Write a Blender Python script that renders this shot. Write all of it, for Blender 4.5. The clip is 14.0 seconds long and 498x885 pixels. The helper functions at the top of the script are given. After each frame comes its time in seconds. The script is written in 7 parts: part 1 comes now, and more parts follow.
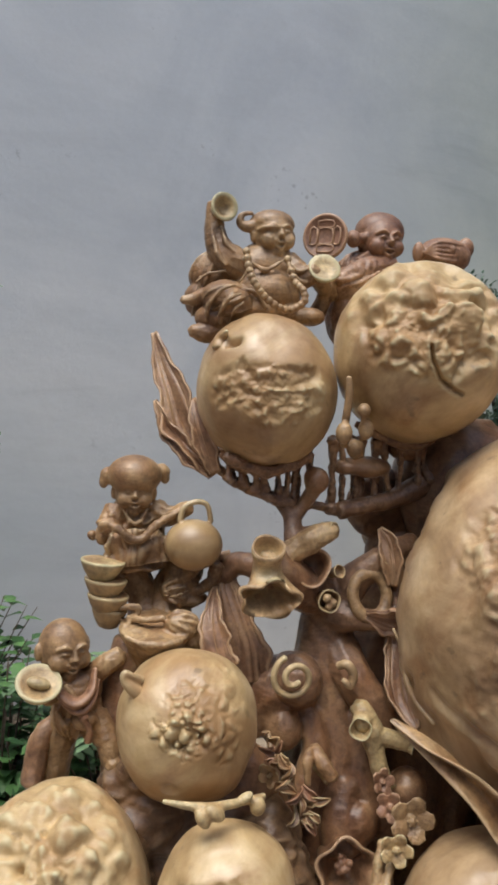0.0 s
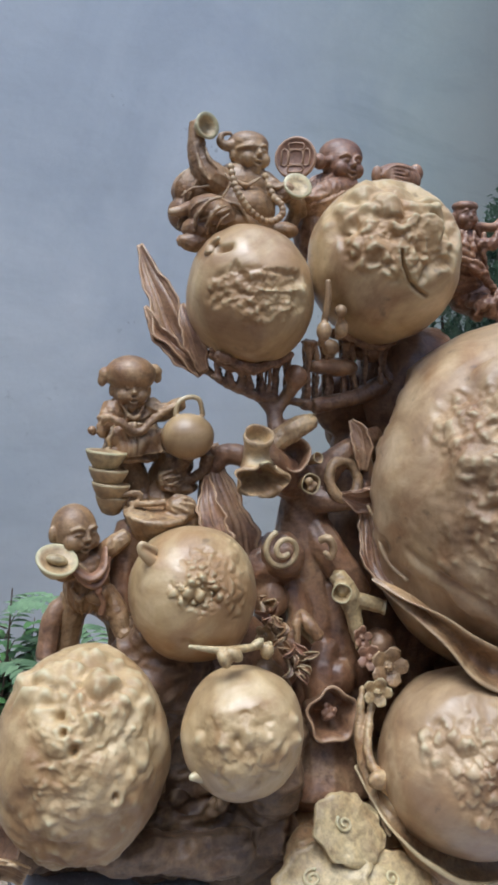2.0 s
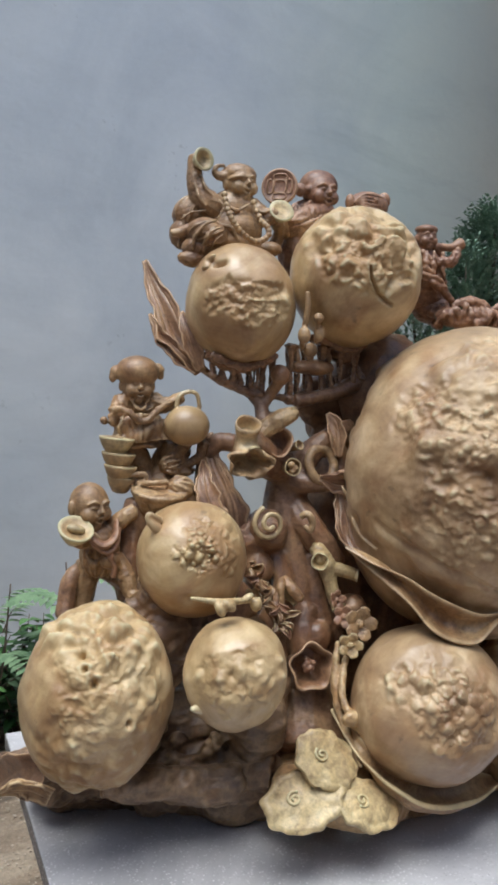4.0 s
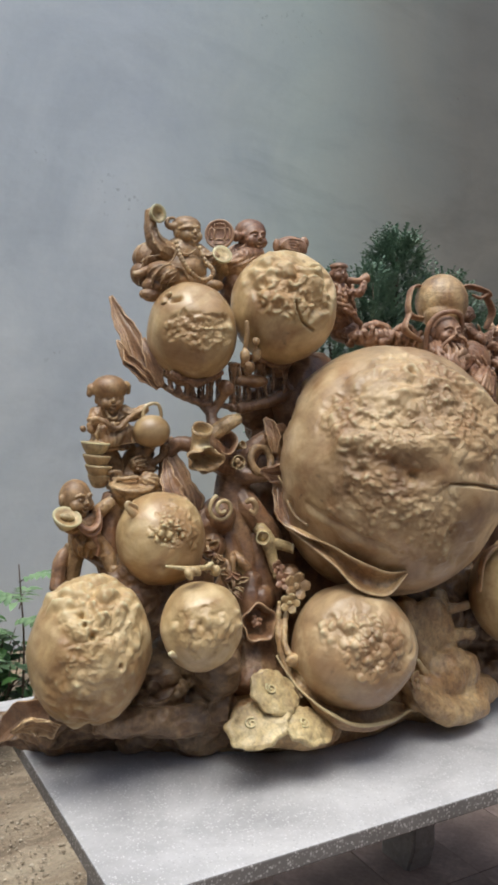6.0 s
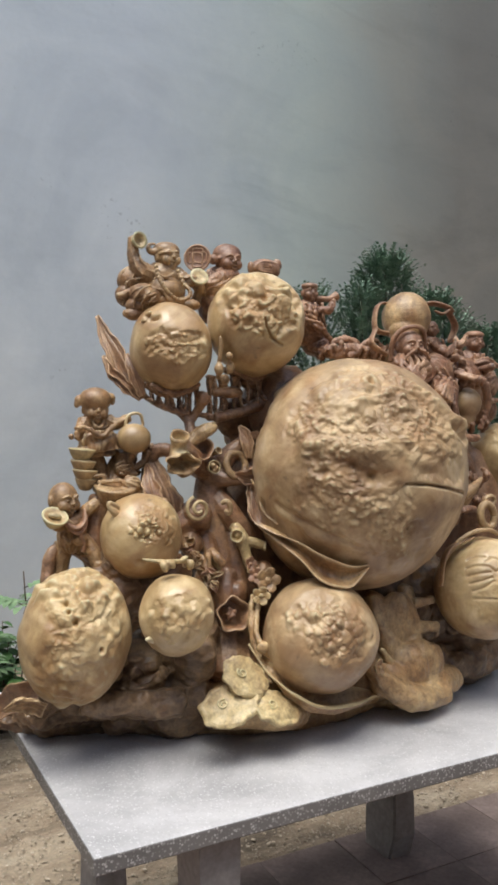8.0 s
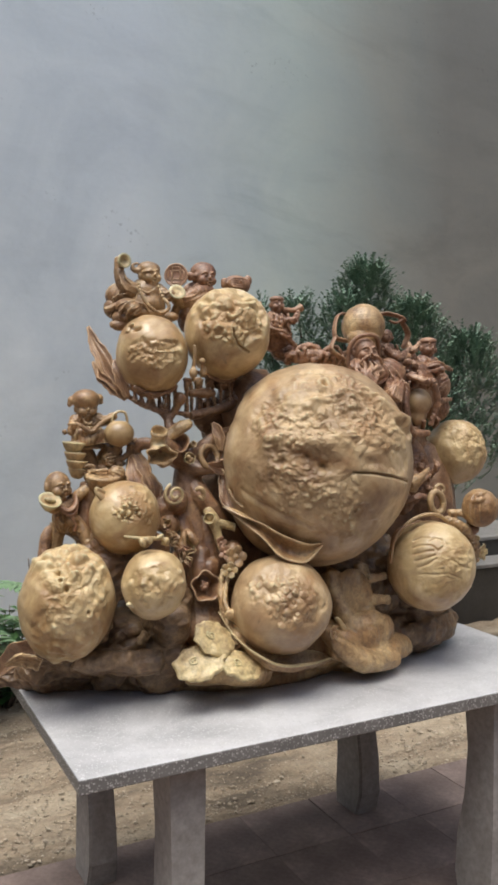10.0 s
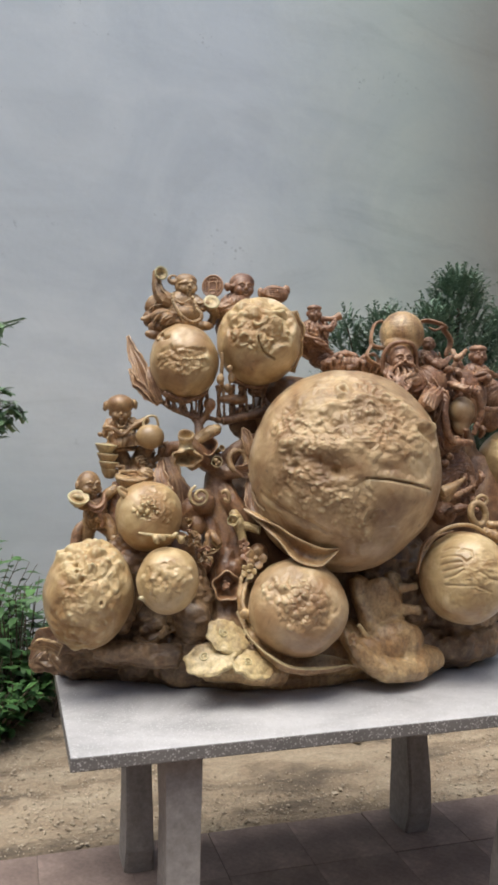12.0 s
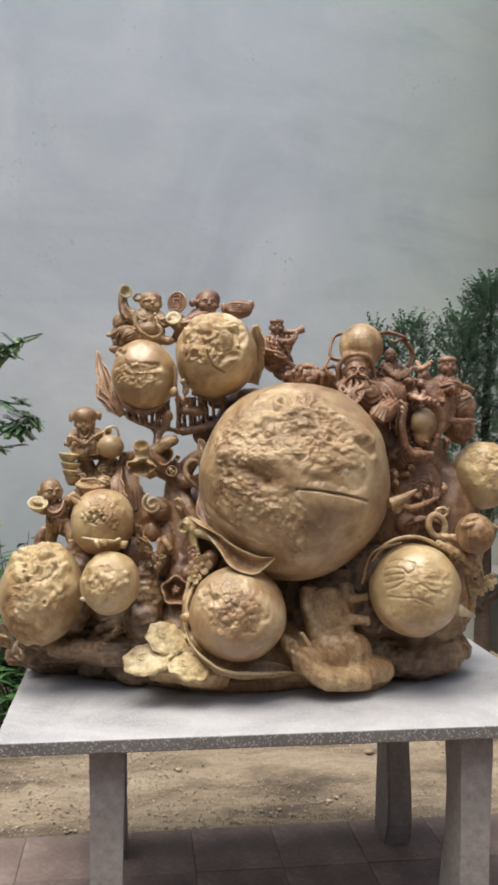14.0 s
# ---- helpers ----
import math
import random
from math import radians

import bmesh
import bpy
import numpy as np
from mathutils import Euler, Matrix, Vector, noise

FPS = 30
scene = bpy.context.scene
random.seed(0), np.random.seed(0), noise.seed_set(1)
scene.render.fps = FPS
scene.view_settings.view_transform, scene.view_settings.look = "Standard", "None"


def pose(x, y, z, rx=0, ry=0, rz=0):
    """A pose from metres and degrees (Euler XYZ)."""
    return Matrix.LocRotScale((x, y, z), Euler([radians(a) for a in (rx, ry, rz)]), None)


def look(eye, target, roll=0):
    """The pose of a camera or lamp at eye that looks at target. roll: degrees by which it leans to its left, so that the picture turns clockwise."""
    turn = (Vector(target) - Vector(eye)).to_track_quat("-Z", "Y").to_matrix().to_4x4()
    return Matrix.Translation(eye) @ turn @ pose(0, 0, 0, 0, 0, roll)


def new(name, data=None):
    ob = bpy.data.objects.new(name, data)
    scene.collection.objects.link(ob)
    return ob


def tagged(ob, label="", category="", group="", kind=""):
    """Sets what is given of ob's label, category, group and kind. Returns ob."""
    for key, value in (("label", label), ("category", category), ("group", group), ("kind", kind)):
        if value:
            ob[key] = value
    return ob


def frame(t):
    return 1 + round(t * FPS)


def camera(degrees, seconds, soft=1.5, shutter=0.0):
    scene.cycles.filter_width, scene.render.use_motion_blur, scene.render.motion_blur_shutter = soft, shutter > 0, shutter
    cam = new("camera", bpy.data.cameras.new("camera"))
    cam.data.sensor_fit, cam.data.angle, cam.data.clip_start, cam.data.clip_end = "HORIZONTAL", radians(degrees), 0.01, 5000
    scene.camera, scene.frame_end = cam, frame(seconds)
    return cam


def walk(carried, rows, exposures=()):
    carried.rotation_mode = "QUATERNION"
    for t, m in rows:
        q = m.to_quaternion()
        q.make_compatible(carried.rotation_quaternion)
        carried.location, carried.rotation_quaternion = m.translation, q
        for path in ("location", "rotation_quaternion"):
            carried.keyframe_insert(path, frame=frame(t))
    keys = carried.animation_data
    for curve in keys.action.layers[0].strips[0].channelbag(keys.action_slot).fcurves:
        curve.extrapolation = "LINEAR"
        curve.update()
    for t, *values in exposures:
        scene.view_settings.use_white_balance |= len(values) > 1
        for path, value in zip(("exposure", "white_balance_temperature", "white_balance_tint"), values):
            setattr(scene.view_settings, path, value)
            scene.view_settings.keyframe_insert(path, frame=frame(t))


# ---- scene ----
cam = camera(33.6, 14.0, soft=3.2)
PATH = [
    (0, (0.055, -0.642, 1.69), (0.533, 1.294, 1.533), 2.3),
    (0.5, (0.034, -0.645, 1.665), (0.553, 1.277, 1.473), 2.0),
    (1, (-0.016, -0.637, 1.638), (0.58, 1.259, 1.423), 2.0),
    (1.5, (-0.069, -0.664, 1.606), (0.605, 1.205, 1.377), 1.8),
    (2, (-0.13, -0.722, 1.582), (0.613, 1.122, 1.364), 1.9),
    (2.5, (-0.182, -0.77, 1.556), (0.586, 1.069, 1.39), 2.1),
    (2.7, (-0.184, -0.771, 1.545), (0.595, 1.065, 1.396), 2.6),
    (4.8, (-0.3, -1.057, 1.554), (0.526, 0.754, 1.36), 0.7),
    (5, (-0.326, -1.091, 1.551), (0.537, 0.705, 1.369), 0.6),
    (5.5, (-0.386, -1.15, 1.553), (0.557, 0.607, 1.39), 0.6),
    (6, (-0.436, -1.202, 1.559), (0.529, 0.544, 1.413), 0.8),
    (6.5, (-0.464, -1.249, 1.565), (0.505, 0.494, 1.42), 0.8),
    (7, (-0.462, -1.273, 1.555), (0.504, 0.474, 1.425), 0.9),
    (7.5, (-0.465, -1.315, 1.543), (0.471, 0.448, 1.426), 0.7),
    (8, (-0.428, -1.397, 1.543), (0.505, 0.369, 1.439), 0.3),
    (8.2, (-0.417, -1.45, 1.543), (0.515, 0.317, 1.445), 0.2),
    (10.5, (-0.475, -1.768, 1.545), (0.413, 0.02, 1.433), 0.2),
    (11, (-0.342, -1.828, 1.528), (0.429, 0.015, 1.429), 0.8),
    (11.5, (-0.223, -1.861, 1.526), (0.407, 0.035, 1.447), 0.9),
    (12, (-0.139, -1.908, 1.511), (0.422, 0.011, 1.447), 0.7),
    (12.5, (-0.031, -1.978, 1.506), (0.502, -0.051, 1.474), 0.8),
    (13, (0.042, -2.041, 1.51), (0.576, -0.114, 1.491), 0.7),
    (13.5, (0.203, -2.055, 1.527), (0.6, -0.095, 1.487), 0.7),
    (14, (0.355, -2.097, 1.535), (0.618, -0.115, 1.481), 0.8),
]
EXPOSURES = [(0.0, 0.18, 6400, 9), (1.0, 0.16, 5680, 7), (1.7, 0.2, 5560, 8), (2.5, 0.27, 5350, 8), (2.7, 0.27, 5400, 8), (5.0, 0.23, 6160, 5), (8.0, 0.37, 6340, 6), (10.5, 0.39, 6420, 6), (14.0, 0.47, 6560, 7)]
walk(cam, [(t, look(eye, target, roll)) for t, eye, target, roll in PATH], EXPOSURES)

# ---- light: overcast sky, soft light from above and the front left ----
world = bpy.data.worlds.new("sky")
scene.world = world
world.use_nodes = True
wn = world.node_tree
sky = wn.nodes.new("ShaderNodeTexSky")
sky.sky_type, sky.sun_disc = "NISHITA", False
sky.sun_elevation, sky.sun_rotation = radians(73), radians(226)
sky.air_density, sky.dust_density = 1.0, 4.0
wn.links.new(sky.outputs[0], wn.nodes["Background"].inputs[0])
wn.nodes["Background"].inputs[1].default_value = 0.15
sun = new("sun", bpy.data.lights.new("sun", "SUN"))
sun.data.energy, sun.data.angle, sun.data.color = 2.5, radians(40), (1.0, 0.97, 0.94)
sun.matrix_world = look((-2.0, -1.9, 9), (0, 0, 0))


# ---- materials ----
def nodes_of(name):
    m = bpy.data.materials.new(name)
    m.use_nodes = True
    return m, m.node_tree, m.node_tree.nodes["Principled BSDF"]


def tex(nt, kind, scale, detail=4.0, rough=0.55, stretch=(1, 1, 1), coords="Object", dist=0.0):
    tc = nt.nodes.new("ShaderNodeTexCoord")
    mp = nt.nodes.new("ShaderNodeMapping")
    mp.inputs["Scale"].default_value = stretch
    nt.links.new(tc.outputs[coords], mp.inputs[0])
    n = nt.nodes.new({"noise": "ShaderNodeTexNoise", "voronoi": "ShaderNodeTexVoronoi", "wave": "ShaderNodeTexWave"}[kind])
    n.inputs["Scale"].default_value = scale
    if kind != "voronoi":
        n.inputs["Detail"].default_value = detail
        n.inputs["Distortion"].default_value = dist
    if kind == "noise":
        n.inputs["Roughness"].default_value = rough
    nt.links.new(mp.outputs[0], n.inputs["Vector"])
    return n


def ramp(nt, src, *stops):
    r = nt.nodes.new("ShaderNodeValToRGB")
    e = r.color_ramp.elements
    while len(e) < len(stops):
        e.new(0.5)
    for el, (p, c) in zip(e, stops):
        el.position = p
        el.color = (*c, 1) if len(c) == 3 else c
    nt.links.new(src, r.inputs[0])
    return r.outputs[0]


def grey(v):
    return (v, v, v)


def mixc(nt, a, b, fac, mode="MIX"):
    m = nt.nodes.new("ShaderNodeMix")
    m.data_type, m.blend_type = "RGBA", mode
    for sock, v in ((m.inputs[0], fac), (m.inputs[6], a), (m.inputs[7], b)):
        if isinstance(v, (int, float)):
            sock.default_value = v
        elif isinstance(v, tuple):
            sock.default_value = (*v, 1)
        else:
            nt.links.new(v, sock)
    return m.outputs[2]


def bump(nt, bsdf, src, strength, distance):
    b = nt.nodes.new("ShaderNodeBump")
    b.inputs["Strength"].default_value, b.inputs["Distance"].default_value = strength, distance
    nt.links.new(src, b.inputs["Height"])
    if bsdf.inputs["Normal"].is_linked:
        nt.links.new(bsdf.inputs["Normal"].links[0].from_socket, b.inputs["Normal"])
    nt.links.new(b.outputs[0], bsdf.inputs["Normal"])


def wood(name, dark, mid, light, rough=0.42, grain=(1, 1, 0.18), spots=0.0):
    m, nt, p = nodes_of(name)
    broad = tex(nt, "noise", 9, 5, 0.6, dist=0.6)
    base = ramp(nt, broad.outputs["Fac"], (0.3, dark), (0.52, mid), (0.72, light))
    fine = tex(nt, "noise", 90, 6, 0.65, stretch=grain)
    lines = ramp(nt, fine.outputs["Fac"], (0.32, grey(0.62)), (0.6, grey(1.08)))
    col = mixc(nt, base, lines, 0.12 if spots else 0.4, "MULTIPLY")
    if not spots:
        speck = tex(nt, "noise", 48, 6, 0.7, dist=0.6)
        col = mixc(nt, col, ramp(nt, speck.outputs["Fac"], (0.34, (0.52, 0.46, 0.44)), (0.50, grey(1.0)), (0.66, (1.30, 1.27, 1.20))), 0.8, "MULTIPLY")
        cut = tex(nt, "noise", 150, 4, 0.7)
        col = mixc(nt, col, ramp(nt, cut.outputs["Fac"], (0.36, grey(0.66)), (0.52, grey(1.04))), 0.6, "MULTIPLY")
        bump(nt, p, speck.outputs["Fac"], 0.35, 0.004)
    if spots:
        cloud = tex(nt, "noise", 26, 5, 0.65, dist=0.8)
        col = mixc(nt, col, ramp(nt, cloud.outputs["Fac"], (0.32, (0.80, 0.74, 0.62)), (0.52, grey(1.0)), (0.68, (1.10, 1.09, 1.02))), 0.75, "MULTIPLY")
    blot = tex(nt, "noise", 5.5, 5, 0.65, dist=1.2)
    col = mixc(nt, col, mixc(nt, col, (0.70, 0.56, 0.46), 1.0, "MULTIPLY"), ramp(nt, blot.outputs["Fac"], (0.46, grey(0)), (0.62, grey(0.85))))
    if spots:
        sp = tex(nt, "noise", 38, 3, 0.5)
        col = mixc(nt, col, tuple(v * 0.45 for v in dark), ramp(nt, sp.outputs["Fac"], (0.66, grey(0)), (0.76, grey(spots))))
    nt.links.new(col, p.inputs["Base Color"])
    rr = ramp(nt, broad.outputs["Fac"], (0.3, grey(rough + 0.2)), (0.7, grey(rough + 0.02)))
    nt.links.new(rr, p.inputs["Roughness"])
    # pale wear on convex edges, with some of their highlights painted in too
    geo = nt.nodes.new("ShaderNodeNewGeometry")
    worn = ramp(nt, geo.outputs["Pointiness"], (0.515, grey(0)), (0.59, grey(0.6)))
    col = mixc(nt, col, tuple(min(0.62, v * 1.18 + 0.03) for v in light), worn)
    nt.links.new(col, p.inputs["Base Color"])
    chisel = tex(nt, "noise", 55, 4, 0.6, stretch=(1.0, 1.0, 3.2), dist=0.5)
    bump(nt, p, chisel.outputs["Fac"], 0.12 if spots else 0.45, 0.003)
    p.inputs["Coat Weight"].default_value, p.inputs["Coat Roughness"].default_value = 0.35, 0.36
    bump(nt, p, fine.outputs["Fac"], 0.06 if spots else 0.35, 0.002)
    bump(nt, p, tex(nt, "noise", 260, 3, 0.6).outputs["Fac"], 0.15, 0.001)
    if spots:
        dull = nt.nodes.new("ShaderNodeAttribute")
        dull.attribute_name = "unpolished"
        nt.links.new(mixc(nt, rr, grey(0.6), dull.outputs["Fac"]), p.inputs["Roughness"])
        nt.links.new(ramp(nt, dull.outputs["Fac"], (0.0, grey(0.8)), (0.7, grey(0.15))), p.inputs["Coat Weight"])
        at = nt.nodes.new("ShaderNodeAttribute")
        at.attribute_name = "rough"
        v = tex(nt, "voronoi", 95)
        v.feature = "SMOOTH_F1"
        lump = ramp(nt, v.outputs["Distance"], (0.0, grey(1)), (0.75, grey(0)))
        bump(nt, p, mixc(nt, (0.0, 0.0, 0.0), lump, at.outputs["Fac"]), 1.0, 0.004)
    return m


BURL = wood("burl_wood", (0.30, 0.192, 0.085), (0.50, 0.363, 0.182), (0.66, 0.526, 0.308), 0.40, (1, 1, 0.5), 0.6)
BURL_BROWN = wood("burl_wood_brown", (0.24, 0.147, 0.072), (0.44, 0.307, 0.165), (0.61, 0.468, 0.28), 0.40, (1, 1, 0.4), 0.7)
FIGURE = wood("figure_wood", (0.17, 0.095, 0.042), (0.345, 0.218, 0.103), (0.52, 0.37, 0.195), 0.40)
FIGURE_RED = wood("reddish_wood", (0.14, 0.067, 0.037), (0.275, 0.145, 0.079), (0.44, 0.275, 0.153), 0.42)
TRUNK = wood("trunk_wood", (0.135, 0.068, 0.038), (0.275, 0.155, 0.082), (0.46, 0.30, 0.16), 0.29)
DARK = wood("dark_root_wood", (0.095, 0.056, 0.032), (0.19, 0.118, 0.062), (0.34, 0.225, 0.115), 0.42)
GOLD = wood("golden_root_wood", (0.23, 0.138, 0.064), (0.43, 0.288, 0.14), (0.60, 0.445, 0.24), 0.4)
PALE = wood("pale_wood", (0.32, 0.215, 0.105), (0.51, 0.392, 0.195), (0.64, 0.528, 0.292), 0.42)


def plaster():
    m, nt, p = nodes_of("wall_plaster")
    big = tex(nt, "noise", 0.9, 6, 0.6, dist=0.8)
    col = ramp(nt, big.outputs["Fac"], (0.3, (0.46, 0.497, 0.528)), (0.5, (0.535, 0.568, 0.588)), (0.7, (0.615, 0.637, 0.643)))
    smear = tex(nt, "noise", 1.5, 5, 0.6, stretch=(0.6, 1, 1.2), dist=1.0)
    col = mixc(nt, col, ramp(nt, smear.outputs["Fac"], (0.30, grey(0.86)), (0.5, grey(1.0))), 0.4, "MULTIPLY")
    mark = tex(nt, "noise", 0.75, 7, 0.62, stretch=(0.6, 1, 1.5), dist=0.9)
    col = mixc(nt, col, ramp(nt, mark.outputs["Fac"], (0.57, grey(1)), (0.68, grey(0.82))), 0.8, "MULTIPLY")
    dot = tex(nt, "noise", 26, 3, 0.6)
    where = tex(nt, "noise", 1.7, 3, 0.5)
    pits = mixc(nt, ramp(nt, dot.outputs["Fac"], (0.60, grey(0)), (0.66, grey(1))), ramp(nt, where.outputs["Fac"], (0.58, grey(0)), (0.66, grey(1))), 1.0, "MULTIPLY")
    col = mixc(nt, col, mixc(nt, col, grey(0.74), 1.0, "MULTIPLY"), pits)
    streak = tex(nt, "noise", 1.6, 5, 0.6, stretch=(0.4, 1, 1.5), dist=0.8)
    col = mixc(nt, col, ramp(nt, streak.outputs["Fac"], (0.30, grey(0.84)), (0.46, grey(1.0)), (0.7, grey(1.05))), 0.4, "MULTIPLY")
    # shade painted into the plaster colour, green-brown and deepening towards the right
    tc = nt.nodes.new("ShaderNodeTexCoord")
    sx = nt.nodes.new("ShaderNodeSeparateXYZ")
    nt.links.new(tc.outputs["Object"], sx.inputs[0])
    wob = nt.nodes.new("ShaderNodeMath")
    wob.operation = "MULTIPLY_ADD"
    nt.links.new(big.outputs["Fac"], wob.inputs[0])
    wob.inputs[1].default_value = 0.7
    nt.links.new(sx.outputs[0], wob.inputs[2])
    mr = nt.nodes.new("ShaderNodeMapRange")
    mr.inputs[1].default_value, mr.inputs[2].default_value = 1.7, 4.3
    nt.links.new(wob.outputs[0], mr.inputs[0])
    right_shade = ramp(nt, mr.outputs[0], (0.0, (1, 1, 1)), (0.45, (0.80, 0.83, 0.73)), (0.75, (0.50, 0.48, 0.41)), (1.0, (0.36, 0.325, 0.275)))
    col = mixc(nt, col, right_shade, 1.0, "MULTIPLY")
    nt.links.new(col, p.inputs["Base Color"])
    p.inputs["Roughness"].default_value = 0.85
    bump(nt, p, tex(nt, "noise", 14, 8, 0.7).outputs["Fac"], 0.25, 0.01)
    bump(nt, p, smear.outputs["Fac"], 0.08, 0.02)
    return m


def rough_mat(name, stops, scale, roughness, fine=60.0, bump_d=0.004, stretch=(1, 1, 1)):
    m, nt, p = nodes_of(name)
    a = tex(nt, "noise", scale, 6, 0.65, stretch=stretch, dist=0.4)
    col = ramp(nt, a.outputs["Fac"], *stops)
    b = tex(nt, "noise", fine, 5, 0.7)
    col = mixc(nt, col, ramp(nt, b.outputs["Fac"], (0.3, grey(0.7)), (0.65, grey(1.15))), 0.8, "MULTIPLY")
    nt.links.new(col, p.inputs["Base Color"])
    p.inputs["Roughness"].default_value = roughness
    bump(nt, p, b.outputs["Fac"], 0.5, bump_d)
    return m


def terrazzo(name, ground, chip, amount, scale):
    m, nt, p = nodes_of(name)
    cloud = tex(nt, "noise", 3.5, 7, 0.68, dist=0.5)
    base = mixc(nt, ground, ramp(nt, cloud.outputs["Fac"], (0.32, grey(0.70)), (0.6, grey(1.08))), 1.0, "MULTIPLY")
    v = tex(nt, "voronoi", scale)
    pick = nt.nodes.new("ShaderNodeSeparateColor")
    nt.links.new(v.outputs["Color"], pick.inputs[0])
    inner = ramp(nt, v.outputs["Distance"], (0.30, grey(1)), (0.46, grey(0)))
    sel = ramp(nt, pick.outputs[0], (1 - amount, grey(0)), (1 - amount + 0.02, grey(1)))
    fac = mixc(nt, inner, sel, 1.0, "MULTIPLY")
    shade = mixc(nt, chip, ramp(nt, pick.outputs[1], (0, grey(0.6)), (1, grey(1.1))), 1.0, "MULTIPLY")
    col = mixc(nt, base, shade, fac)
    nt.links.new(col, p.inputs["Base Color"])
    rr = ramp(nt, cloud.outputs["Fac"], (0.3, grey(0.55)), (0.7, grey(0.34)))
    nt.links.new(rr, p.inputs["Roughness"])
    bump(nt, p, tex(nt, "noise", 120, 4, 0.7).outputs["Fac"], 0.25, 0.002)
    return m


WALL = plaster()
SIDE_WALL = rough_mat("side_wall_plaster", ((0.3, (0.26, 0.245, 0.225)), (0.6, (0.36, 0.34, 0.31))), 1.5, 0.9, 20, 0.008)
DIRT = rough_mat("dirt", ((0.34, (0.10, 0.078, 0.056)), (0.48, (0.26, 0.20, 0.137)), (0.68, (0.39, 0.325, 0.235))), 3.4, 0.95, 55, 0.02, (0.45, 1.7, 1))
TILE = rough_mat("terracotta_tile", ((0.3, (0.115, 0.083, 0.071)), (0.5, (0.185, 0.137, 0.119)), (0.7, (0.27, 0.208, 0.182))), 3.5, 0.8, 60, 0.003)
MORTAR = rough_mat("mortar", ((0.3, (0.15, 0.12, 0.10)), (0.7, (0.23, 0.185, 0.155))), 5, 0.95)
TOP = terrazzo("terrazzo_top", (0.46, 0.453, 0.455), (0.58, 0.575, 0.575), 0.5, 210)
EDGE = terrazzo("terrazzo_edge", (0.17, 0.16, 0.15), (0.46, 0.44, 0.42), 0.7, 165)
LEG = rough_mat("cement_leg", ((0.3, (0.23, 0.21, 0.195)), (0.7, (0.34, 0.315, 0.295))), 6, 0.8, 50, 0.003)
BLACK = rough_mat("dark_granite", ((0.3, (0.025, 0.024, 0.023)), (0.7, (0.05, 0.047, 0.044))), 5, 0.5)
PLINTH_EDGE = rough_mat("granite_edge", ((0.3, (0.14, 0.135, 0.13)), (0.7, (0.22, 0.21, 0.2))), 5, 0.6)


def leafy(name, dark, light, rough=0.5):
    m, nt, p = nodes_of(name)
    g = nt.nodes.new("ShaderNodeNewGeometry")
    col = ramp(nt, g.outputs["Random Per Island"], (0.0, dark), (1.0, light))
    n = tex(nt, "noise", 30, 3)
    col = mixc(nt, col, ramp(nt, n.outputs["Fac"], (0.3, grey(0.75)), (0.7, grey(1.2))), 0.7, "MULTIPLY")
    nt.links.new(col, p.inputs["Base Color"])
    p.inputs["Roughness"].default_value = rough
    return m


CONIFER = leafy("conifer_foliage", (0.155, 0.23, 0.165), (0.215, 0.30, 0.22), 0.9)
LEAF = leafy("broad_leaf", (0.03, 0.085, 0.025), (0.10, 0.22, 0.06))
FERN = leafy("light_leaf", (0.13, 0.22, 0.11), (0.22, 0.33, 0.17))
STONE = leafy("gravel_stone", (0.24, 0.19, 0.135), (0.46, 0.39, 0.30), 0.9)
BARK = rough_mat("bark", ((0.3, (0.07, 0.05, 0.035)), (0.7, (0.16, 0.12, 0.09))), 12, 0.9)


# ---- noise on arrays of points ----
def lattice_rand(c, seed):
    c = c.astype(np.int64)
    h = (c[..., 0] * 73856093) ^ (c[..., 1] * 19349663) ^ (c[..., 2] * 83492791) ^ (seed * 2654435)
    h = (h ^ (h >> 13)) * 1274126177 & 0x7FFFFFFF
    h = (h ^ (h >> 15)) * 668265263 & 0x7FFFFFFF
    return (h ^ (h >> 11)) % 65536 / 65536.0


def value_noise(p, seed=0):
    i = np.floor(p)
    f = p - i
    f = f * f * (3 - 2 * f)
    out = 0
    for dx in (0, 1):
        for dy in (0, 1):
            for dz in (0, 1):
                w = np.abs(1 - dx - f[:, 0]) * np.abs(1 - dy - f[:, 1]) * np.abs(1 - dz - f[:, 2])
                out = out + w * lattice_rand(i + (dx, dy, dz), seed)
    return out * 2 - 1


def fractal(p, octaves=4, seed=0):
    out, a = 0, 1.0
    for o in range(octaves):
        out, a = out + a * value_noise(p * 2.0**o + 7.3 * o, seed + o), a * 0.5
    return out


def cells(p, seed=0):
    """Distances to the nearest two scattered points, and the nearest point's own random value."""
    i = np.floor(p)
    best, after, rnd = np.full(len(p), 9.0), np.full(len(p), 9.0), np.zeros(len(p))
    for dx in (-1, 0, 1):
        for dy in (-1, 0, 1):
            for dz in (-1, 0, 1):
                c = i + (dx, dy, dz)
                q = c + np.stack([lattice_rand(c, seed + k) for k in (11, 23, 37)], -1)
                d = np.sqrt(((p - q) ** 2).sum(-1))
                near = d < best
                after = np.where(near, best, np.minimum(after, d))
                best = np.where(near, d, best)
                rnd = np.where(near, lattice_rand(c, seed + 51), rnd)
    return best, after, rnd


def smooth(a, b, x):
    t = np.clip((x - a) / (b - a), 0, 1)
    return t * t * (3 - 2 * t)


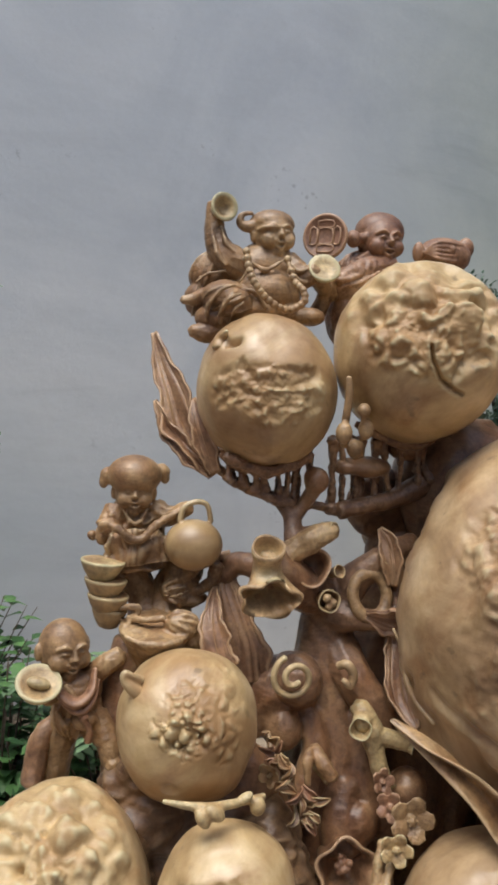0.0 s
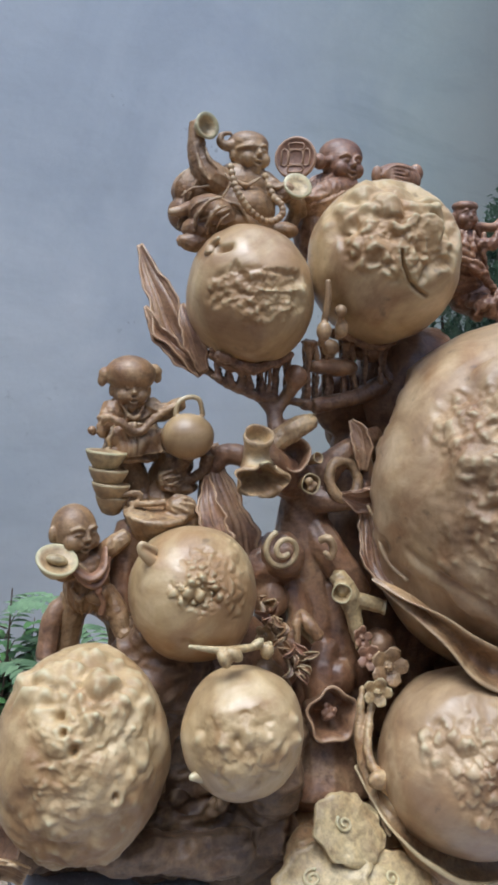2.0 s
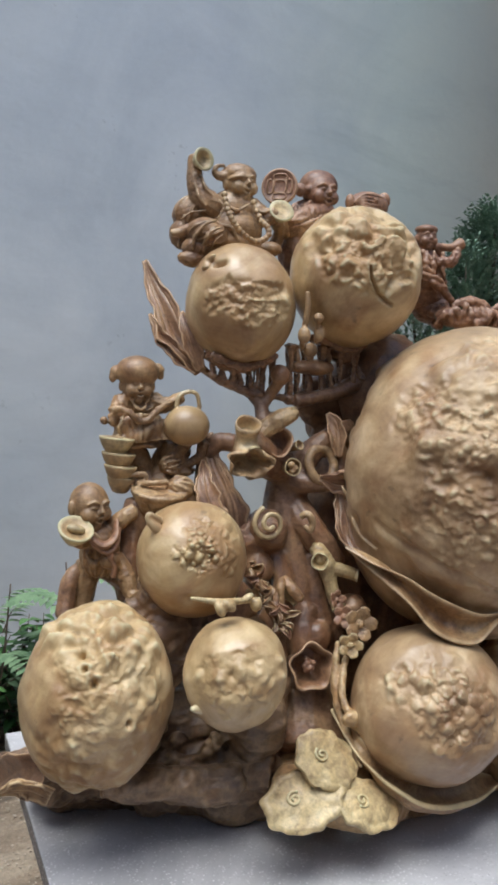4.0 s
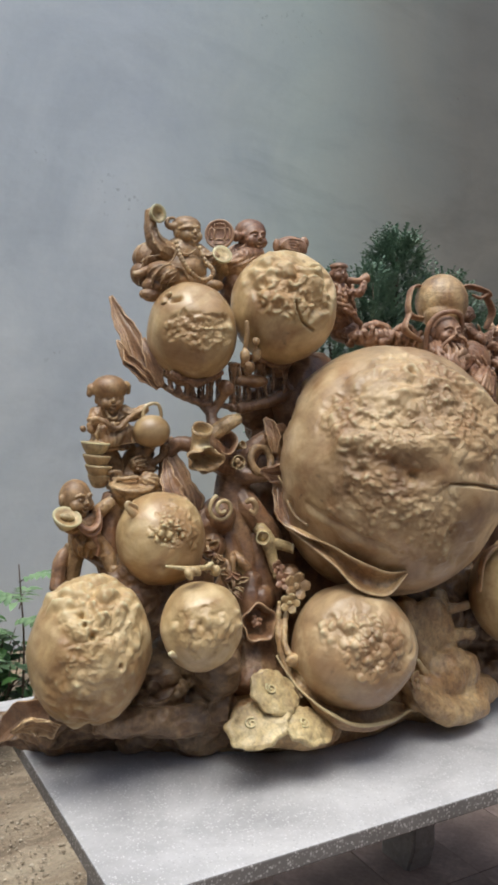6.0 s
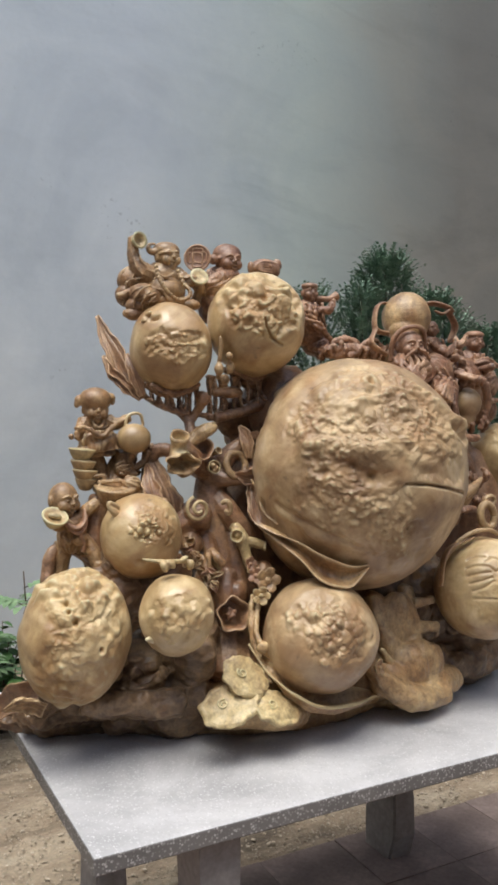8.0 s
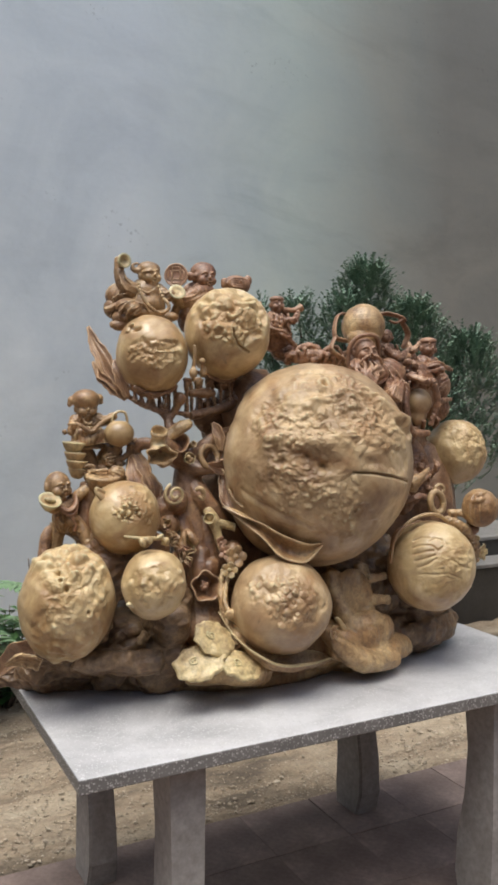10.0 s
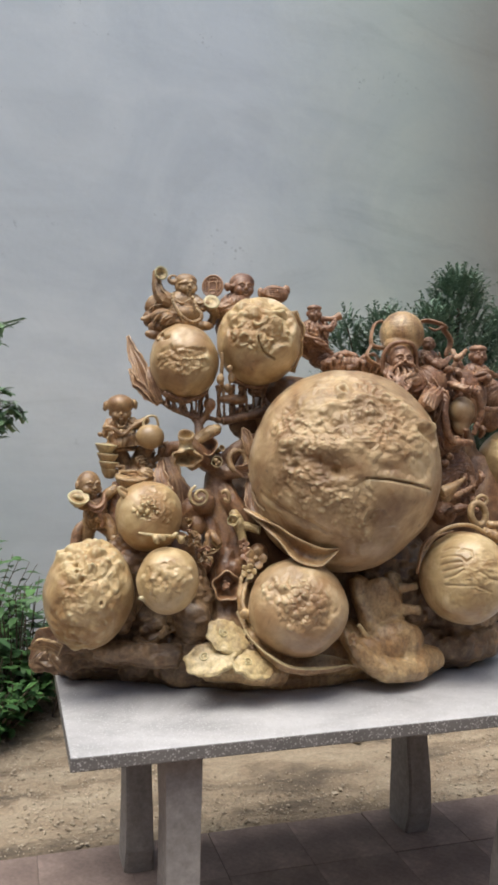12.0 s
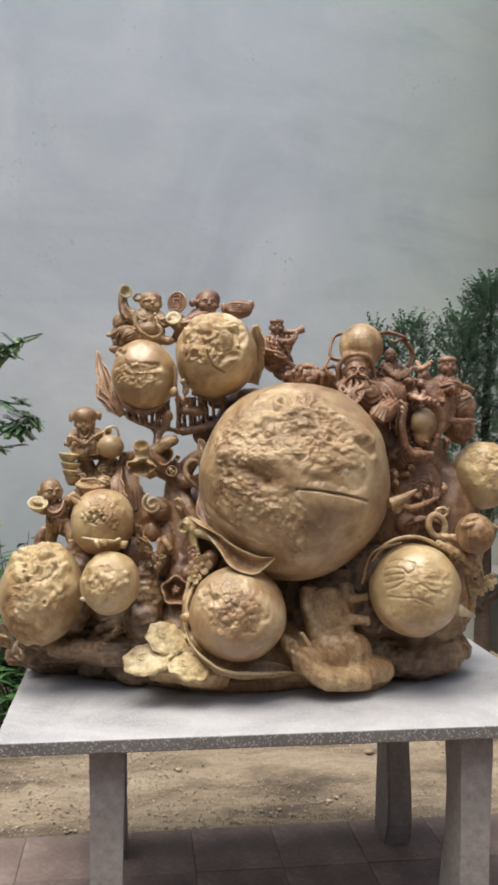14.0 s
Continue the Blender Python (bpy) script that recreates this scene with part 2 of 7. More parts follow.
# ---- modelling helpers ----
def part(name, mesh, material, parent=None, label=""):
    if isinstance(mesh, bmesh.types.BMesh):
        data = bpy.data.meshes.new(name)
        mesh.to_mesh(data)
        mesh.free()
        mesh = data
    mesh.materials.clear()
    mesh.materials.append(material)
    ob = new(name, mesh)
    if parent:
        ob.parent = parent
    return tagged(ob, label)


def shade_smooth(me):
    me.polygons.foreach_set("use_smooth", np.ones(len(me.polygons), bool))
    me.update()
    return me


U, V = 28, 18
_th = np.linspace(0, 2 * np.pi, U, endpoint=False)
_ph = np.linspace(0, np.pi, V)[1:-1]
BALL = np.array([(0, 0, 1)] + [(np.sin(b) * np.cos(a), np.sin(b) * np.sin(a), np.cos(b)) for b in _ph for a in _th] + [(0, 0, -1)])
BALL_FACES = [(0, 1 + k, 1 + (k + 1) % U) for k in range(U)]
for r_ in range(V - 3):
    for k in range(U):
        a, b = 1 + r_ * U + k, 1 + r_ * U + (k + 1) % U
        BALL_FACES.append((a, a + U, b + U, b))
_last = len(BALL) - 1
BALL_FACES += [(_last, _last - U + (k + 1) % U, _last - U + k) for k in range(U)]


def spline(pts, radii, steps=6):
    p = np.array(pts, float)
    r = np.array(radii if hasattr(radii, "__len__") else [radii] * len(p), float)
    if len(r) != len(p):
        r = np.interp(np.linspace(0, 1, len(p)), np.linspace(0, 1, len(r)), r)
    q = np.vstack([2 * p[0] - p[1], p, 2 * p[-1] - p[-2]])
    out, rad = [], []
    for k in range(len(p) - 1):
        for s in np.linspace(0, 1, steps, endpoint=k == len(p) - 2):
            a, b, c, d = q[k : k + 4]
            out.append(0.5 * (2 * b + (c - a) * s + (2 * a - 5 * b + 4 * c - d) * s**2 + (3 * b - a - 3 * c + d) * s**3))
            rad.append(r[k] + (r[k + 1] - r[k]) * s)
    return np.array(out), np.array(rad)


class Clay:
    """Lumps and rolls that are pressed together into one mesh."""

    def __init__(self):
        self.v, self.f, self.n = [], [], 0

    def add(self, verts, faces):
        self.v.append(np.asarray(verts, float))
        self.f += [tuple(i + self.n for i in f) for f in faces]
        self.n += len(verts)
        return self

    def ball(self, c, r, turn=(0, 0, 0)):
        r = (r, r, r) if not hasattr(r, "__len__") else r
        rot = np.array(Euler([radians(a) for a in turn]).to_matrix())
        return self.add(BALL * r @ rot.T + np.array(c), BALL_FACES)

    def roll(self, pts, radii, flat=1.0, sides=10, steps=6):
        p, r = spline(pts, radii, steps)
        t = np.gradient(p, axis=0)
        t /= np.linalg.norm(t, axis=1)[:, None] + 1e-9
        u = np.cross(t[0], (0.31, 0.2, 0.93))
        rings = []
        for k in range(len(p)):
            u = u - t[k] * (u @ t[k])
            u /= np.linalg.norm(u) + 1e-9
            w = np.cross(t[k], u)
            a = np.linspace(0, 2 * np.pi, sides, endpoint=False)[:, None]
            rings.append(p[k] + r[k] * (np.cos(a) * u + flat * np.sin(a) * w))
        verts = np.vstack(rings + [p[:1] - t[0] * r[0] * 0.6, p[-1:] + t[-1] * r[-1] * 0.6])
        n, faces = len(p), []
        for k in range(n - 1):
            for s in range(sides):
                a, b = k * sides + s, k * sides + (s + 1) % sides
                faces.append((a, b, b + sides, a + sides))
        faces += [(n * sides, (s + 1) % sides, s) for s in range(sides)]
        faces += [(n * sides + 1, (n - 1) * sides + s, (n - 1) * sides + (s + 1) % sides) for s in range(sides)]
        return self.add(verts, faces)

    def bowl(self, c, axis, profile, sides=20, wave=0.0, waves=5):
        """A turned shape: profile of (radius, height) along the axis; closed at both ends on the axis."""
        z = Vector(axis).normalized()
        m = np.array(z.to_track_quat("Z", "Y").to_matrix())
        a = np.linspace(0, 2 * np.pi, sides, endpoint=False)
        rings = []
        for r, h in profile:
            k = 1 + wave * np.sin(a * waves)
            rings.append(np.stack([r * k * np.cos(a), r * k * np.sin(a), h + wave * 0.5 * r * np.cos(a * waves + 1)], -1))
        ends = [(0, 0, profile[0][1]), (0, 0, profile[-1][1])]
        verts = np.vstack(rings + [ends]) @ m.T + np.array(c)
        n, faces = len(profile), []
        for k in range(n - 1):
            for s in range(sides):
                i, j = k * sides + s, k * sides + (s + 1) % sides
                faces.append((i, j, j + sides, i + sides))
        faces += [(n * sides, (s + 1) % sides, s) for s in range(sides)]
        faces += [(n * sides + 1, (n - 1) * sides + s, (n - 1) * sides + (s + 1) % sides) for s in range(sides)]
        return self.add(verts, faces)

    def head(self, c, r, facing=(-0.25, -1, 0.05)):
        """A plain carved head."""
        f = Vector(facing).normalized()
        s = f.cross(Vector((0, 0, 1))).normalized()
        u = s.cross(f)
        c = Vector(c)
        at = lambda a, b, d: tuple(c + s * (a * r) + u * (b * r) + f * (d * r))
        self.ball(c, (r * 0.92, r * 0.92, r * 1.06))
        for k in (-1, 1):
            self.ball(at(0.42 * k, -0.26, 0.58), r * 0.38)
            self.roll([at(0.10 * k, 0.30, 0.90), at(0.34 * k, 0.40, 0.86), at(0.62 * k, 0.26, 0.70)], [r * 0.05, r * 0.08, r * 0.04], steps=4)
            self.roll([at(0.16 * k, 0.08, 0.90), at(0.34 * k, 0.15, 0.88), at(0.54 * k, 0.04, 0.78)], [r * 0.02, r * 0.055, r * 0.02], steps=4)
            self.ball(at(0.10 * k, -0.10, 0.95), r * 0.10)
            self.ball(at(0.95 * k, -0.06, -0.05), (r * 0.14, r * 0.2, r * 0.34))
            self.roll([at(0.14 * k, -0.22, 0.98), at(0.36 * k, -0.34, 0.90), at(0.44 * k, -0.52, 0.78)], [r * 0.03, r * 0.05, r * 0.02], steps=4)
        self.roll([at(0, 0.22, 0.90), at(0, 0.02, 1.0), at(0, -0.08, 1.06)], [r * 0.07, r * 0.10, r * 0.14], steps=4)
        self.ball(at(0, -0.74, 0.60), r * 0.30)
        self.roll([at(-0.34, -0.34, 0.86), at(0, -0.36, 0.99), at(0.34, -0.34, 0.86)], r * 0.055)
        self.roll([at(-0.30, -0.44, 0.84), at(0, -0.62, 0.92), at(0.30, -0.44, 0.84)], r * 0.06)
        return self

    def mesh(self, name, voxel=0.003, rounds=3, relief=None):
        me = bpy.data.meshes.new(name)
        me.from_pydata(np.vstack(self.v).tolist(), [], self.f)
        if voxel:
            tmp = bpy.data.objects.new("tmp", me)
            scene.collection.objects.link(tmp)
            mod = tmp.modifiers.new("press", "REMESH")
            mod.mode, mod.voxel_size = "VOXEL", voxel
            if rounds:
                sm = tmp.modifiers.new("soften", "SMOOTH")
                sm.factor, sm.iterations = 0.5, rounds
            baked = bpy.data.meshes.new_from_object(tmp.evaluated_get(bpy.context.evaluated_depsgraph_get()))
            bpy.data.objects.remove(tmp)
            bpy.data.meshes.remove(me)
            me = baked
            me.name = name
        if relief:
            n = len(me.vertices)
            co, no = np.empty(n * 3, np.float32), np.empty(n * 3, np.float32)
            me.vertices.foreach_get("co", co)
            me.vertex_normals.foreach_get("vector", no)
            co, no = co.reshape(-1, 3).astype(float), no.reshape(-1, 3).astype(float)
            me.vertices.foreach_set("co", (co + no * relief(co)[:, None]).ravel())
        return shade_smooth(me)


def gouged(amount, size, seed=0, stretch=(1, 1, 1)):
    """Knife-worked relief: soft folds and fine cuts."""

    def relief(co):
        q = co * np.array(stretch) / size
        return amount * (fractal(q, 3, seed) + 0.7 * (0.5 - np.abs(value_noise(q * 1.7 + 3, seed + 9))) + 0.4 * (0.4 - np.abs(fractal(q * 3.3 + 8, 2, seed + 5))))

    return relief


def draped(amount, size, seed, centres, pitch=0.012, fold=0.0013, keep=()):
    """Gouged relief with cloth folds that run in rings round the given places (x, y, z, reach); kept balls stay smooth."""
    base = gouged(amount, size, seed)

    def relief(co):
        h = base(co)
        bend = fractal(co / 0.045, 3, seed + 2)
        for x, y, z, reach in centres:
            d = np.sqrt(((co - (x, y, z)) ** 2).sum(-1))
            wave = np.sin(d / pitch * 6.283 + 4.5 * bend)
            h = h + fold * np.sign(wave) * np.abs(wave) ** 0.7 * (1 - smooth(reach * 0.6, reach, d)) * smooth(0.1 * reach, 0.35 * reach, d) * (0.65 + 0.7 * value_noise(co / 0.025, seed + 6))
        for x, y, z, r in keep:
            h = h * (0.08 + 0.92 * smooth(r * 1.25, r * 1.7, np.sqrt(((co - (x, y, z)) ** 2).sum(-1))))
        return h

    return relief


def leaf_mesh(name, spine, side, width, cup=0.25, roll_edge=0.0, thick=0.004, veins=7, shape=0.8, ripple=0.0):
    """A carved leaf along a spine; side: the way across it; cup: how far its edges rise."""
    p, w = spline(spine, width, 7)
    n, m = len(p), 15
    t = np.gradient(p, axis=0)
    t /= np.linalg.norm(t, axis=1)[:, None]
    s = np.array(side, float)
    top = []
    for k in range(n):
        across = s - t[k] * (s @ t[k])
        across /= np.linalg.norm(across)
        up = np.cross(across, t[k])
        for j in range(m):
            a = j / (m - 1) * 2 - 1
            lift = cup * w[k] * a * a + roll_edge * w[k] * max(0, abs(a) - 0.7)
            vein = 0.055 * w[k] * (abs(np.sin((k / n * veins - abs(a) * 2.4) * np.pi)) ** 3) * (1 - abs(a) * 0.4) - 0.08 * w[k] * np.exp(-((a / 0.09) ** 2))
            lift += ripple * w[k] * np.sin(k * 1.3 + a * 2) * abs(a)
            top.append(p[k] + across * a * w[k] + up * (lift + vein * 0.8))
    top = np.array(top)
    grid = [(k * m + j, k * m + j + 1, (k + 1) * m + j + 1, (k + 1) * m + j) for k in range(n - 1) for j in range(m - 1)]
    me = bpy.data.meshes.new(name)
    me.from_pydata(top.tolist(), [], grid)
    tmp = bpy.data.objects.new("tmp", me)
    scene.collection.objects.link(tmp)
    so = tmp.modifiers.new("thick", "SOLIDIFY")
    so.thickness, so.offset = thick, 0
    sb = tmp.modifiers.new("round", "SUBSURF")
    sb.levels = 1
    baked = bpy.data.meshes.new_from_object(tmp.evaluated_get(bpy.context.evaluated_depsgraph_get()))
    bpy.data.objects.remove(tmp)
    baked.name = name
    return shade_smooth(baked)


def box(bm, lo, hi, bevel=0.0):
    lo, hi = Vector(lo), Vector(hi)
    g = bmesh.ops.create_cube(bm, size=1, matrix=Matrix.LocRotScale((lo + hi) / 2, None, hi - lo))
    if bevel:
        es = {e for v in g["verts"] for e in v.link_edges}
        bmesh.ops.bevel(bm, geom=list(es), offset=bevel, segments=2, affect="EDGES", profile=0.5)
    return bm


# ---- ground, walls ----
def ground_sheet():
    bm = bmesh.new()
    bmesh.ops.create_grid(bm, x_segments=2, y_segments=2, size=200, matrix=Matrix.Translation((0, 0, -0.06)))
    g = part("ground", bm, DIRT)
    tagged(g, "bare sandy brown earth of the yard", "ground", kind="structure")
    xs, ys = np.linspace(-5.0, 5.9, 300), np.linspace(0.9, 3.5, 90)
    co = np.array([(x, y, 0) for y in ys for x in xs])
    z = 0.02 * fractal(co * 1.7, 4, 3) + 0.012 * fractal(co * 14, 3, 8) - 0.012
    co[:, 2] = np.where(co[:, 1] < 0.97, np.minimum(z, -0.02), z)
    n = len(xs)
    faces = [(r * n + c, r * n + c + 1, (r + 1) * n + c + 1, (r + 1) * n + c) for r in range(len(ys) - 1) for c in range(n - 1)]
    me = bpy.data.meshes.new("dirt_strip")
    me.from_pydata(co.tolist(), [], faces)
    tagged(part("dirt_strip", shade_smooth(me), DIRT), "strip of uneven sandy earth along the wall", "ground", kind="structure")


ground_sheet()

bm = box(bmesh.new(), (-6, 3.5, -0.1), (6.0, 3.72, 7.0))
tagged(part("wall_north", bm, WALL), "high grey cement-rendered wall with stains, hairline cracks and shade painted in at the right", "wall", kind="structure")
# east wall is added beyond the view to close off the yard
bm = box(bmesh.new(), (6.0, -7, -0.1), (6.2, 3.72, 5.5))
tagged(part("added_wall_east", bm, SIDE_WALL), "brownish weathered side wall, added out of view", "wall", kind="structure")

# unseen west and south walls, added to keep low sky light off the carving
bm = box(bmesh.new(), (-6.2, -7, -0.1), (-6.0, 3.72, 5.5))
tagged(part("added_wall_west", bm, SIDE_WALL), "plain weathered side wall, added out of view to block low sky light", "wall", kind="structure")
bm = box(bmesh.new(), (-6.2, -7.2, -0.1), (6.2, -7.0, 5.5))
tagged(part("added_wall_south", bm, SIDE_WALL), "plain weathered wall, added out of view to block low sky light", "wall", kind="structure")

# dark plinth with two paler edges in the corner
plinth = tagged(new("plinth"), "low dark granite plinth with pale step edges", "plinth", kind="structure")
part("step", box(bmesh.new(), (2.75, 2.9, -0.05), (5.9, 3.497, 0.50), 0.008), BLACK, plinth)
part("step", box(bmesh.new(), (2.75, 2.65, -0.05), (5.9, 2.897, 0.36), 0.008), BLACK, plinth)
part("step_edge", box(bmesh.new(), (2.74, 2.88, 0.502), (5.9, 3.494, 0.53), 0.006), PLINTH_EDGE, plinth, "pale granite step edge")
part("step_edge", box(bmesh.new(), (2.74, 2.63, 0.362), (5.9, 2.878, 0.39), 0.006), PLINTH_EDGE, plinth, "pale granite step edge")


# ---- table ----
def table():
    t = tagged(new("stone_table"), "pale terrazzo stone table with four curved cement legs", "table")
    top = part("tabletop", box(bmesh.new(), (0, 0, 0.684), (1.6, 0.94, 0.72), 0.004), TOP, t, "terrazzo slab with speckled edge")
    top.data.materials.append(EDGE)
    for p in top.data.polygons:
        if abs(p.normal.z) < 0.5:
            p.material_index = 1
    prof = [(0.0, 0.0), (0.12, 0.012), (0.3, 0.010), (0.5, -0.004), (0.72, -0.010), (0.9, -0.004), (1.0, 0.004)]
    bm = bmesh.new()
    rings = []
    for h, off in prof:
        z, w, d = 0.682 * h, 0.048 - 0.006 * np.sin(h * 3.1), 0.068 + off
        rings.append([bm.verts.new((sx * w, sy * d + off, z)) for sx, sy in ((-1, -1), (1, -1), (1, 1), (-1, 1))])
    for a, b in zip(rings, rings[1:]):
        for k in range(4):
            bm.faces.new((a[k], a[(k + 1) % 4], b[(k + 1) % 4], b[k]))
    bm.faces.new(rings[0][::-1])
    bm.faces.new(rings[-1])
    bmesh.ops.bevel(bm, geom=[e for e in bm.edges if abs(e.verts[0].co.z - e.verts[1].co.z) > 0.02], offset=0.006, segments=2, affect="EDGES")
    leg = part("leg", bm, LEG, t)
    leg.location = (0.28, 0.125, 0)
    for x, y, rz in ((1.29, 0.125, 0), (0.28, 0.83, 180), (1.30, 0.83, 180)):
        o = leg.copy()
        scene.collection.objects.link(o)
        o.location, o.rotation_euler = (x, y, 0), (0, 0, radians(rz))


table()

# ---- the carving ----
carving = tagged(new("wood_carving"), "large lacquered root carving of round burls, figures, leaves and branches", "carving")


def arc(d):
    d = np.array(d, float)
    return d / np.linalg.norm(d)


def off_path(u, path):
    """The angle between each direction and the nearest point of a path of directions."""
    if not hasattr(path[0], "__len__"):
        return np.arccos(np.clip(u @ arc(path), -1, 1))
    best = np.full(len(u), 9.0)
    for p, q in zip(path, path[1:]):
        p, q = arc(p), arc(q)
        s = np.clip((u - p) @ (q - p) / ((q - p) @ (q - p)), 0, 1)[:, None]
        near = p + s * (q - p)
        near /= np.linalg.norm(near, axis=1)[:, None]
        best = np.minimum(best, np.arccos(np.clip((u * near).sum(-1), -1, 1)))
    return best


def burl(c, r, patches, seed, level=6, material=BURL, turn=(0, 0, 0), label=""):
    """A round burl. Patches: (kind, middle or path, half-width in radians, height, cell size) laid over its skin."""
    bm = bmesh.new()
    bmesh.ops.create_icosphere(bm, subdivisions=level, radius=1)
    me = bpy.data.meshes.new("burl")
    bm.to_mesh(me)
    bm.free()
    n = len(me.vertices)
    u = np.empty(n * 3, np.float32)
    me.vertices.foreach_get("co", u)
    u = u.reshape(-1, 3).astype(float)
    u /= np.linalg.norm(u, axis=1)[:, None]
    # a finer skin towards the carved front
    front = np.array((-0.10, -0.40, 0.10))
    u = (1 - front @ front) / ((u + front) ** 2).sum(-1)[:, None] * (u + front) + front
    u /= np.linalg.norm(u, axis=1)[:, None]
    rad = np.array(r)
    rot = np.array(Euler([radians(a) for a in turn]).to_matrix())
    q = u * rad
    h = 0.016 * fractal(u * 1.6 + seed, 2, seed) * rad.mean() * 2 + 0.0014 * fractal(q * 26, 3, seed)
    world_u = u @ rot.T
    rough, dull = np.zeros(n), np.zeros(n)
    for kind, mid, ang, amp, cell in patches:
        d = off_path(world_u, mid)
        if kind == "groove":
            off = np.abs(d + 0.25 * ang * value_noise(u * 14, seed))
            h -= amp * np.exp(-((off / ang) ** 2))
            continue
        if kind in ("pit", "swell"):
            h += (-amp if kind == "pit" else amp) * np.exp(-((d / ang) ** 2) * 2)
            continue
        d = d + 0.42 * ang * fractal(u * (1.5 / max(ang, 0.2)) + 5 + amp * 300, 4, seed + 4)
        mask = 1 - smooth(ang * (0.50 if kind in ("step", "sink") else 0.62), ang * 1.12, d)
        if kind in ("knobs", "lobes"):
            mask = mask * (0.40 + 0.60 * smooth(-0.45, 0.35, fractal(q / cell * 0.16 + 3, 3, seed + 12)))
        on = np.nonzero(mask > 0)[0]
        p, m = q[on], mask[on]
        if kind in ("step", "sink"):
            h += (amp if kind == "step" else -amp) * mask
            continue
        dull = np.maximum(dull, mask * min(1.0, amp / 0.005))
        if kind == "knobs":
            f1, f2, rnd = cells(p / cell + 0.22 * fractal(p / cell * 0.6, 2, seed)[:, None], seed + 1)
            g1, g2, rn2 = cells(p / cell * 2.0 + 9, seed + 2)
            size = 0.30 + 0.48 * rnd
            b = np.clip(1 - (f1 / size) ** 2, 0, 1) ** 0.6 * size * 1.5
            b += 0.35 * np.clip(1 - (g1 / 0.55) ** 2, 0, 1) ** 0.6 * (rn2 > 0.35) * (b < 0.4)
            h[on] += m * amp * (0.62 * b - 0.22 + 0.55 * fractal(p / cell * 0.25, 3, seed + 6))
            rough[on] = np.maximum(rough[on], m * 0.25)
        elif kind == "lobes":
            w = p / cell
            f1, f2, rnd = cells(w + 0.30 * fractal(w * 0.9, 2, seed)[:, None], seed + 1)
            b = smooth(-0.05, 0.55, f2 - f1) * (0.35 + 0.75 * rnd) * (1.15 - 0.5 * f1)
            h[on] += m * amp * (0.62 * b - 0.25 + 0.40 * fractal(w * 0.8 + 2, 2, seed + 5) + 0.14 * fractal(w * 2.4, 3, seed + 3))
        elif kind == "wrinkle":
            w = p * np.array((0.6, 1, 1.5)) / cell
            ridge = 1 - np.abs(fractal(w + 0.5 * fractal(w * 0.6, 2, seed)[:, None], 3, seed + 3)) * 1.6
            h[on] += m * amp * (np.clip(ridge, -0.6, 1) + 0.35 * fractal(w * 2.7, 2, seed + 8))
    co = (q + u * h[:, None]) @ rot.T + np.array(c)
    me.vertices.foreach_set("co", co.ravel())
    me.attributes.new("rough", "FLOAT", "POINT").data.foreach_set("value", rough.astype(np.float32))
    me.attributes.new("unpolished", "FLOAT", "POINT").data.foreach_set("value", dull.astype(np.float32))
    return part("burl", shade_smooth(me), material, carving, label)


A, B, C, D = (0.367, 0.526, 1.671), (0.591, 0.496, 1.737), (0.827, 0.378, 1.354), (0.247, 0.417, 1.223)
E, F, G, H, I = (0.075, 0.371, 1.019), (0.277, 0.274, 1.066), (0.644, 0.256, 0.977), (1.174, 0.265, 1.036), (1.492, 0.526, 1.363)
BAND = [(-0.70, -0.70, 0.02), (-0.33, -0.94, 0.01), (0.30, -0.95, 0.05)]
burl(A, (0.103, 0.103, 0.112), [
    ("sink", BAND, 0.30, 0.0055, 0), ("groove", [(-0.78, -0.58, 0.22), (-0.32, -0.90, 0.30), (0.42, -0.87, 0.25)], 0.05, 0.0025, 0),
    ("wrinkle", BAND, 0.30, 0.0032, 0.034), ("knobs", BAND, 0.30, 0.0032, 0.0115),
    ("knobs", [(-0.35, -0.92, -0.18), (0.15, -0.97, -0.12)], 0.26, 0.0032, 0.009), ("swell", (0.25, -0.95, 0.02), 0.09, 0.004, 0), ("swell", (-0.75, -0.62, 0.08), 0.09, 0.004, 0),
    ("pit", [(-0.67, -0.46, 0.58), (-0.58, -0.55, 0.60)], 0.085, 0.013, 0)], 3,
    label="smooth round burl with a rough sunken band")
burl(B, (0.128, 0.125, 0.134), [
    ("lobes", [(-0.72, -0.36, 0.58), (-0.39, -0.55, 0.74), (0.08, -0.55, 0.83), (0.32, -0.70, 0.62)], 0.44, 0.026, 0.064),
    ("lobes", [(-0.62, -0.72, 0.30), (-0.06, -0.96, 0.25), (0.22, -0.93, 0.32)], 0.44, 0.020, 0.046),
    ("groove", [(-0.90, -0.35, 0.26), (-0.62, -0.70, 0.36), (-0.30, -0.88, 0.37), (0.05, -0.93, 0.36)], 0.12, 0.007, 0),
    ("lobes", [(-0.72, -0.69, 0.03), (-0.30, -0.95, 0.06), (-0.10, -0.98, -0.10)], 0.26, 0.011, 0.024),
    ("knobs", [(-0.74, -0.66, 0.05), (-0.50, -0.86, 0.10)], 0.16, 0.004, 0.012), ("wrinkle", (-0.20, -0.88, 0.42), 0.75, 0.0014, 0.022),
    ("swell", (-0.10, -0.985, -0.10), 0.12, 0.006, 0), ("swell", (0.18, -0.80, 0.57), 0.15, 0.008, 0),
    ("groove", [(-0.30, -0.952, 0.04), (-0.27, -0.955, -0.12), (-0.16, -0.945, -0.30), (0.0, -0.915, -0.40), (0.11, -0.89, -0.44)], 0.017, 0.011, 0)], 9, label="round burl with folded wrinkled skin")
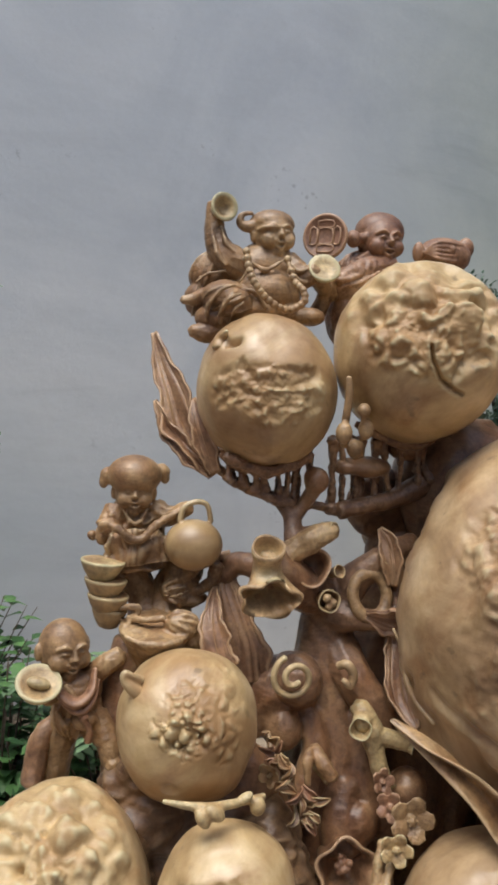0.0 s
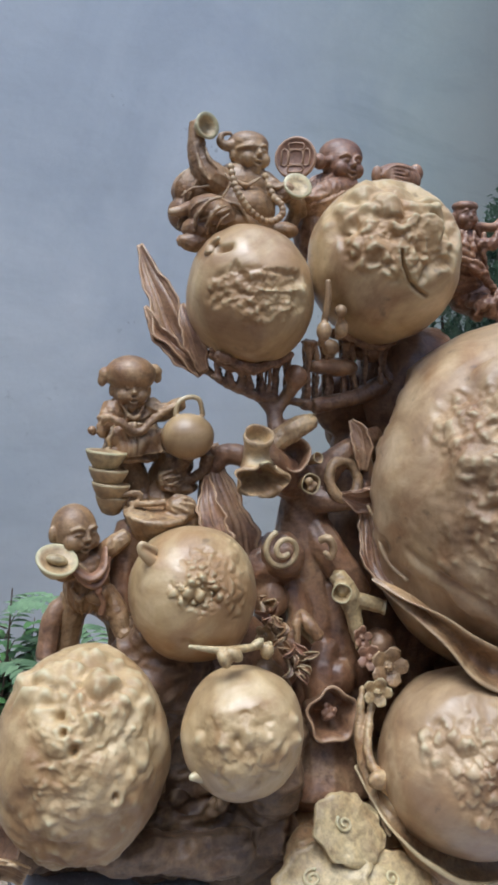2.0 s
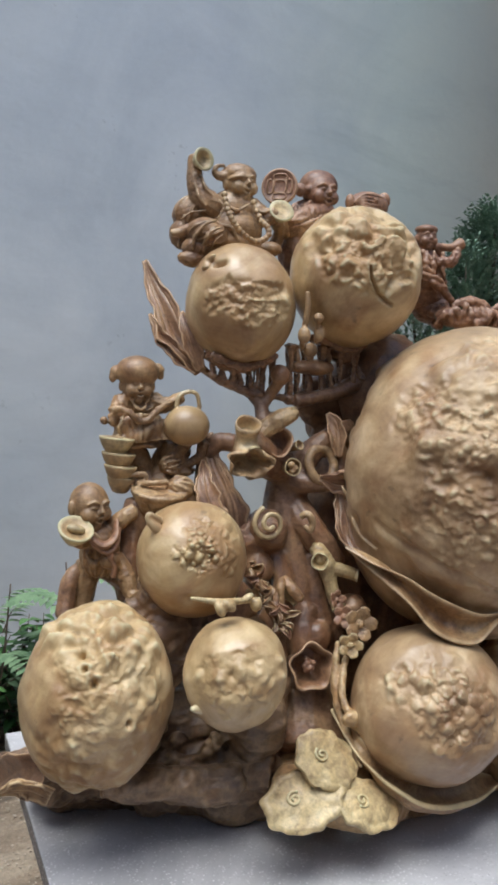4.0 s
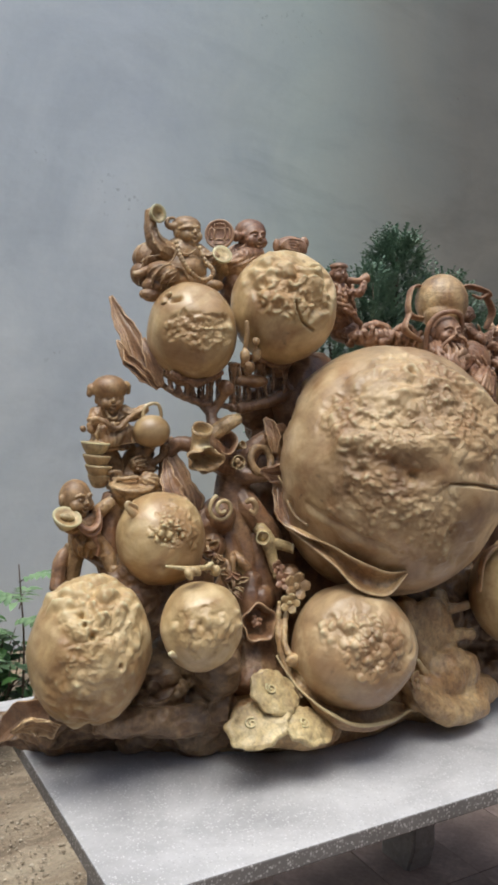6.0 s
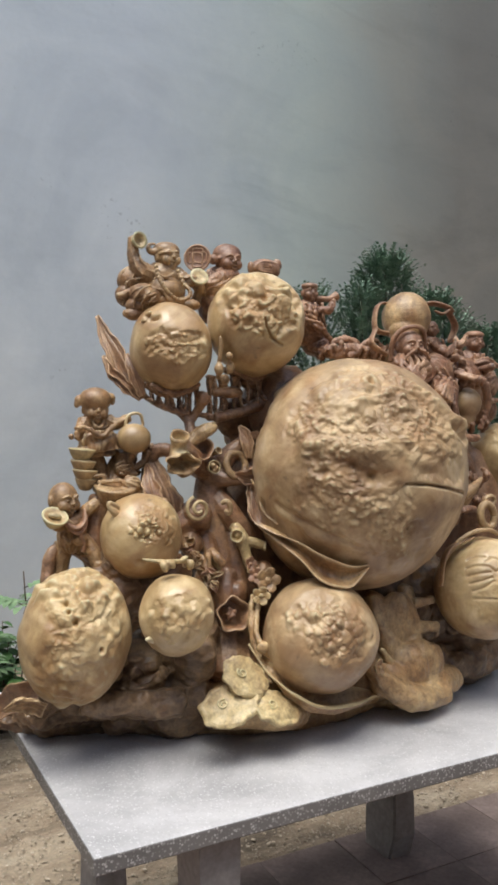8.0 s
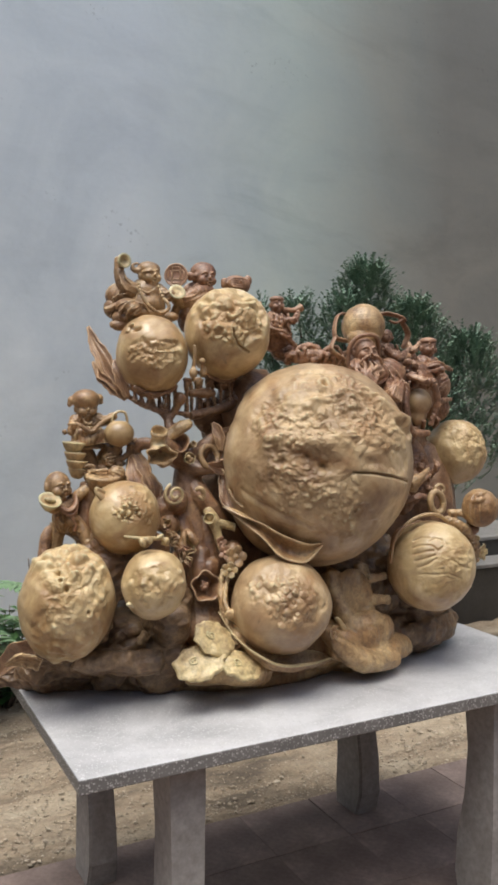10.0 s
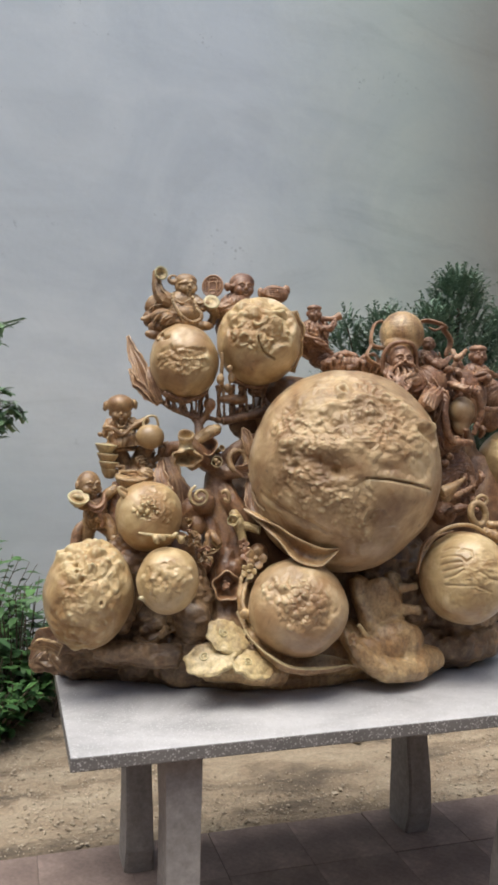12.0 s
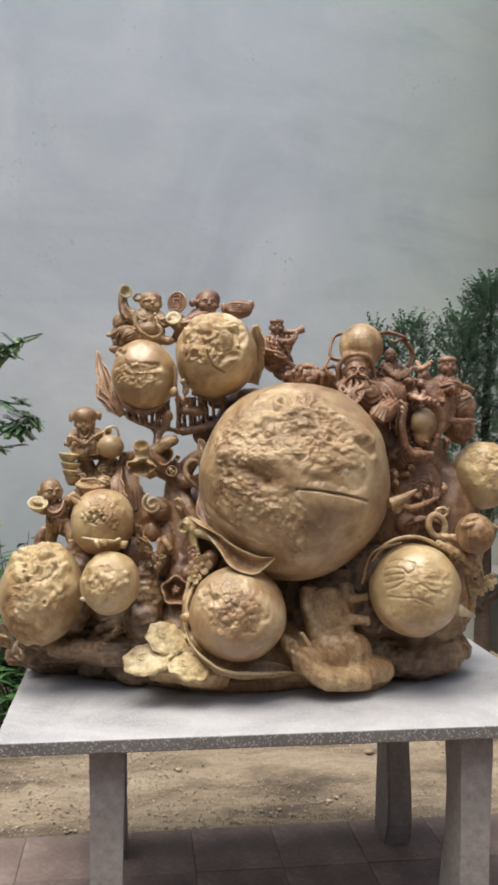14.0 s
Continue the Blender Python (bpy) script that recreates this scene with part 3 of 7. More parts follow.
burl(C, (0.290, 0.272, 0.300), [
    ("sink", [(-0.74, 0.62, 0.35), (-0.76, 0.62, 0.0), (-0.74, 0.6, -0.35)], 0.50, 0.030, 0),
    # raised rough field over the upper front, with its sharp left edge
    ("step", [(-0.72, -0.55, 0.42), (-0.40, -0.80, 0.42), (-0.08, -0.90, 0.42)], 0.36, 0.006, 0),
    ("step", [(-0.45, -0.55, 0.70), (-0.10, -0.66, 0.74)], 0.26, 0.006, 0),
    ("knobs", [(-0.80, -0.40, 0.44), (-0.76, -0.54, 0.36)], 0.22, 0.011, 0.018), ("knobs", [(-0.66, -0.66, 0.36), (-0.45, -0.80, 0.40)], 0.17, 0.009, 0.016),
    ("lobes", [(-0.50, -0.60, 0.62), (-0.32, -0.79, 0.52), (-0.07, -0.89, 0.45)], 0.30, 0.013, 0.036),
    ("lobes", [(-0.30, -0.55, 0.78), (-0.05, -0.62, 0.78)], 0.26, 0.012, 0.030),
    ("knobs", [(-0.10, -0.80, 0.59), (0.18, -0.84, 0.51), (0.30, -0.88, 0.36)], 0.24, 0.007, 0.016),
    ("wrinkle", [(-0.60, -0.70, 0.40), (0.10, -0.85, 0.52)], 0.50, 0.0035, 0.040),
    ("swell", (-0.261, -0.588, 0.765), 0.10, 0.015, 0), ("pit", (-0.261, -0.588, 0.765), 0.045, 0.020, 0), ("swell", (-0.39, -0.692, 0.608), 0.09, 0.014, 0),
    # smooth pale ridge above the hollow, hollow with its pit
    ("swell", [(-0.80, -0.52, 0.27), (-0.50, -0.82, 0.27), (-0.20, -0.94, 0.28)], 0.12, 0.012, 0),
    ("pit", [(-0.60, -0.79, 0.12), (-0.40, -0.91, 0.06)], 0.13, 0.012, 0), ("pit", (-0.438, -0.898, 0.044), 0.055, 0.020, 0), ("pit", (-0.572, -0.809, 0.139), 0.05, 0.012, 0), ("pit", (-0.74, -0.66, 0.07), 0.05, 0.010, 0),
    ("lobes", [(-0.68, -0.72, 0.10), (-0.48, -0.87, 0.12)], 0.18, 0.006, 0.020),
    # beaded field below it
    ("knobs", [(-0.831, -0.541, -0.10), (-0.604, -0.767, -0.20), (-0.411, -0.856, -0.29), (-0.25, -0.89, -0.38)], 0.19, 0.009, 0.0165),
    ("knobs", [(-0.188, -0.981, -0.10), (-0.139, -0.949, -0.284), (-0.14, -0.86, -0.49)], 0.12, 0.009, 0.018),
    ("wrinkle", [(-0.70, -0.68, -0.10), (-0.35, -0.92, -0.15)], 0.16, 0.003, 0.020),
    ("groove", [(-0.95, -0.25, -0.20), (-0.80, -0.50, -0.32), (-0.593, -0.681, -0.43), (-0.42, -0.74, -0.53)], 0.022, 0.005, 0),
    ("sink", [(-0.86, -0.20, -0.47), (-0.55, -0.58, -0.60), (-0.25, -0.66, -0.70)], 0.20, 0.006, 0),
    # the crack, with a sunken face above it and a smooth swelling below
    ("sink", [(0.02, -0.99, 0.11), (0.30, -0.94, 0.10), (0.50, -0.86, 0.05)], 0.13, 0.007, 0),
    ("groove", [(-0.163, -0.987, -0.013), (0.063, -0.998, -0.030), (0.30, -0.95, -0.07), (0.56, -0.82, -0.135)], 0.009, 0.014, 0),
    ("swell", [(0.10, -0.98, -0.16), (0.278, -0.936, -0.217), (0.45, -0.87, -0.18)], 0.16, 0.010, 0),
    ("sink", [(-0.02, -0.93, -0.36), (0.05, -0.85, -0.53)], 0.13, 0.010, 0),
    # thick ridge and knob at the far shoulder
    ("swell", [(0.151, -0.665, 0.731), (0.394, -0.735, 0.552), (0.623, -0.727, 0.289)], 0.10, 0.014, 0), ("swell", (0.593, -0.68, 0.43), 0.10, 0.018, 0),
    ("groove", [(0.46, -0.79, 0.41), (0.60, -0.74, 0.30)], 0.04, 0.016, 0), ("pit", (0.54, -0.74, 0.40), 0.05, 0.012, 0)], 11, level=7,
    material=BURL_BROWN, label="very large brown burl with rough knobbly skin and a crack")
burl(D, (0.095, 0.098, 0.101), [
    ("knobs", [(-0.087, -0.695, 0.714), (-0.185, -0.852, 0.49), (-0.23, -0.93, 0.27)], 0.28, 0.0095, 0.012), ("knobs", [(-0.45, -0.86, 0.25), (-0.03, -0.96, 0.27)], 0.20, 0.011, 0.0125),
    ("lobes", [(0.359, -0.45, 0.82), (0.351, -0.839, 0.416), (0.40, -0.90, 0.10)], 0.30, 0.0045, 0.02), ("pit", (-0.352, -0.818, -0.455), 0.1, 0.005, 0)], 17,
    label="pale round burl with a cluster of knobs")
burl(E, (0.122, 0.125, 0.155), [
    ("sink", [(-0.10, -0.60, 0.79), (-0.10, -0.96, 0.25), (-0.15, -0.95, -0.28)], 0.66, 0.004, 0),
    ("lobes", [(-0.10, -0.60, 0.79), (-0.15, -0.96, 0.25), (-0.18, -0.92, -0.34), (-0.2, -0.8, -0.56)], 0.88, 0.027, 0.060),
    ("lobes", [(0.10, -0.70, 0.70), (0.02, -0.97, 0.2), (-0.10, -0.97, -0.2), (-0.2, -0.86, -0.47)], 0.84, 0.0115, 0.029),
    ("knobs", [(0.20, -0.90, 0.35), (0.10, -0.98, -0.05), (-0.15, -0.95, -0.25)], 0.55, 0.0065, 0.0185), ("wrinkle", [(-0.4, -0.75, 0.5), (-0.45, -0.88, 0.05)], 0.40, 0.0022, 0.020),
    ("swell", (-0.37, -0.74, 0.56), 0.26, 0.010, 0), ("groove", [(-0.35, -0.40, 0.85), (0.05, -0.85, 0.52), (0.35, -0.90, 0.20)], 0.07, 0.005, 0),
    ("pit", (-0.394, -0.628, 0.671), 0.06, 0.018, 0), ("pit", (-0.357, -0.764, 0.537), 0.05, 0.018, 0), ("pit", (-0.267, -0.875, 0.403), 0.06, 0.020, 0), ("pit", (0.181, -0.983, -0.021), 0.05, 0.014, 0), ("pit", (-0.15, -0.45, 0.88), 0.05, 0.012, 0)], 26,
    label="oval burl covered with rough wavy skin and pits", turn=(0, 6, 0))
burl(F, (0.083, 0.085, 0.090), [
    ("lobes", [(-0.763, -0.618, 0.187), (-0.368, -0.84, 0.40), (0.05, -0.90, 0.42)], 0.36, 0.0230, 0.036), ("lobes", [(-0.5, -0.86, 0.05), (0.10, -0.99, 0.02)], 0.46, 0.0120, 0.024), ("swell", (-0.30, -0.86, 0.40), 0.16, 0.006, 0), ("swell", (-0.62, -0.75, 0.22), 0.15, 0.006, 0), ("pit", (-0.45, -0.85, 0.28), 0.12, 0.005, 0),
    ("swell", (0.535, -0.73, 0.426), 0.14, 0.007, 0), ("swell", (0.559, -0.812, 0.17), 0.13, 0.007, 0), ("swell", (-0.05, -0.93, 0.36), 0.12, 0.005, 0)], 29,
    label="small pale burl with soft folds")
burl(G, (0.139, 0.135, 0.138), [
    ("sink", [(-0.45, -0.62, 0.64), (-0.15, -0.88, 0.45), (-0.05, -0.97, 0.2)], 0.56, 0.004, 0),
    ("knobs", [(-0.72, -0.50, 0.48), (-0.53, -0.775, 0.343), (-0.45, -0.88, 0.10)], 0.30, 0.021, 0.0175), ("lobes", [(-0.35, -0.56, 0.75), (-0.08, -0.80, 0.59)], 0.34, 0.012, 0.030),
    ("knobs", [(-0.25, -0.80, 0.55), (0.12, -0.92, 0.36), (0.05, -0.98, 0.12), (-0.25, -0.96, 0.08)], 0.36, 0.022, 0.022), ("knobs", [(-0.41, -0.902, -0.10), (-0.10, -0.98, -0.12)], 0.20, 0.014, 0.02)], 31,
    material=BURL_BROWN, label="round brown burl with beaded skin")
burl(H, (0.136, 0.135, 0.139), [
    ("wrinkle", [(-0.26, -0.942, 0.213), (0.035, -0.904, 0.426)], 0.46, 0.0022, 0.026), ("lobes", [(-0.70, -0.70, -0.16), (-0.30, -0.92, -0.10), (0.016, -0.965, -0.263)], 0.40, 0.007, 0.028),
    ("groove", [(-0.20, -0.93, 0.30), (0.05, -0.99, 0.15), (0.30, -0.95, 0.08)], 0.03, 0.004, 0), ("groove", [(-0.80, -0.56, -0.02), (-0.30, -0.95, 0.02), (0.05, -0.99, -0.12)], 0.025, 0.0035, 0), *(("groove", line, 0.022, 0.0045, 0) for line in (
        [(-0.708, -0.285, 0.646), (-0.589, -0.373, 0.716), (-0.469, -0.507, 0.723)], [(-0.785, -0.351, 0.51), (-0.659, -0.492, 0.569), (-0.508, -0.639, 0.577)], [(-0.817, -0.429, 0.385), (-0.682, -0.58, 0.446), (-0.516, -0.709, 0.481)],
        [(-0.827, -0.498, 0.259), (-0.691, -0.648, 0.32), (-0.522, -0.758, 0.391)], [(-0.817, -0.563, 0.121), (-0.671, -0.712, 0.207), (-0.509, -0.795, 0.329)],
        [(-0.508, -0.571, 0.645), (-0.375, -0.587, 0.718), (-0.256, -0.675, 0.692), (-0.272, -0.775, 0.571), (-0.424, -0.764, 0.487), (-0.483, -0.672, 0.562)]))], 38,
    label="round burl with a carved crest on top")
burl(I, (0.104, 0.11, 0.114), [
    ("knobs", [(-0.2, -0.60, 0.77), (0.05, -0.92, 0.38), (0.1, -0.98, 0.1)], 0.62, 0.018, 0.024), ("lobes", (0, -0.9, 0.4), 0.9, 0.012, 0.05)], 41, label="round burl with a knobbly side")


def carve(name, clay, material, label="", voxel=0.003, rounds=3, relief=None):
    return part(name, clay.mesh(name, voxel, rounds, relief), material, carving, label)


# trunk with hollow branches
k = Clay()
k.roll([(0.485, 0.45, 0.853), (0.495, 0.5, 0.996), (0.488, 0.51, 1.108), (0.473, 0.52, 1.203), (0.476, 0.53, 1.297), (0.487, 0.53, 1.358)], [0.10, 0.085, 0.07, 0.055, 0.042, 0.04], sides=16)
k.roll([(0.487, 0.53, 1.358), (0.434, 0.51, 1.378), (0.388, 0.49, 1.409), (0.374, 0.49, 1.434)], [0.035, 0.034, 0.033, 0.026])
k.roll([(0.395, 0.5, 1.419), (0.419, 0.5, 1.448), (0.445, 0.5, 1.461), (0.471, 0.5, 1.471)], [0.022, 0.02, 0.018, 0.012])
k.roll([(0.41, 0.5, 1.453), (0.41, 0.52, 1.487), (0.393, 0.54, 1.509), (0.356, 0.55, 1.524), (0.314, 0.56, 1.546), (0.275, 0.57, 1.581)], [0.016, 0.012, 0.010, 0.008, 0.006, 0.005])
k.roll([(0.411, 0.52, 1.483), (0.431, 0.52, 1.508), (0.441, 0.5, 1.536)], [0.013, 0.010, 0.012])
k.roll([(0.492, 0.52, 1.361), (0.519, 0.5, 1.404), (0.563, 0.5, 1.434), (0.608, 0.52, 1.447)], [0.03, 0.022, 0.017, 0.015])
k.roll([(0.481, 0.51, 1.342), (0.514, 0.48, 1.339), (0.555, 0.47, 1.343), (0.615, 0.5, 1.341)], [0.03, 0.018, 0.015, 0.016])
k.roll([(0.563, 0.5, 1.43), (0.574, 0.49, 1.393), (0.568, 0.48, 1.353)], [0.013, 0.012, 0.012])
k.roll([(0.487, 0.52, 1.291), (0.501, 0.48, 1.26), (0.526, 0.46, 1.224), (0.555, 0.45, 1.187)], [0.035, 0.03, 0.025, 0.018])
k.roll([(0.369, 0.5, 1.411), (0.329, 0.53, 1.413), (0.31, 0.55, 1.357), (0.324, 0.56, 1.275)], [0.018, 0.015, 0.014, 0.02])
k.roll([(0.442, 0.5, 1.238), (0.394, 0.5, 1.237), (0.358, 0.52, 1.192)], [0.04, 0.045, 0.05])
k.roll([(0.545, 0.6, 1.271), (0.636, 0.62, 1.232), (0.705, 0.64, 1.283)], [0.03, 0.04, 0.05])
k.ball((0.633, 0.64, 1.441), (0.06, 0.04, 0.05)).ball((0.601, 0.6, 1.491), (0.075, 0.035, 0.06)).ball((0.624, 0.6, 1.415), (0.06, 0.035, 0.06)).ball((0.332, 0.46, 1.11), (0.06, 0.04, 0.06))
k.roll([(0.485, 0.52, 1.495), (0.53, 0.52, 1.504), (0.585, 0.53, 1.516), (0.65, 0.55, 1.54)], [0.014, 0.013, 0.014, 0.02])
k.ball((0.441, 0.5, 1.545), (0.018, 0.02, 0.02)).ball((0.522, 0.53, 1.561), (0.045, 0.03, 0.014)).ball((0.604, 0.55, 1.589), (0.03, 0.03, 0.018))
k.roll([(0.4, 0.46, 1.053), (0.429, 0.45, 1.099), (0.446, 0.46, 1.152), (0.442, 0.48, 1.203)], [0.03, 0.028, 0.022, 0.02])
k.roll([(0.56, 0.44, 1.023), (0.53, 0.44, 1.078), (0.517, 0.46, 1.138), (0.508, 0.48, 1.199)], [0.03, 0.026, 0.022, 0.02])
k.roll([(0.486, 0.43, 1.019), (0.479, 0.44, 1.066), (0.493, 0.45, 1.11)], [0.035, 0.03, 0.02])
k.ball((0.396, 0.47, 1.185), (0.03, 0.025, 0.03)).ball((0.574, 0.42, 1.102), (0.03, 0.03, 0.035)).ball((0.506, 0.42, 1.057), (0.03, 0.02, 0.03))
carve("trunk", k, TRUNK, "dark brown gnarled trunk with pierced branches", 0.003, 4, gouged(0.0030, 0.045, 2, (1, 1, 0.6)))
rng = random.Random(5)
k = Clay()
for p0, p1 in (
    ((0.309, 0.52, 1.559), (0.316, 0.53, 1.54)),
    ((0.33, 0.52, 1.556), (0.339, 0.53, 1.53)),
    ((0.351, 0.52, 1.551), (0.359, 0.53, 1.525)),
    ((0.367, 0.52, 1.551), (0.372, 0.53, 1.527)),
    ((0.386, 0.52, 1.548), (0.392, 0.53, 1.515)),
    ((0.403, 0.52, 1.546), (0.403, 0.53, 1.511)),
    ((0.421, 0.52, 1.542), (0.417, 0.53, 1.506)),
    ((0.434, 0.52, 1.542), (0.441, 0.53, 1.511)),
    ((0.474, 0.52, 1.542), (0.476, 0.53, 1.494)),
    ((0.487, 0.52, 1.547), (0.493, 0.53, 1.498)),
    ((0.505, 0.52, 1.547), (0.514, 0.53, 1.502)),
    ((0.519, 0.52, 1.547), (0.523, 0.53, 1.502)),
    ((0.544, 0.52, 1.552), (0.548, 0.53, 1.507)),
    ((0.555, 0.52, 1.556), (0.571, 0.53, 1.511)),
    ((0.582, 0.52, 1.574), (0.585, 0.53, 1.52)),
    ((0.605, 0.52, 1.583), (0.617, 0.53, 1.529)),
    ((0.618, 0.52, 1.587), (0.636, 0.53, 1.543)),
):
    r = rng.uniform(0.0028, 0.0048)
    for m, q in ((A, (0.103, 0.112)), (B, (0.128, 0.134))):
        w = 1 - ((p0[0] - m[0]) / q[0]) ** 2
        if w > 0.05:
            p0 = (p0[0], 0.525, max(p0[2], min(m[2] - q[1] * math.sqrt(w) + 0.006, 1.60)))
    back = [(p0[0] + 0.009, 0.555, p0[2] + 0.004), (p1[0] + 0.008 + rng.uniform(-0.003, 0.003), 0.55, p1[2])]
    k.roll([back[0], tuple((a + b) / 2 for a, b in zip(*back)), back[1]], [r * 1.9, r * 0.8, r * 1.6], sides=8)
    k.roll([p0, tuple((a + b) / 2 + rng.uniform(-0.004, 0.004) for a, b in zip(p0, p1)), p1], [r * 1.8, r * 0.8, r * 1.7], sides=8)
    k.ball(p1, (r * 1.9, r * 1.9, r * 1.6))
    k.ball(p0, (r * 2.4, r * 2.2, r * 1.2))
k.roll([(0.31, 0.54, 1.542), (0.355, 0.53, 1.521), (0.402, 0.525, 1.507), (0.451, 0.525, 1.503), (0.496, 0.525, 1.494), (0.532, 0.525, 1.501), (0.585, 0.53, 1.513), (0.65, 0.55, 1.538)], [0.005, 0.006, 0.008, 0.007, 0.008, 0.008, 0.008, 0.01])
for m, q, xs in ((A, (0.103, 0.112), (-0.62, -0.45, -0.25, 0.0, 0.25, 0.45, 0.62)), (B, (0.128, 0.134), (-0.55, -0.3, 0.0, 0.25))):
    for y in (-0.028, 0.0, 0.03):
        k.roll([(m[0] + q[0] * x, 0.528 + y, max(m[2] - q[1] * math.sqrt(1 - x * x) - 0.001 + rng.uniform(-0.005, 0.003), 1.55)) for x in xs], [0.006, 0.009, 0.007, 0.010, 0.008, 0.009, 0.006], sides=8)
carve("drip_lattice", k, TRUNK, "brown pierced lattice of drips below two burls", 0.0018, 1, gouged(0.0022, 0.014, 19))

# back mass that carries the large burl
k = Clay()
k.ball((0.80, 0.62, 1.15), (0.30, 0.10, 0.36)).ball((1.2, 0.58, 1.2), (0.22, 0.10, 0.42)).ball((0.62, 0.60, 1.05), (0.2, 0.1, 0.28))
k.ball((1.05, 0.55, 1.45), (0.20, 0.1, 0.25)).ball((0.72, 0.58, 1.52), (0.12, 0.08, 0.12))
k.ball((1.38, 0.55, 1.1), (0.12, 0.1, 0.3))
carve("trunk", k, TRUNK, "dark brown body of the root", 0.008, 3, gouged(0.008, 0.07, 4, (1, 1, 0.4)))

# pale hollow branch stubs
def stub(c, axis, r, length, material=PALE, label="pale hollow branch end", wave=0.04, waves=4):
    kk = Clay().bowl(c, axis, [(r * 0.62, -length), (r * 0.70, -length * 0.65), (r * 0.80, -length * 0.35), (r * 0.95, -length * 0.08), (r, 0), (r * 0.97, r * 0.06), (r * 0.88, 0.02 * r), (r * 0.78, -r * 0.3), (r * 0.66, -r * 0.75), (r * 0.3, -r * 1.0)], 48, wave, waves)
    return part("branch_stub", kk.mesh("branch_stub", 0, 0, None), material, carving, label)


def loft(name, rings, material, label="", sides=48):
    """A skin over rings: (middle, the way it faces, half-width, half-height, depth of its scallops, how many)."""
    a = np.linspace(0, 2 * np.pi, sides, endpoint=False)
    verts, faces = [], []
    for c, axis, rx, ry, wave, count in rings:
        z = np.array(Vector(axis).normalized())
        x = np.array((1.0, 0, 0)) - z * z[0]
        x /= np.linalg.norm(x)
        y = np.cross(z, x)
        k = 1 + wave * np.cos(a * count + 0.6)
        verts.append(np.array(c) + np.outer(rx * k * np.cos(a), x) + np.outer(ry * k * np.sin(a), y) + np.outer(rx * wave * 0.8 * np.cos(a * count + 0.6), z))
    for r in range(len(rings) - 1):
        faces += [(r * sides + s, r * sides + (s + 1) % sides, (r + 1) * sides + (s + 1) % sides, (r + 1) * sides + s) for s in range(sides)]
    faces += [tuple(range(sides))[::-1], tuple((len(rings) - 1) * sides + s for s in range(sides))]
    me = bpy.data.meshes.new(name)
    me.from_pydata(np.vstack(verts).tolist(), [], faces)
    return part(name, shade_smooth(me), material, carving, label)


UP, DOWN = (-0.1, -0.62, 0.78), (-0.10, -0.98, -0.04)
loft("hollow_branch", [
    ((0.362, 0.472, 1.436), UP, 0.009, 0.008, 0, 3), ((0.361, 0.462, 1.446), UP, 0.017, 0.016, 0, 3), ((0.359, 0.452, 1.455), UP, 0.0205, 0.019, 0.02, 3), ((0.359, 0.4505, 1.4565), UP, 0.0235, 0.022, 0.03, 3),
    ((0.360, 0.456, 1.449), UP, 0.0245, 0.0225, 0.02, 3), ((0.361, 0.464, 1.434), (-0.05, -0.3, 0.95), 0.020, 0.020, 0.02, 3), ((0.362, 0.466, 1.418), (0, 0, 1), 0.021, 0.021, 0.03, 5), ((0.363, 0.462, 1.406), (0, 0.2, 1), 0.027, 0.024, 0.05, 5),
    ((0.361, 0.448, 1.394), (0, 0.6, 0.7), 0.036, 0.026, 0.09, 5), ((0.359, 0.432, 1.387), tuple(-v for v in DOWN), 0.043, 0.027, 0.14, 5), ((0.359, 0.429, 1.384), tuple(-v for v in DOWN), 0.0405, 0.0245, 0.14, 5),
    ((0.360, 0.446, 1.386), tuple(-v for v in DOWN), 0.033, 0.019, 0.08, 5), ((0.362, 0.466, 1.390), tuple(-v for v in DOWN), 0.020, 0.012, 0.04, 5), ((0.362, 0.472, 1.392), tuple(-v for v in DOWN), 0.006, 0.004, 0, 5)], GOLD,
    "pale hollow branch with a cup above and a frilled mouth below")
stub((0.473, 0.47, 1.415), (0.3, -1, 0.4), 0.010, 0.03, GOLD)
stub((0.552, 0.475, 1.435), (0.2, -1, 0.5), 0.014, 0.03, FIGURE)
stub((0.462, 0.475, 1.474), (0.7, -0.8, -0.1), 0.013, 0.02, GOLD)
stub((0.454, 0.455, 1.375), (0, -1, 0.1), 0.017, 0.04, GOLD)
carve("knot", Clay().ball((0.451, 0.457, 1.379), 0.007).ball((0.459, 0.457, 1.372), 0.007).ball((0.454, 0.457, 1.367), 0.006), GOLD, "", 0.0015, 1)
stub((0.489, 0.400, 1.207), (-0.4, -1, 0.1), 0.016, 0.02)
stub((0.533, 0.400, 1.117), (0.2, -0.75, -0.65), 0.014, 0.02)
stub((0.573, 0.405, 1.175), (0.85, -0.5, -0.1), 0.013, 0.02)
stub((0.455, 0.42, 1.13), (0.6, -0.7, -0.4), 0.011, 0.03)
k = Clay()
k.roll([(0.500, 0.44, 1.226), (0.513, 0.42, 1.198), (0.522, 0.415, 1.159), (0.531, 0.41, 1.125)], [0.014, 0.018, 0.013, 0.013])
k.roll([(0.512, 0.42, 1.190), (0.538, 0.412, 1.186), (0.566, 0.41, 1.177)], [0.015, 0.012, 0.012])
k.roll([(0.505, 0.425, 1.212), (0.494, 0.412, 1.208)], [0.015, 0.014])
carve("branch", k, PALE, "pale forked branch stub", 0.002, 3, gouged(0.0012, 0.02, 6))
k = Clay()
a = np.linspace(0, 2 * np.pi, 11)
cx, cy, cz = (0.524, 0.475, 1.377)
k.roll([(cx + 0.027 * np.cos(q), cy + 0.01 * np.sin(q), cz + 0.031 * np.sin(q)) for q in a], 0.009, steps=4)
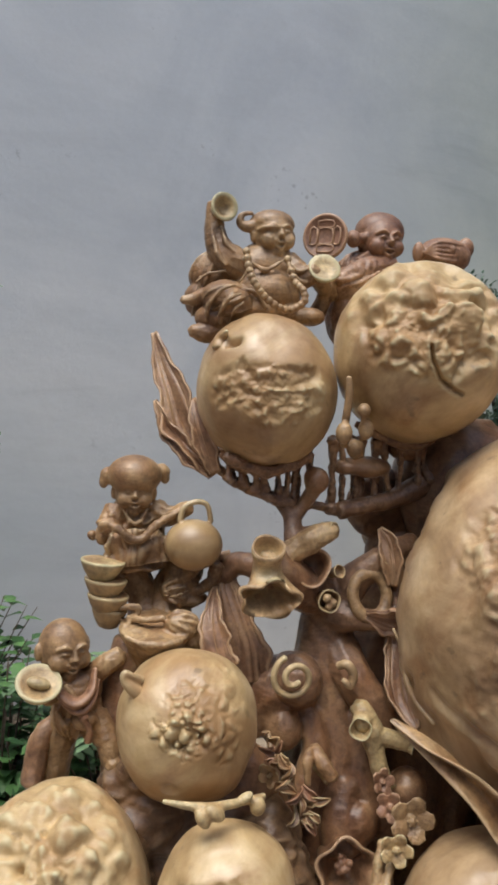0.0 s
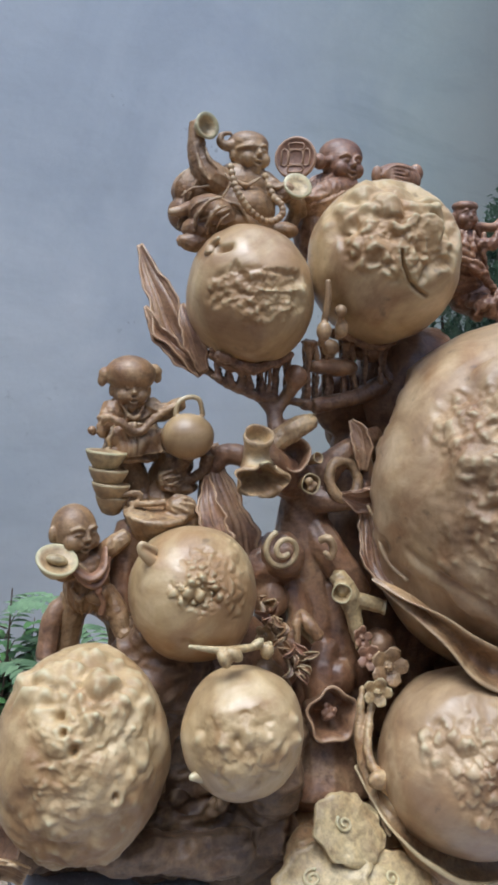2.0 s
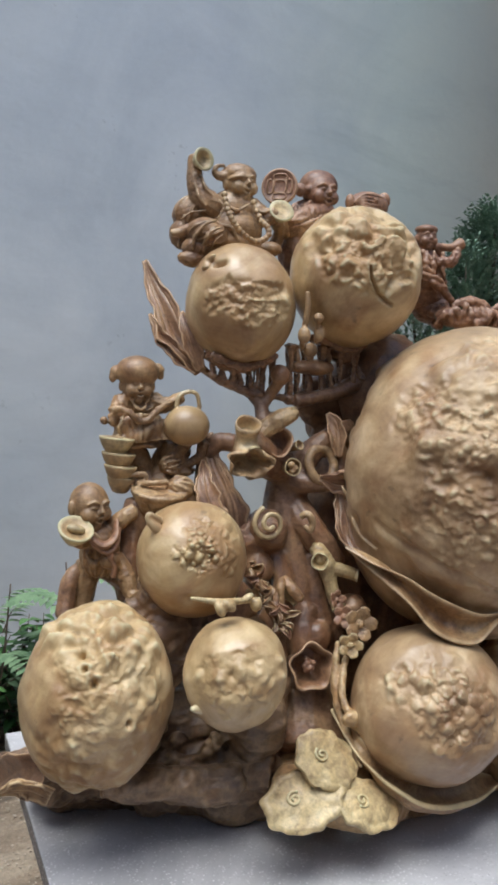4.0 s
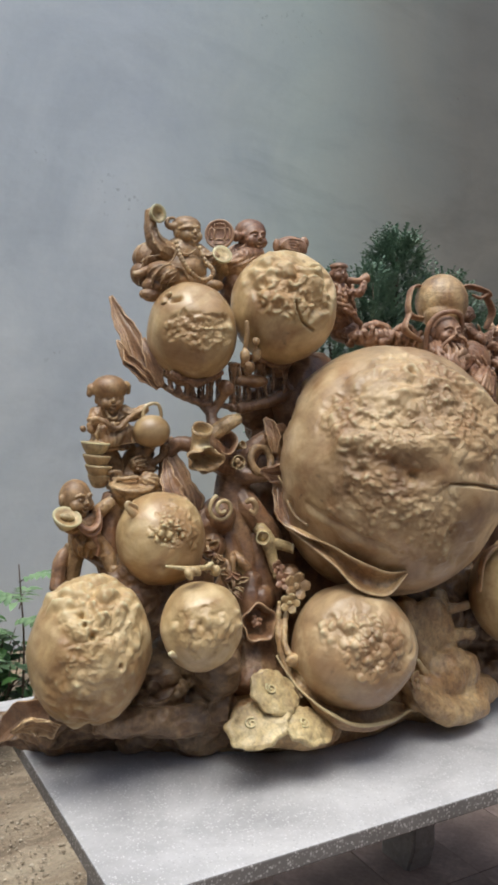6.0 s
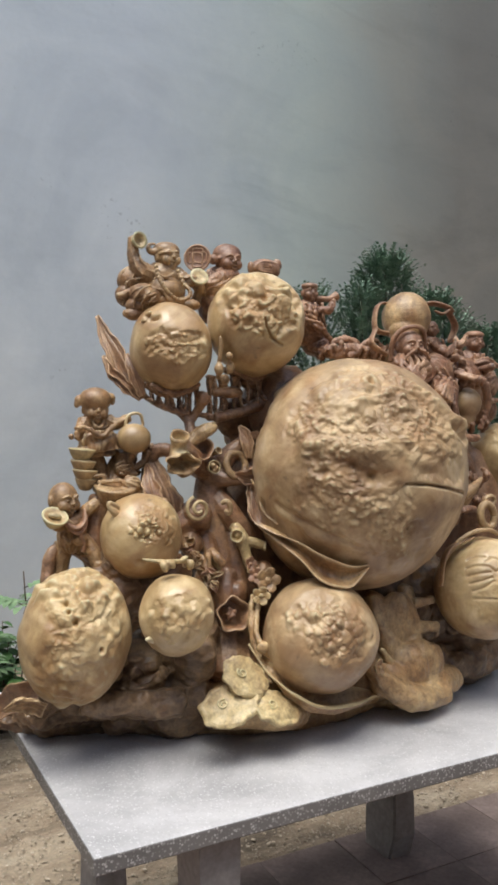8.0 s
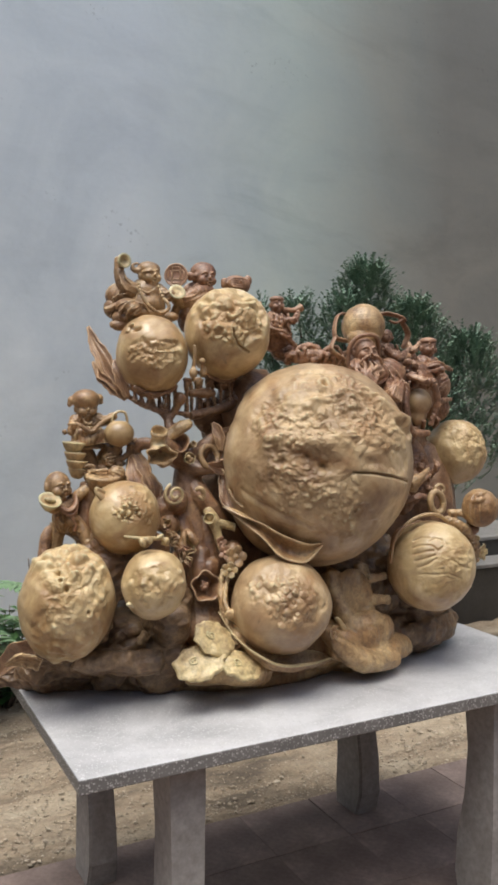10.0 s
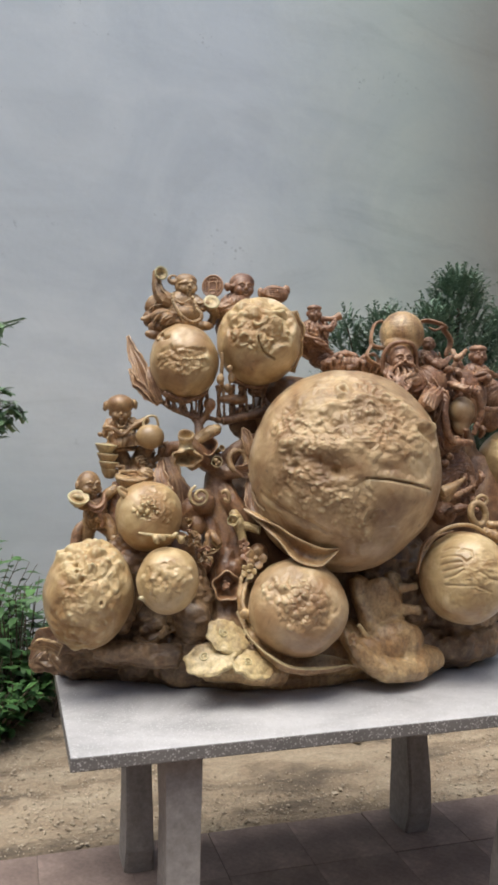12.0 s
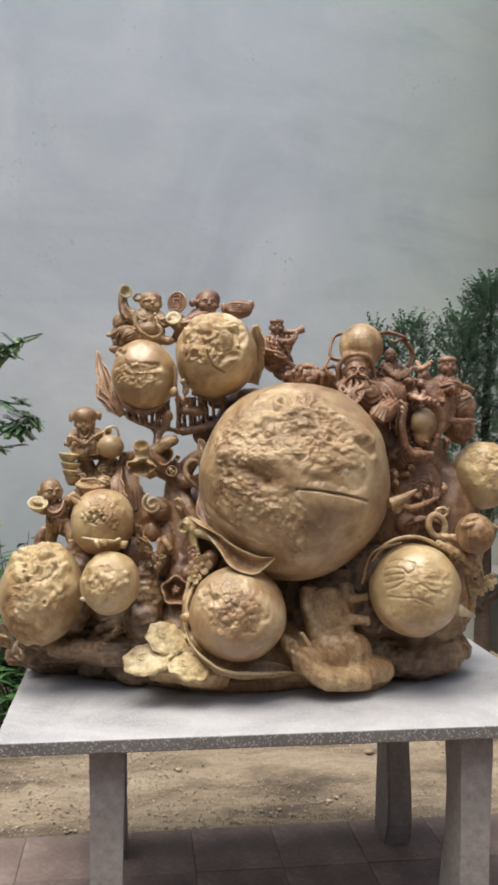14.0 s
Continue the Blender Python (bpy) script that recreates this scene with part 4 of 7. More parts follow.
carve("branch_ring", k, FIGURE, "brown ring-shaped branch", 0.0022, 2, gouged(0.0012, 0.02, 44))

k = Clay()
k.roll([(0.372, 0.485, 1.441), (0.372, 0.485, 1.415), (0.384, 0.5, 1.386), (0.404, 0.51, 1.37)], [0.020, 0.022, 0.028, 0.03], sides=14)
k.roll([(0.383, 0.49, 1.422), (0.416, 0.49, 1.448), (0.442, 0.48, 1.465), (0.465, 0.48, 1.475)], [0.018, 0.019, 0.018, 0.013])
carve("branch", k, GOLD, "light brown hollow branch", 0.0022, 2, gouged(0.0022, 0.025, 18))

# rolled ring on the trunk
k = Clay()
turns = [(0.032 * (1 - s * 0.8), s * 2 * np.pi * 1.6 + 2.0) for s in np.linspace(0, 1, 30)]
cx, cy, cz = (0.396, 0.425, 1.277)
k.roll([(cx + r * np.cos(a), cy - 0.006 * s, cz + r * np.sin(a)) for s, (r, a) in enumerate(turns) for s in (s / 30,)], [0.0046] * 29 + [0.003], steps=3)
carve("spiral_knot", k, GOLD, "pale carved spiral", 0, 0)
k = Clay()
k.ball((0.415, 0.48, 1.253), (0.040, 0.045, 0.040))
carve("knot", k, TRUNK, "", 0.003, 2, gouged(0.002, 0.02, 8))
k = Clay()
k.roll([(0.467, 0.44, 1.285), (0.476, 0.43, 1.29), (0.486, 0.43, 1.275), (0.482, 0.43, 1.259), (0.471, 0.43, 1.268)], [0.006, 0.007, 0.007, 0.006, 0.004], steps=4)
carve("tendril", k, FIGURE, "", 0, 0)

# ---- base of the root ----
k = Clay()
k.roll([(-0.05, 0.68, 0.75), (0.05, 0.64, 0.76), (0.18, 0.57, 0.765), (0.32, 0.50, 0.765), (0.46, 0.44, 0.765)], [0.03, 0.05, 0.062, 0.062, 0.06], flat=1.0)
k.roll([(0.0, 0.60, 0.80), (0.12, 0.52, 0.82), (0.26, 0.45, 0.83), (0.40, 0.40, 0.83)], [0.04, 0.05, 0.05, 0.05])
k.roll([(0.02, 0.55, 0.80), (0.12, 0.50, 0.93), (0.22, 0.48, 1.06), (0.28, 0.52, 1.2)], [0.06, 0.06, 0.07, 0.07])
k.roll([(0.05, 0.58, 0.75), (0.14, 0.52, 0.80), (0.24, 0.44, 0.88)], [0.03, 0.025, 0.02]).roll([(0.2, 0.50, 0.745), (0.25, 0.44, 0.80), (0.30, 0.40, 0.9)], [0.03, 0.022, 0.02])
k.roll([(0.10, 0.40, 0.86), (0.2, 0.38, 0.84), (0.32, 0.36, 0.83)], [0.03, 0.03, 0.03])
k.ball((0.36, 0.44, 0.79), (0.10, 0.06, 0.07)).ball((0.3, 0.58, 0.86), (0.28, 0.14, 0.12))
k.ball((0.2, 0.45, 1.1), (0.06, 0.05, 0.1)).ball((0.37, 0.42, 0.96), (0.06, 0.07, 0.14)).ball((0.16, 0.42, 1.0), (0.05, 0.06, 0.1))
carve("root_base", k, DARK, "dark brown hollow root lying on the table", 0.004, 2, gouged(0.013, 0.045, 12, (0.5, 1, 1)))
k = Clay()
k.roll([(0.40, 0.44, 0.745), (0.52, 0.395, 0.742), (0.66, 0.36, 0.74), (0.80, 0.36, 0.742), (0.9, 0.385, 0.745)], [0.045, 0.05, 0.045, 0.04, 0.03], flat=0.8)
k.roll([(0.42, 0.36, 0.80), (0.46, 0.29, 0.815), (0.52, 0.26, 0.805), (0.60, 0.30, 0.78)], [0.05, 0.045, 0.04, 0.04])
k.ball((0.58, 0.42, 0.80), (0.20, 0.11, 0.07)).ball((0.8, 0.45, 0.82), (0.3, 0.18, 0.1))
k.roll([(0.991, 0.38, 1.030), (0.979, 0.345, 0.950), (0.963, 0.315, 0.882), (0.950, 0.295, 0.820)], [0.032, 0.036, 0.045, 0.055], flat=0.75, sides=16)
k.roll([(0.871, 0.36, 1.020), (0.870, 0.335, 0.965), (0.892, 0.31, 0.899), (0.930, 0.29, 0.83)], [0.036, 0.032, 0.038, 0.05], flat=0.8, sides=14)
k.roll([(0.778, 0.27, 0.900), (0.815, 0.25, 0.850), (0.866, 0.24, 0.805), (0.940, 0.245, 0.780), (1.02, 0.27, 0.775)], [0.020, 0.034, 0.042, 0.048, 0.05], flat=0.75, sides=14)
k.roll([(0.970, 0.29, 0.800), (1.040, 0.295, 0.793), (1.110, 0.31, 0.783)], [0.055, 0.048, 0.034], flat=0.9, sides=14)
k.roll([(0.990, 0.315, 0.940), (1.018, 0.31, 0.939), (1.044, 0.30, 0.936)], [0.020, 0.013, 0.013]).roll([(0.995, 0.34, 0.995), (1.022, 0.33, 1.0), (1.046, 0.32, 1.006)], [0.016, 0.010, 0.011])
k.ball((1.0, 0.37, 0.745), (0.14, 0.07, 0.04)).ball((0.93, 0.265, 0.845), (0.06, 0.032, 0.05)).ball((0.925, 0.325, 0.945), (0.072, 0.035, 0.095)).ball((0.95, 0.285, 0.85), (0.10, 0.045, 0.065)).ball((0.86, 0.27, 0.83), (0.07, 0.04, 0.05))
k.roll([(0.918, 0.262, 0.890), (0.945, 0.25, 0.884), (0.985, 0.262, 0.893)], [0.006, 0.009, 0.005])
k.roll([(0.83, 0.262, 0.915), (0.862, 0.255, 0.872), (0.90, 0.240, 0.842)], [0.006, 0.009, 0.005])
carve("root_base", k, GOLD, "golden brown lower root with knots", 0.0032, 3, gouged(0.0042, 0.045, 14, (1, 1, 0.5)))
k = Clay()
k.ball((1.2, 0.5, 0.80), (0.24, 0.18, 0.09)).ball((1.25, 0.47, 0.90), (0.16, 0.12, 0.10)).ball((1.0, 0.5, 0.95), (0.25, 0.15, 0.2))
carve("root_base", k, DARK, "", 0.006, 2, gouged(0.012, 0.045, 16))

# ---- leaves of the carving ----
def carved_leaf(spine, side, width, material, label, **kw):
    return part("leaf", leaf_mesh("leaf", spine, side, width, **kw), material, carving, label)


def ribbed_leaf(spine, side, width, material, label="", ribs=7, deep=0.10, cup=0.2, fray=0.12, twist=0.0, seed=1):
    """A carved leaf whose ridges run lengthwise from its foot to its tip, with a frayed outline and a curled rim."""
    p, w = spline(spine, width, 9)
    n, m = len(p), 41
    t = np.gradient(p, axis=0)
    t /= np.linalg.norm(t, axis=1)[:, None]
    co = []
    for k in range(n):
        across = np.array(side, float) - t[k] * (np.array(side, float) @ t[k])
        across /= np.linalg.norm(across)
        up = np.cross(across, t[k])
        up *= -1 if up[1] > 0 else 1
        a = np.linspace(-1, 1, m)
        v = k / (n - 1)
        edge = 1 + fray * np.sin(v * 17 + seed + np.sign(a) * 1.3) * np.abs(a) ** 3 + 0.5 * fray * np.sin(v * 41 + seed * 2) * np.abs(a) ** 4
        b = a + 0.10 * np.sin(v * 5 + seed + a * 2) + 0.14 * np.sin(a * 5.3 + seed)
        ridge = np.abs(np.sin(b * ribs * np.pi / 2)) ** 0.8 * (0.45 + 0.55 * np.sin(a * 3.7 + seed * 1.9 + v * 4) ** 2)
        lift = w[k] * (cup * a * a + twist * a * (v - 0.4) + deep * 2 * (ridge - 0.5) * (1 - 0.35 * np.abs(a)) + 0.06 * np.sin(v * 9 + a * 3 + seed) + 0.14 * np.exp(-(((np.abs(a) - 0.96) / 0.06) ** 2)))
        co.append(p[k] + np.outer(a * w[k] * edge, across) + np.outer(lift, up))
    me = bpy.data.meshes.new("leaf")
    me.from_pydata(np.vstack(co).tolist(), [], [(k * m + j, k * m + j + 1, (k + 1) * m + j + 1, (k + 1) * m + j) for k in range(n - 1) for j in range(m - 1)])
    tmp = bpy.data.objects.new("tmp", me)
    scene.collection.objects.link(tmp)
    so = tmp.modifiers.new("thick", "SOLIDIFY")
    so.thickness, so.offset = 0.005, 0
    baked = bpy.data.meshes.new_from_object(tmp.evaluated_get(bpy.context.evaluated_depsgraph_get()))
    bpy.data.objects.remove(tmp)
    baked.name = "leaf"
    return part("leaf", shade_smooth(baked), material, carving, label)


ribbed_leaf([(0.300, 0.555, 1.543), (0.279, 0.565, 1.575), (0.256, 0.585, 1.616), (0.241, 0.605, 1.663), (0.228, 0.630, 1.707), (0.215, 0.650, 1.753)], (0.93, -0.25, 0.32), [0.009, 0.019, 0.029, 0.023, 0.015, 0.004], TRUNK,
    "reddish brown upright ribbed leaf with a frayed edge", 4, 0.08, 0.45, 0.16, 0.5, 2)
ribbed_leaf([(0.297, 0.553, 1.545), (0.266, 0.563, 1.571), (0.240, 0.58, 1.598), (0.222, 0.59, 1.628), (0.214, 0.60, 1.650)], (0.75, -0.3, 0.62), [0.008, 0.014, 0.014, 0.008, 0.002], TRUNK, "lobe at the foot of the ribbed leaf", 3, 0.08, 0.3, 0.2, 0.2, 5)
ribbed_leaf([(0.300, 0.548, 1.548), (0.286, 0.55, 1.585), (0.274, 0.56, 1.622), (0.269, 0.58, 1.655)], (0.9, -0.4, 0.2), [0.008, 0.016, 0.014, 0.003], TRUNK, "", 3, 0.08, 0.3, 0.15, 0.3, 8)
ribbed_leaf([(0.327, 0.480, 1.250), (0.325, 0.490, 1.301), (0.322, 0.510, 1.346), (0.316, 0.530, 1.388), (0.308, 0.540, 1.430)], (0.97, -0.2, 0), [0.054, 0.046, 0.030, 0.018, 0.013], TRUNK,
    "dark ribbed leaf behind a burl", 6, 0.06, -0.25, 0.10, 0, 3)
ribbed_leaf([(0.300, 0.452, 1.285), (0.291, 0.465, 1.320), (0.290, 0.485, 1.354), (0.300, 0.52, 1.382)], (0.9, -0.3, 0.2), [0.022, 0.022, 0.014, 0.003], TRUNK, "", 3, 0.08, 0.2, 0.15, 0.2, 6)
ribbed_leaf([(0.510, 0.452, 1.356), (0.535, 0.44, 1.352), (0.562, 0.432, 1.358), (0.590, 0.438, 1.368)], (0.1, -0.5, 0.85), [0.006, 0.022, 0.030, 0.012], FIGURE_RED, "small shell-like ribbed leaf", 6, 0.10, 0.4, 0.10, 0, 4)
# lip leaves below two burls
def lip_leaf(upper, lower, material, label, hollow):
    """A curled leaf between two edges, hollowed across, with rolled rims."""
    a, _ = spline(upper, 0.01, 8)
    b, _ = spline(lower, 0.01, 8)
    n, m, co = len(a), 13, []
    t = np.gradient((a + b) / 2, axis=0)
    for i in range(n):
        wide = np.linalg.norm(b[i] - a[i])
        out = np.cross(t[i], b[i] - a[i])
        out /= np.linalg.norm(out) + 1e-9
        out *= -1 if out[1] > 0 else 1
        for j in range(m):
            s = j / (m - 1)
            lift = hollow * np.sin(np.pi * s) + 0.26 * np.exp(-((s - 0.07) / 0.09) ** 2) + 0.22 * np.exp(-((s - 0.92) / 0.09) ** 2) + 0.025 * np.sin(i * 0.9 + s * 5) * np.sin(np.pi * s)
            co.append(a[i] + (b[i] - a[i]) * s + out * wide * lift)
    me = bpy.data.meshes.new("leaf")
    me.from_pydata([tuple(v) for v in co], [], [(i * m + j, i * m + j + 1, (i + 1) * m + j + 1, (i + 1) * m + j) for i in range(n - 1) for j in range(m - 1)])
    tmp = bpy.data.objects.new("tmp", me)
    scene.collection.objects.link(tmp)
    so = tmp.modifiers.new("thick", "SOLIDIFY")
    so.thickness, so.offset = 0.006, 0
    tmp.modifiers.new("round", "SUBSURF").levels = 1
    baked = bpy.data.meshes.new_from_object(tmp.evaluated_get(bpy.context.evaluated_depsgraph_get()))
    bpy.data.objects.remove(tmp)
    baked.name = "leaf"
    return part("leaf", shade_smooth(baked), material, carving, label)


lip_leaf([(0.503, 0.335, 1.249), (0.541, 0.295, 1.229), (0.59, 0.262, 1.204), (0.620, 0.238, 1.182), (0.657, 0.218, 1.163), (0.695, 0.203, 1.150), (0.735, 0.192, 1.151)],
         [(0.506, 0.335, 1.245), (0.562, 0.285, 1.192), (0.588, 0.25, 1.158), (0.613, 0.222, 1.120), (0.648, 0.203, 1.102), (0.690, 0.193, 1.102), (0.737, 0.19, 1.144)], FIGURE, "long brown leaf with rolled rims hugging the large burl", -0.42)
lip_leaf([(0.506, 0.33, 0.977), (0.511, 0.3, 0.935), (0.524, 0.26, 0.91), (0.573, 0.27, 0.855), (0.634, 0.262, 0.822), (0.729, 0.265, 0.818), (0.819, 0.272, 0.799)],
         [(0.486, 0.33, 0.954), (0.491, 0.285, 0.921), (0.504, 0.24, 0.891), (0.537, 0.2, 0.853), (0.595, 0.175, 0.821), (0.687, 0.18, 0.81), (0.813, 0.25, 0.801)], GOLD, "golden leaf below a beaded burl", -0.14)
carved_leaf([(-0.008, 0.38, 0.911), (-0.035, 0.42, 0.888), (-0.056, 0.48, 0.842), (-0.075, 0.54, 0.791)], (0.2, -0.4, 0.9), [0.026, 0.032, 0.026, 0.006], TRUNK,
    "brown leaf at the end of the root", cup=0.6, ripple=0.06)
ribbed_leaf([(0.0, 0.34, 0.880), (-0.03, 0.35, 0.893), (-0.056, 0.36, 0.893), (-0.082, 0.37, 0.878)], (0.1, -0.6, 0.8), [0.018, 0.024, 0.022, 0.004], FIGURE, "", 4, 0.08, 0.3, 0.15, 0.2, 9)
ribbed_leaf([(0.728, 0.60, 1.655), (0.736, 0.585, 1.72), (0.738, 0.57, 1.785), (0.728, 0.565, 1.845)], (0.8, -0.5, 0), [0.016, 0.030, 0.032, 0.010], FIGURE, "golden leaf folded round the side of a burl", 4, 0.06, 0.5, 0.10, 0.3, 7)
carved_leaf([(1.128, 0.26, 1.18), (1.04, 0.27, 1.147), (1.005, 0.25, 1.058)], (-0.3, -0.9, 0.3), [0.01, 0.02, 0.012], TRUNK, "", cup=0.3)

ribbed_leaf([(0.555, 0.46, 1.343), (0.557, 0.44, 1.307), (0.553, 0.42, 1.272), (0.553, 0.4, 1.242), (0.56, 0.37, 1.216)], (0.9, -0.4, 0.2), [0.006, 0.018, 0.022, 0.018, 0.005], TRUNK, "dark leaf lying along the large burl", 4, 0.08, 0.4, 0.1, 0.2, 11)
ribbed_leaf([(0.556, 0.47, 1.392), (0.554, 0.47, 1.426), (0.55, 0.48, 1.454), (0.541, 0.49, 1.474)], (0.9, -0.4, 0.1), [0.006, 0.016, 0.015, 0.003], TRUNK, "", 4, 0.08, 0.4, 0.1, 0.2, 12)
carve("tendril", Clay().roll([(0.539, 0.42, 1.343), (0.549, 0.4, 1.312), (0.545, 0.38, 1.282), (0.553, 0.36, 1.257), (0.564, 0.33, 1.241)], [0.002, 0.004, 0.0045, 0.004, 0.003]), FIGURE, "pale rolled leaf edge beside the large burl", 0, 0)
stub((0.431, 0.475, 1.422), (-0.1, -0.9, 0.35), 0.030, 0.03, TRUNK, "dark hollow in the trunk", 0.08, 3)

# ---- fungus plates ----
def fungus(c, rx, ry, tilt, seed, label):
    n, rings = 72, 12
    a = np.linspace(0, 2 * np.pi, n, endpoint=False)
    lob = 1 + 0.05 * np.sin(a * 2 + seed) + 0.07 * np.abs(np.sin(a * 3.5 + seed)) + 0.035 * np.sin(a * 9 + seed) + 0.02 * np.sin(a * 15 + seed * 3)
    m = np.array(Euler([radians(v) for v in tilt]).to_matrix())
    verts = []
    for s in np.linspace(0.02, 1, rings):
        z = 0.0030 * np.sin(s * 8 + seed) * s - 0.006 * s**3 + 0.005 * np.exp(-(((s - 0.93) / 0.08) ** 2))
        verts.append(np.stack([rx * s * lob * np.cos(a), ry * s * lob * np.sin(a), z + (0.003 * np.cos(a * 2 + seed) + 0.0022 * np.cos(a * 7 + seed * 2)) * s * s], -1))
    for s, z in ((1.04, -0.010), (1.0, -0.020), (0.5, -0.040)):
        verts.append(np.stack([rx * s * lob * np.cos(a), ry * s * lob * np.sin(a), np.full(n, z + 0.005)], -1))
    verts = np.vstack(verts) @ m.T + np.array(c)
    total, faces = rings + 3, []
    for r in range(total - 1):
        faces += [(r * n + s, r * n + (s + 1) % n, (r + 1) * n + (s + 1) % n, (r + 1) * n + s) for s in range(n)]
    faces += [tuple(range(n))[::-1], tuple((total - 1) * n + s for s in range(n))]
    me = bpy.data.meshes.new("fungus_plate")
    me.from_pydata(verts.tolist(), [], faces)
    ob = part("fungus_plate", shade_smooth(me), PALE, carving, label)
    k = Clay()
    sp = [(0.028 * (1 - q * 0.8), q * 9.0 + seed) for q in np.linspace(0, 1, 14)]
    off = m @ np.array((-0.25 * rx, 0.1 * ry, 0.010))
    k.roll([tuple(np.array(c) + off + m @ np.array((0.5 * r * np.cos(t), 0.42 * r * np.sin(t), -0.009))) for r, t in sp], 0.0024, steps=3)
    part("swirl", k.mesh("swirl", 0, 0), PALE, ob)


fungus((0.384, 0.222, 0.862), 0.064, 0.048, (46, -8, -6), 1.0, "pale yellow wavy fungus plate")
fungus((0.438, 0.245, 0.912), 0.054, 0.048, (50, 18, 0), 2.4, "pale yellow wavy fungus plate")
fungus((0.497, 0.205, 0.845), 0.062, 0.040, (42, 14, 6), 4.1, "pale yellow wavy fungus plate")


# ---- flowers, buds, tendrils ----
def flower(c, facing, r, material, petals=5, label="small carved blossom"):
    k = Clay()
    f = Vector(facing).normalized()
    m = np.array(f.to_track_quat("Z", "Y").to_matrix())
    for p in range(petals):
        a = p * 2 * np.pi / petals
        pos = m @ np.array((0.62 * r * np.cos(a), 0.62 * r * np.sin(a), 0.05 * r)) + np.array(c)
        q = Matrix(m.tolist()).to_4x4() @ Matrix.Rotation(a, 4, "Z") @ Matrix.Rotation(-0.45, 4, "Y")
        e = [math.degrees(v) for v in q.to_euler()]
        k.ball(pos, (0.56 * r, 0.50 * r, 0.11 * r), e).roll([pos + m @ np.array((0.50 * r * np.cos(a + w), 0.50 * r * np.sin(a + w), 0.16 * r)) for w in (-0.75, 0, 0.75)], 0.07 * r, steps=3)
    k.ball(np.array(c) + np.array(f) * 0.12 * r, 0.22 * r)
    for p in range(6):
        a = p * 2 * np.pi / 6
        k.ball(m @ np.array((0.25 * r * np.cos(a), 0.25 * r * np.sin(a), 0.22 * r)) + np.array(c), 0.06 * r)
    k.ball(np.array(c) - np.array(f) * 0.4 * r, 0.5 * r)
    return carve("flower", k, material, label, 0.0013, 1, gouged(0.0007, 0.008, int(r * 9000) % 90))


flower((0.544, 0.34, 1.104), (-0.2, -1, 0.2), 0.027, FIGURE)
flower((0.52, 0.33, 1.07), (-0.4, -1, 0.1), 0.020, PALE)
flower((0.522, 0.36, 1.113), (-0.6, -0.8, 0.3), 0.018, FIGURE_RED)
stub((0.467, 0.37, 1.021), (-0.1, -1, 0.2), 0.043, 0.06, TRUNK, "dark hollow knot", 0.09, 5)
k = Clay()
for s in range(9):
    k.ball((0.467 + 0.010 * math.cos(s * 2.4) * (s / 9) ** 0.5, 0.392 - 0.004 * (s % 3), 1.020 + 0.012 * math.sin(s * 2.4) * (s / 9) ** 0.5), 0.0055)
carve("seed_cluster", k, FIGURE_RED, "reddish seeds inside the hollow knot", 0.0014, 1)
flower((1.372, 0.3, 1.098), (-0.1, -1, 0.3), 0.022, PALE)
flower((1.431, 0.32, 1.047), (0.3, -1, 0.0), 0.024, PALE)
flower((1.33, 0.28, 1.137), (-0.3, -1, 0.4), 0.018, FIGURE_RED)
flower((1.41, 0.33, 1.019), (0.2, -1, -0.4), 0.018, GOLD)
flower((0.793, 0.22, 0.886), (0.2, -1, 0.3), 0.018, GOLD)

k = Clay()
k.roll([(0.195, 0.27, 1.197), (0.237, 0.265, 1.189), (0.271, 0.27, 1.186), (0.325, 0.3, 1.177)], [0.003, 0.006, 0.006, 0.004])
k.ball((0.254, 0.258, 1.184), (0.014, 0.010, 0.009), (0, 35, 0)).ball((0.24, 0.258, 1.178), (0.013, 0.009, 0.008), (0, 60, 0)).ball((0.313, 0.285, 1.173), (0.010, 0.009, 0.012)).ball((0.295, 0.28, 1.187), (0.012, 0.007, 0.006), (0, -30, 0))
k.roll([(0.27, 0.268, 1.186), (0.252, 0.258, 1.183)], 0.004).roll([(0.266, 0.268, 1.187), (0.239, 0.258, 1.176)], 0.004)
carve("twig", k, PALE, "pale twig with buds", 0.002, 2)
k = Clay()
rng = random.Random(21)
k.roll([(0.367, 0.44, 1.191), (0.371, 0.42, 1.168), (0.389, 0.41, 1.147), (0.391, 0.4, 1.127), (0.407, 0.38, 1.089)], [0.004, 0.006, 0.008, 0.008, 0.005])
k.roll([(0.439, 0.44, 1.17), (0.417, 0.41, 1.165), (0.415, 0.4, 1.133)], [0.005, 0.008, 0.005])
k.roll([(0.431, 0.43, 1.171), (0.438, 0.41, 1.159), (0.452, 0.4, 1.139)], [0.010, 0.011, 0.010])
carve("twig", k, FIGURE, "brown twig with curled petals", 0.0016, 2, gouged(0.0010, 0.012, 33))
rng = random.Random(27)
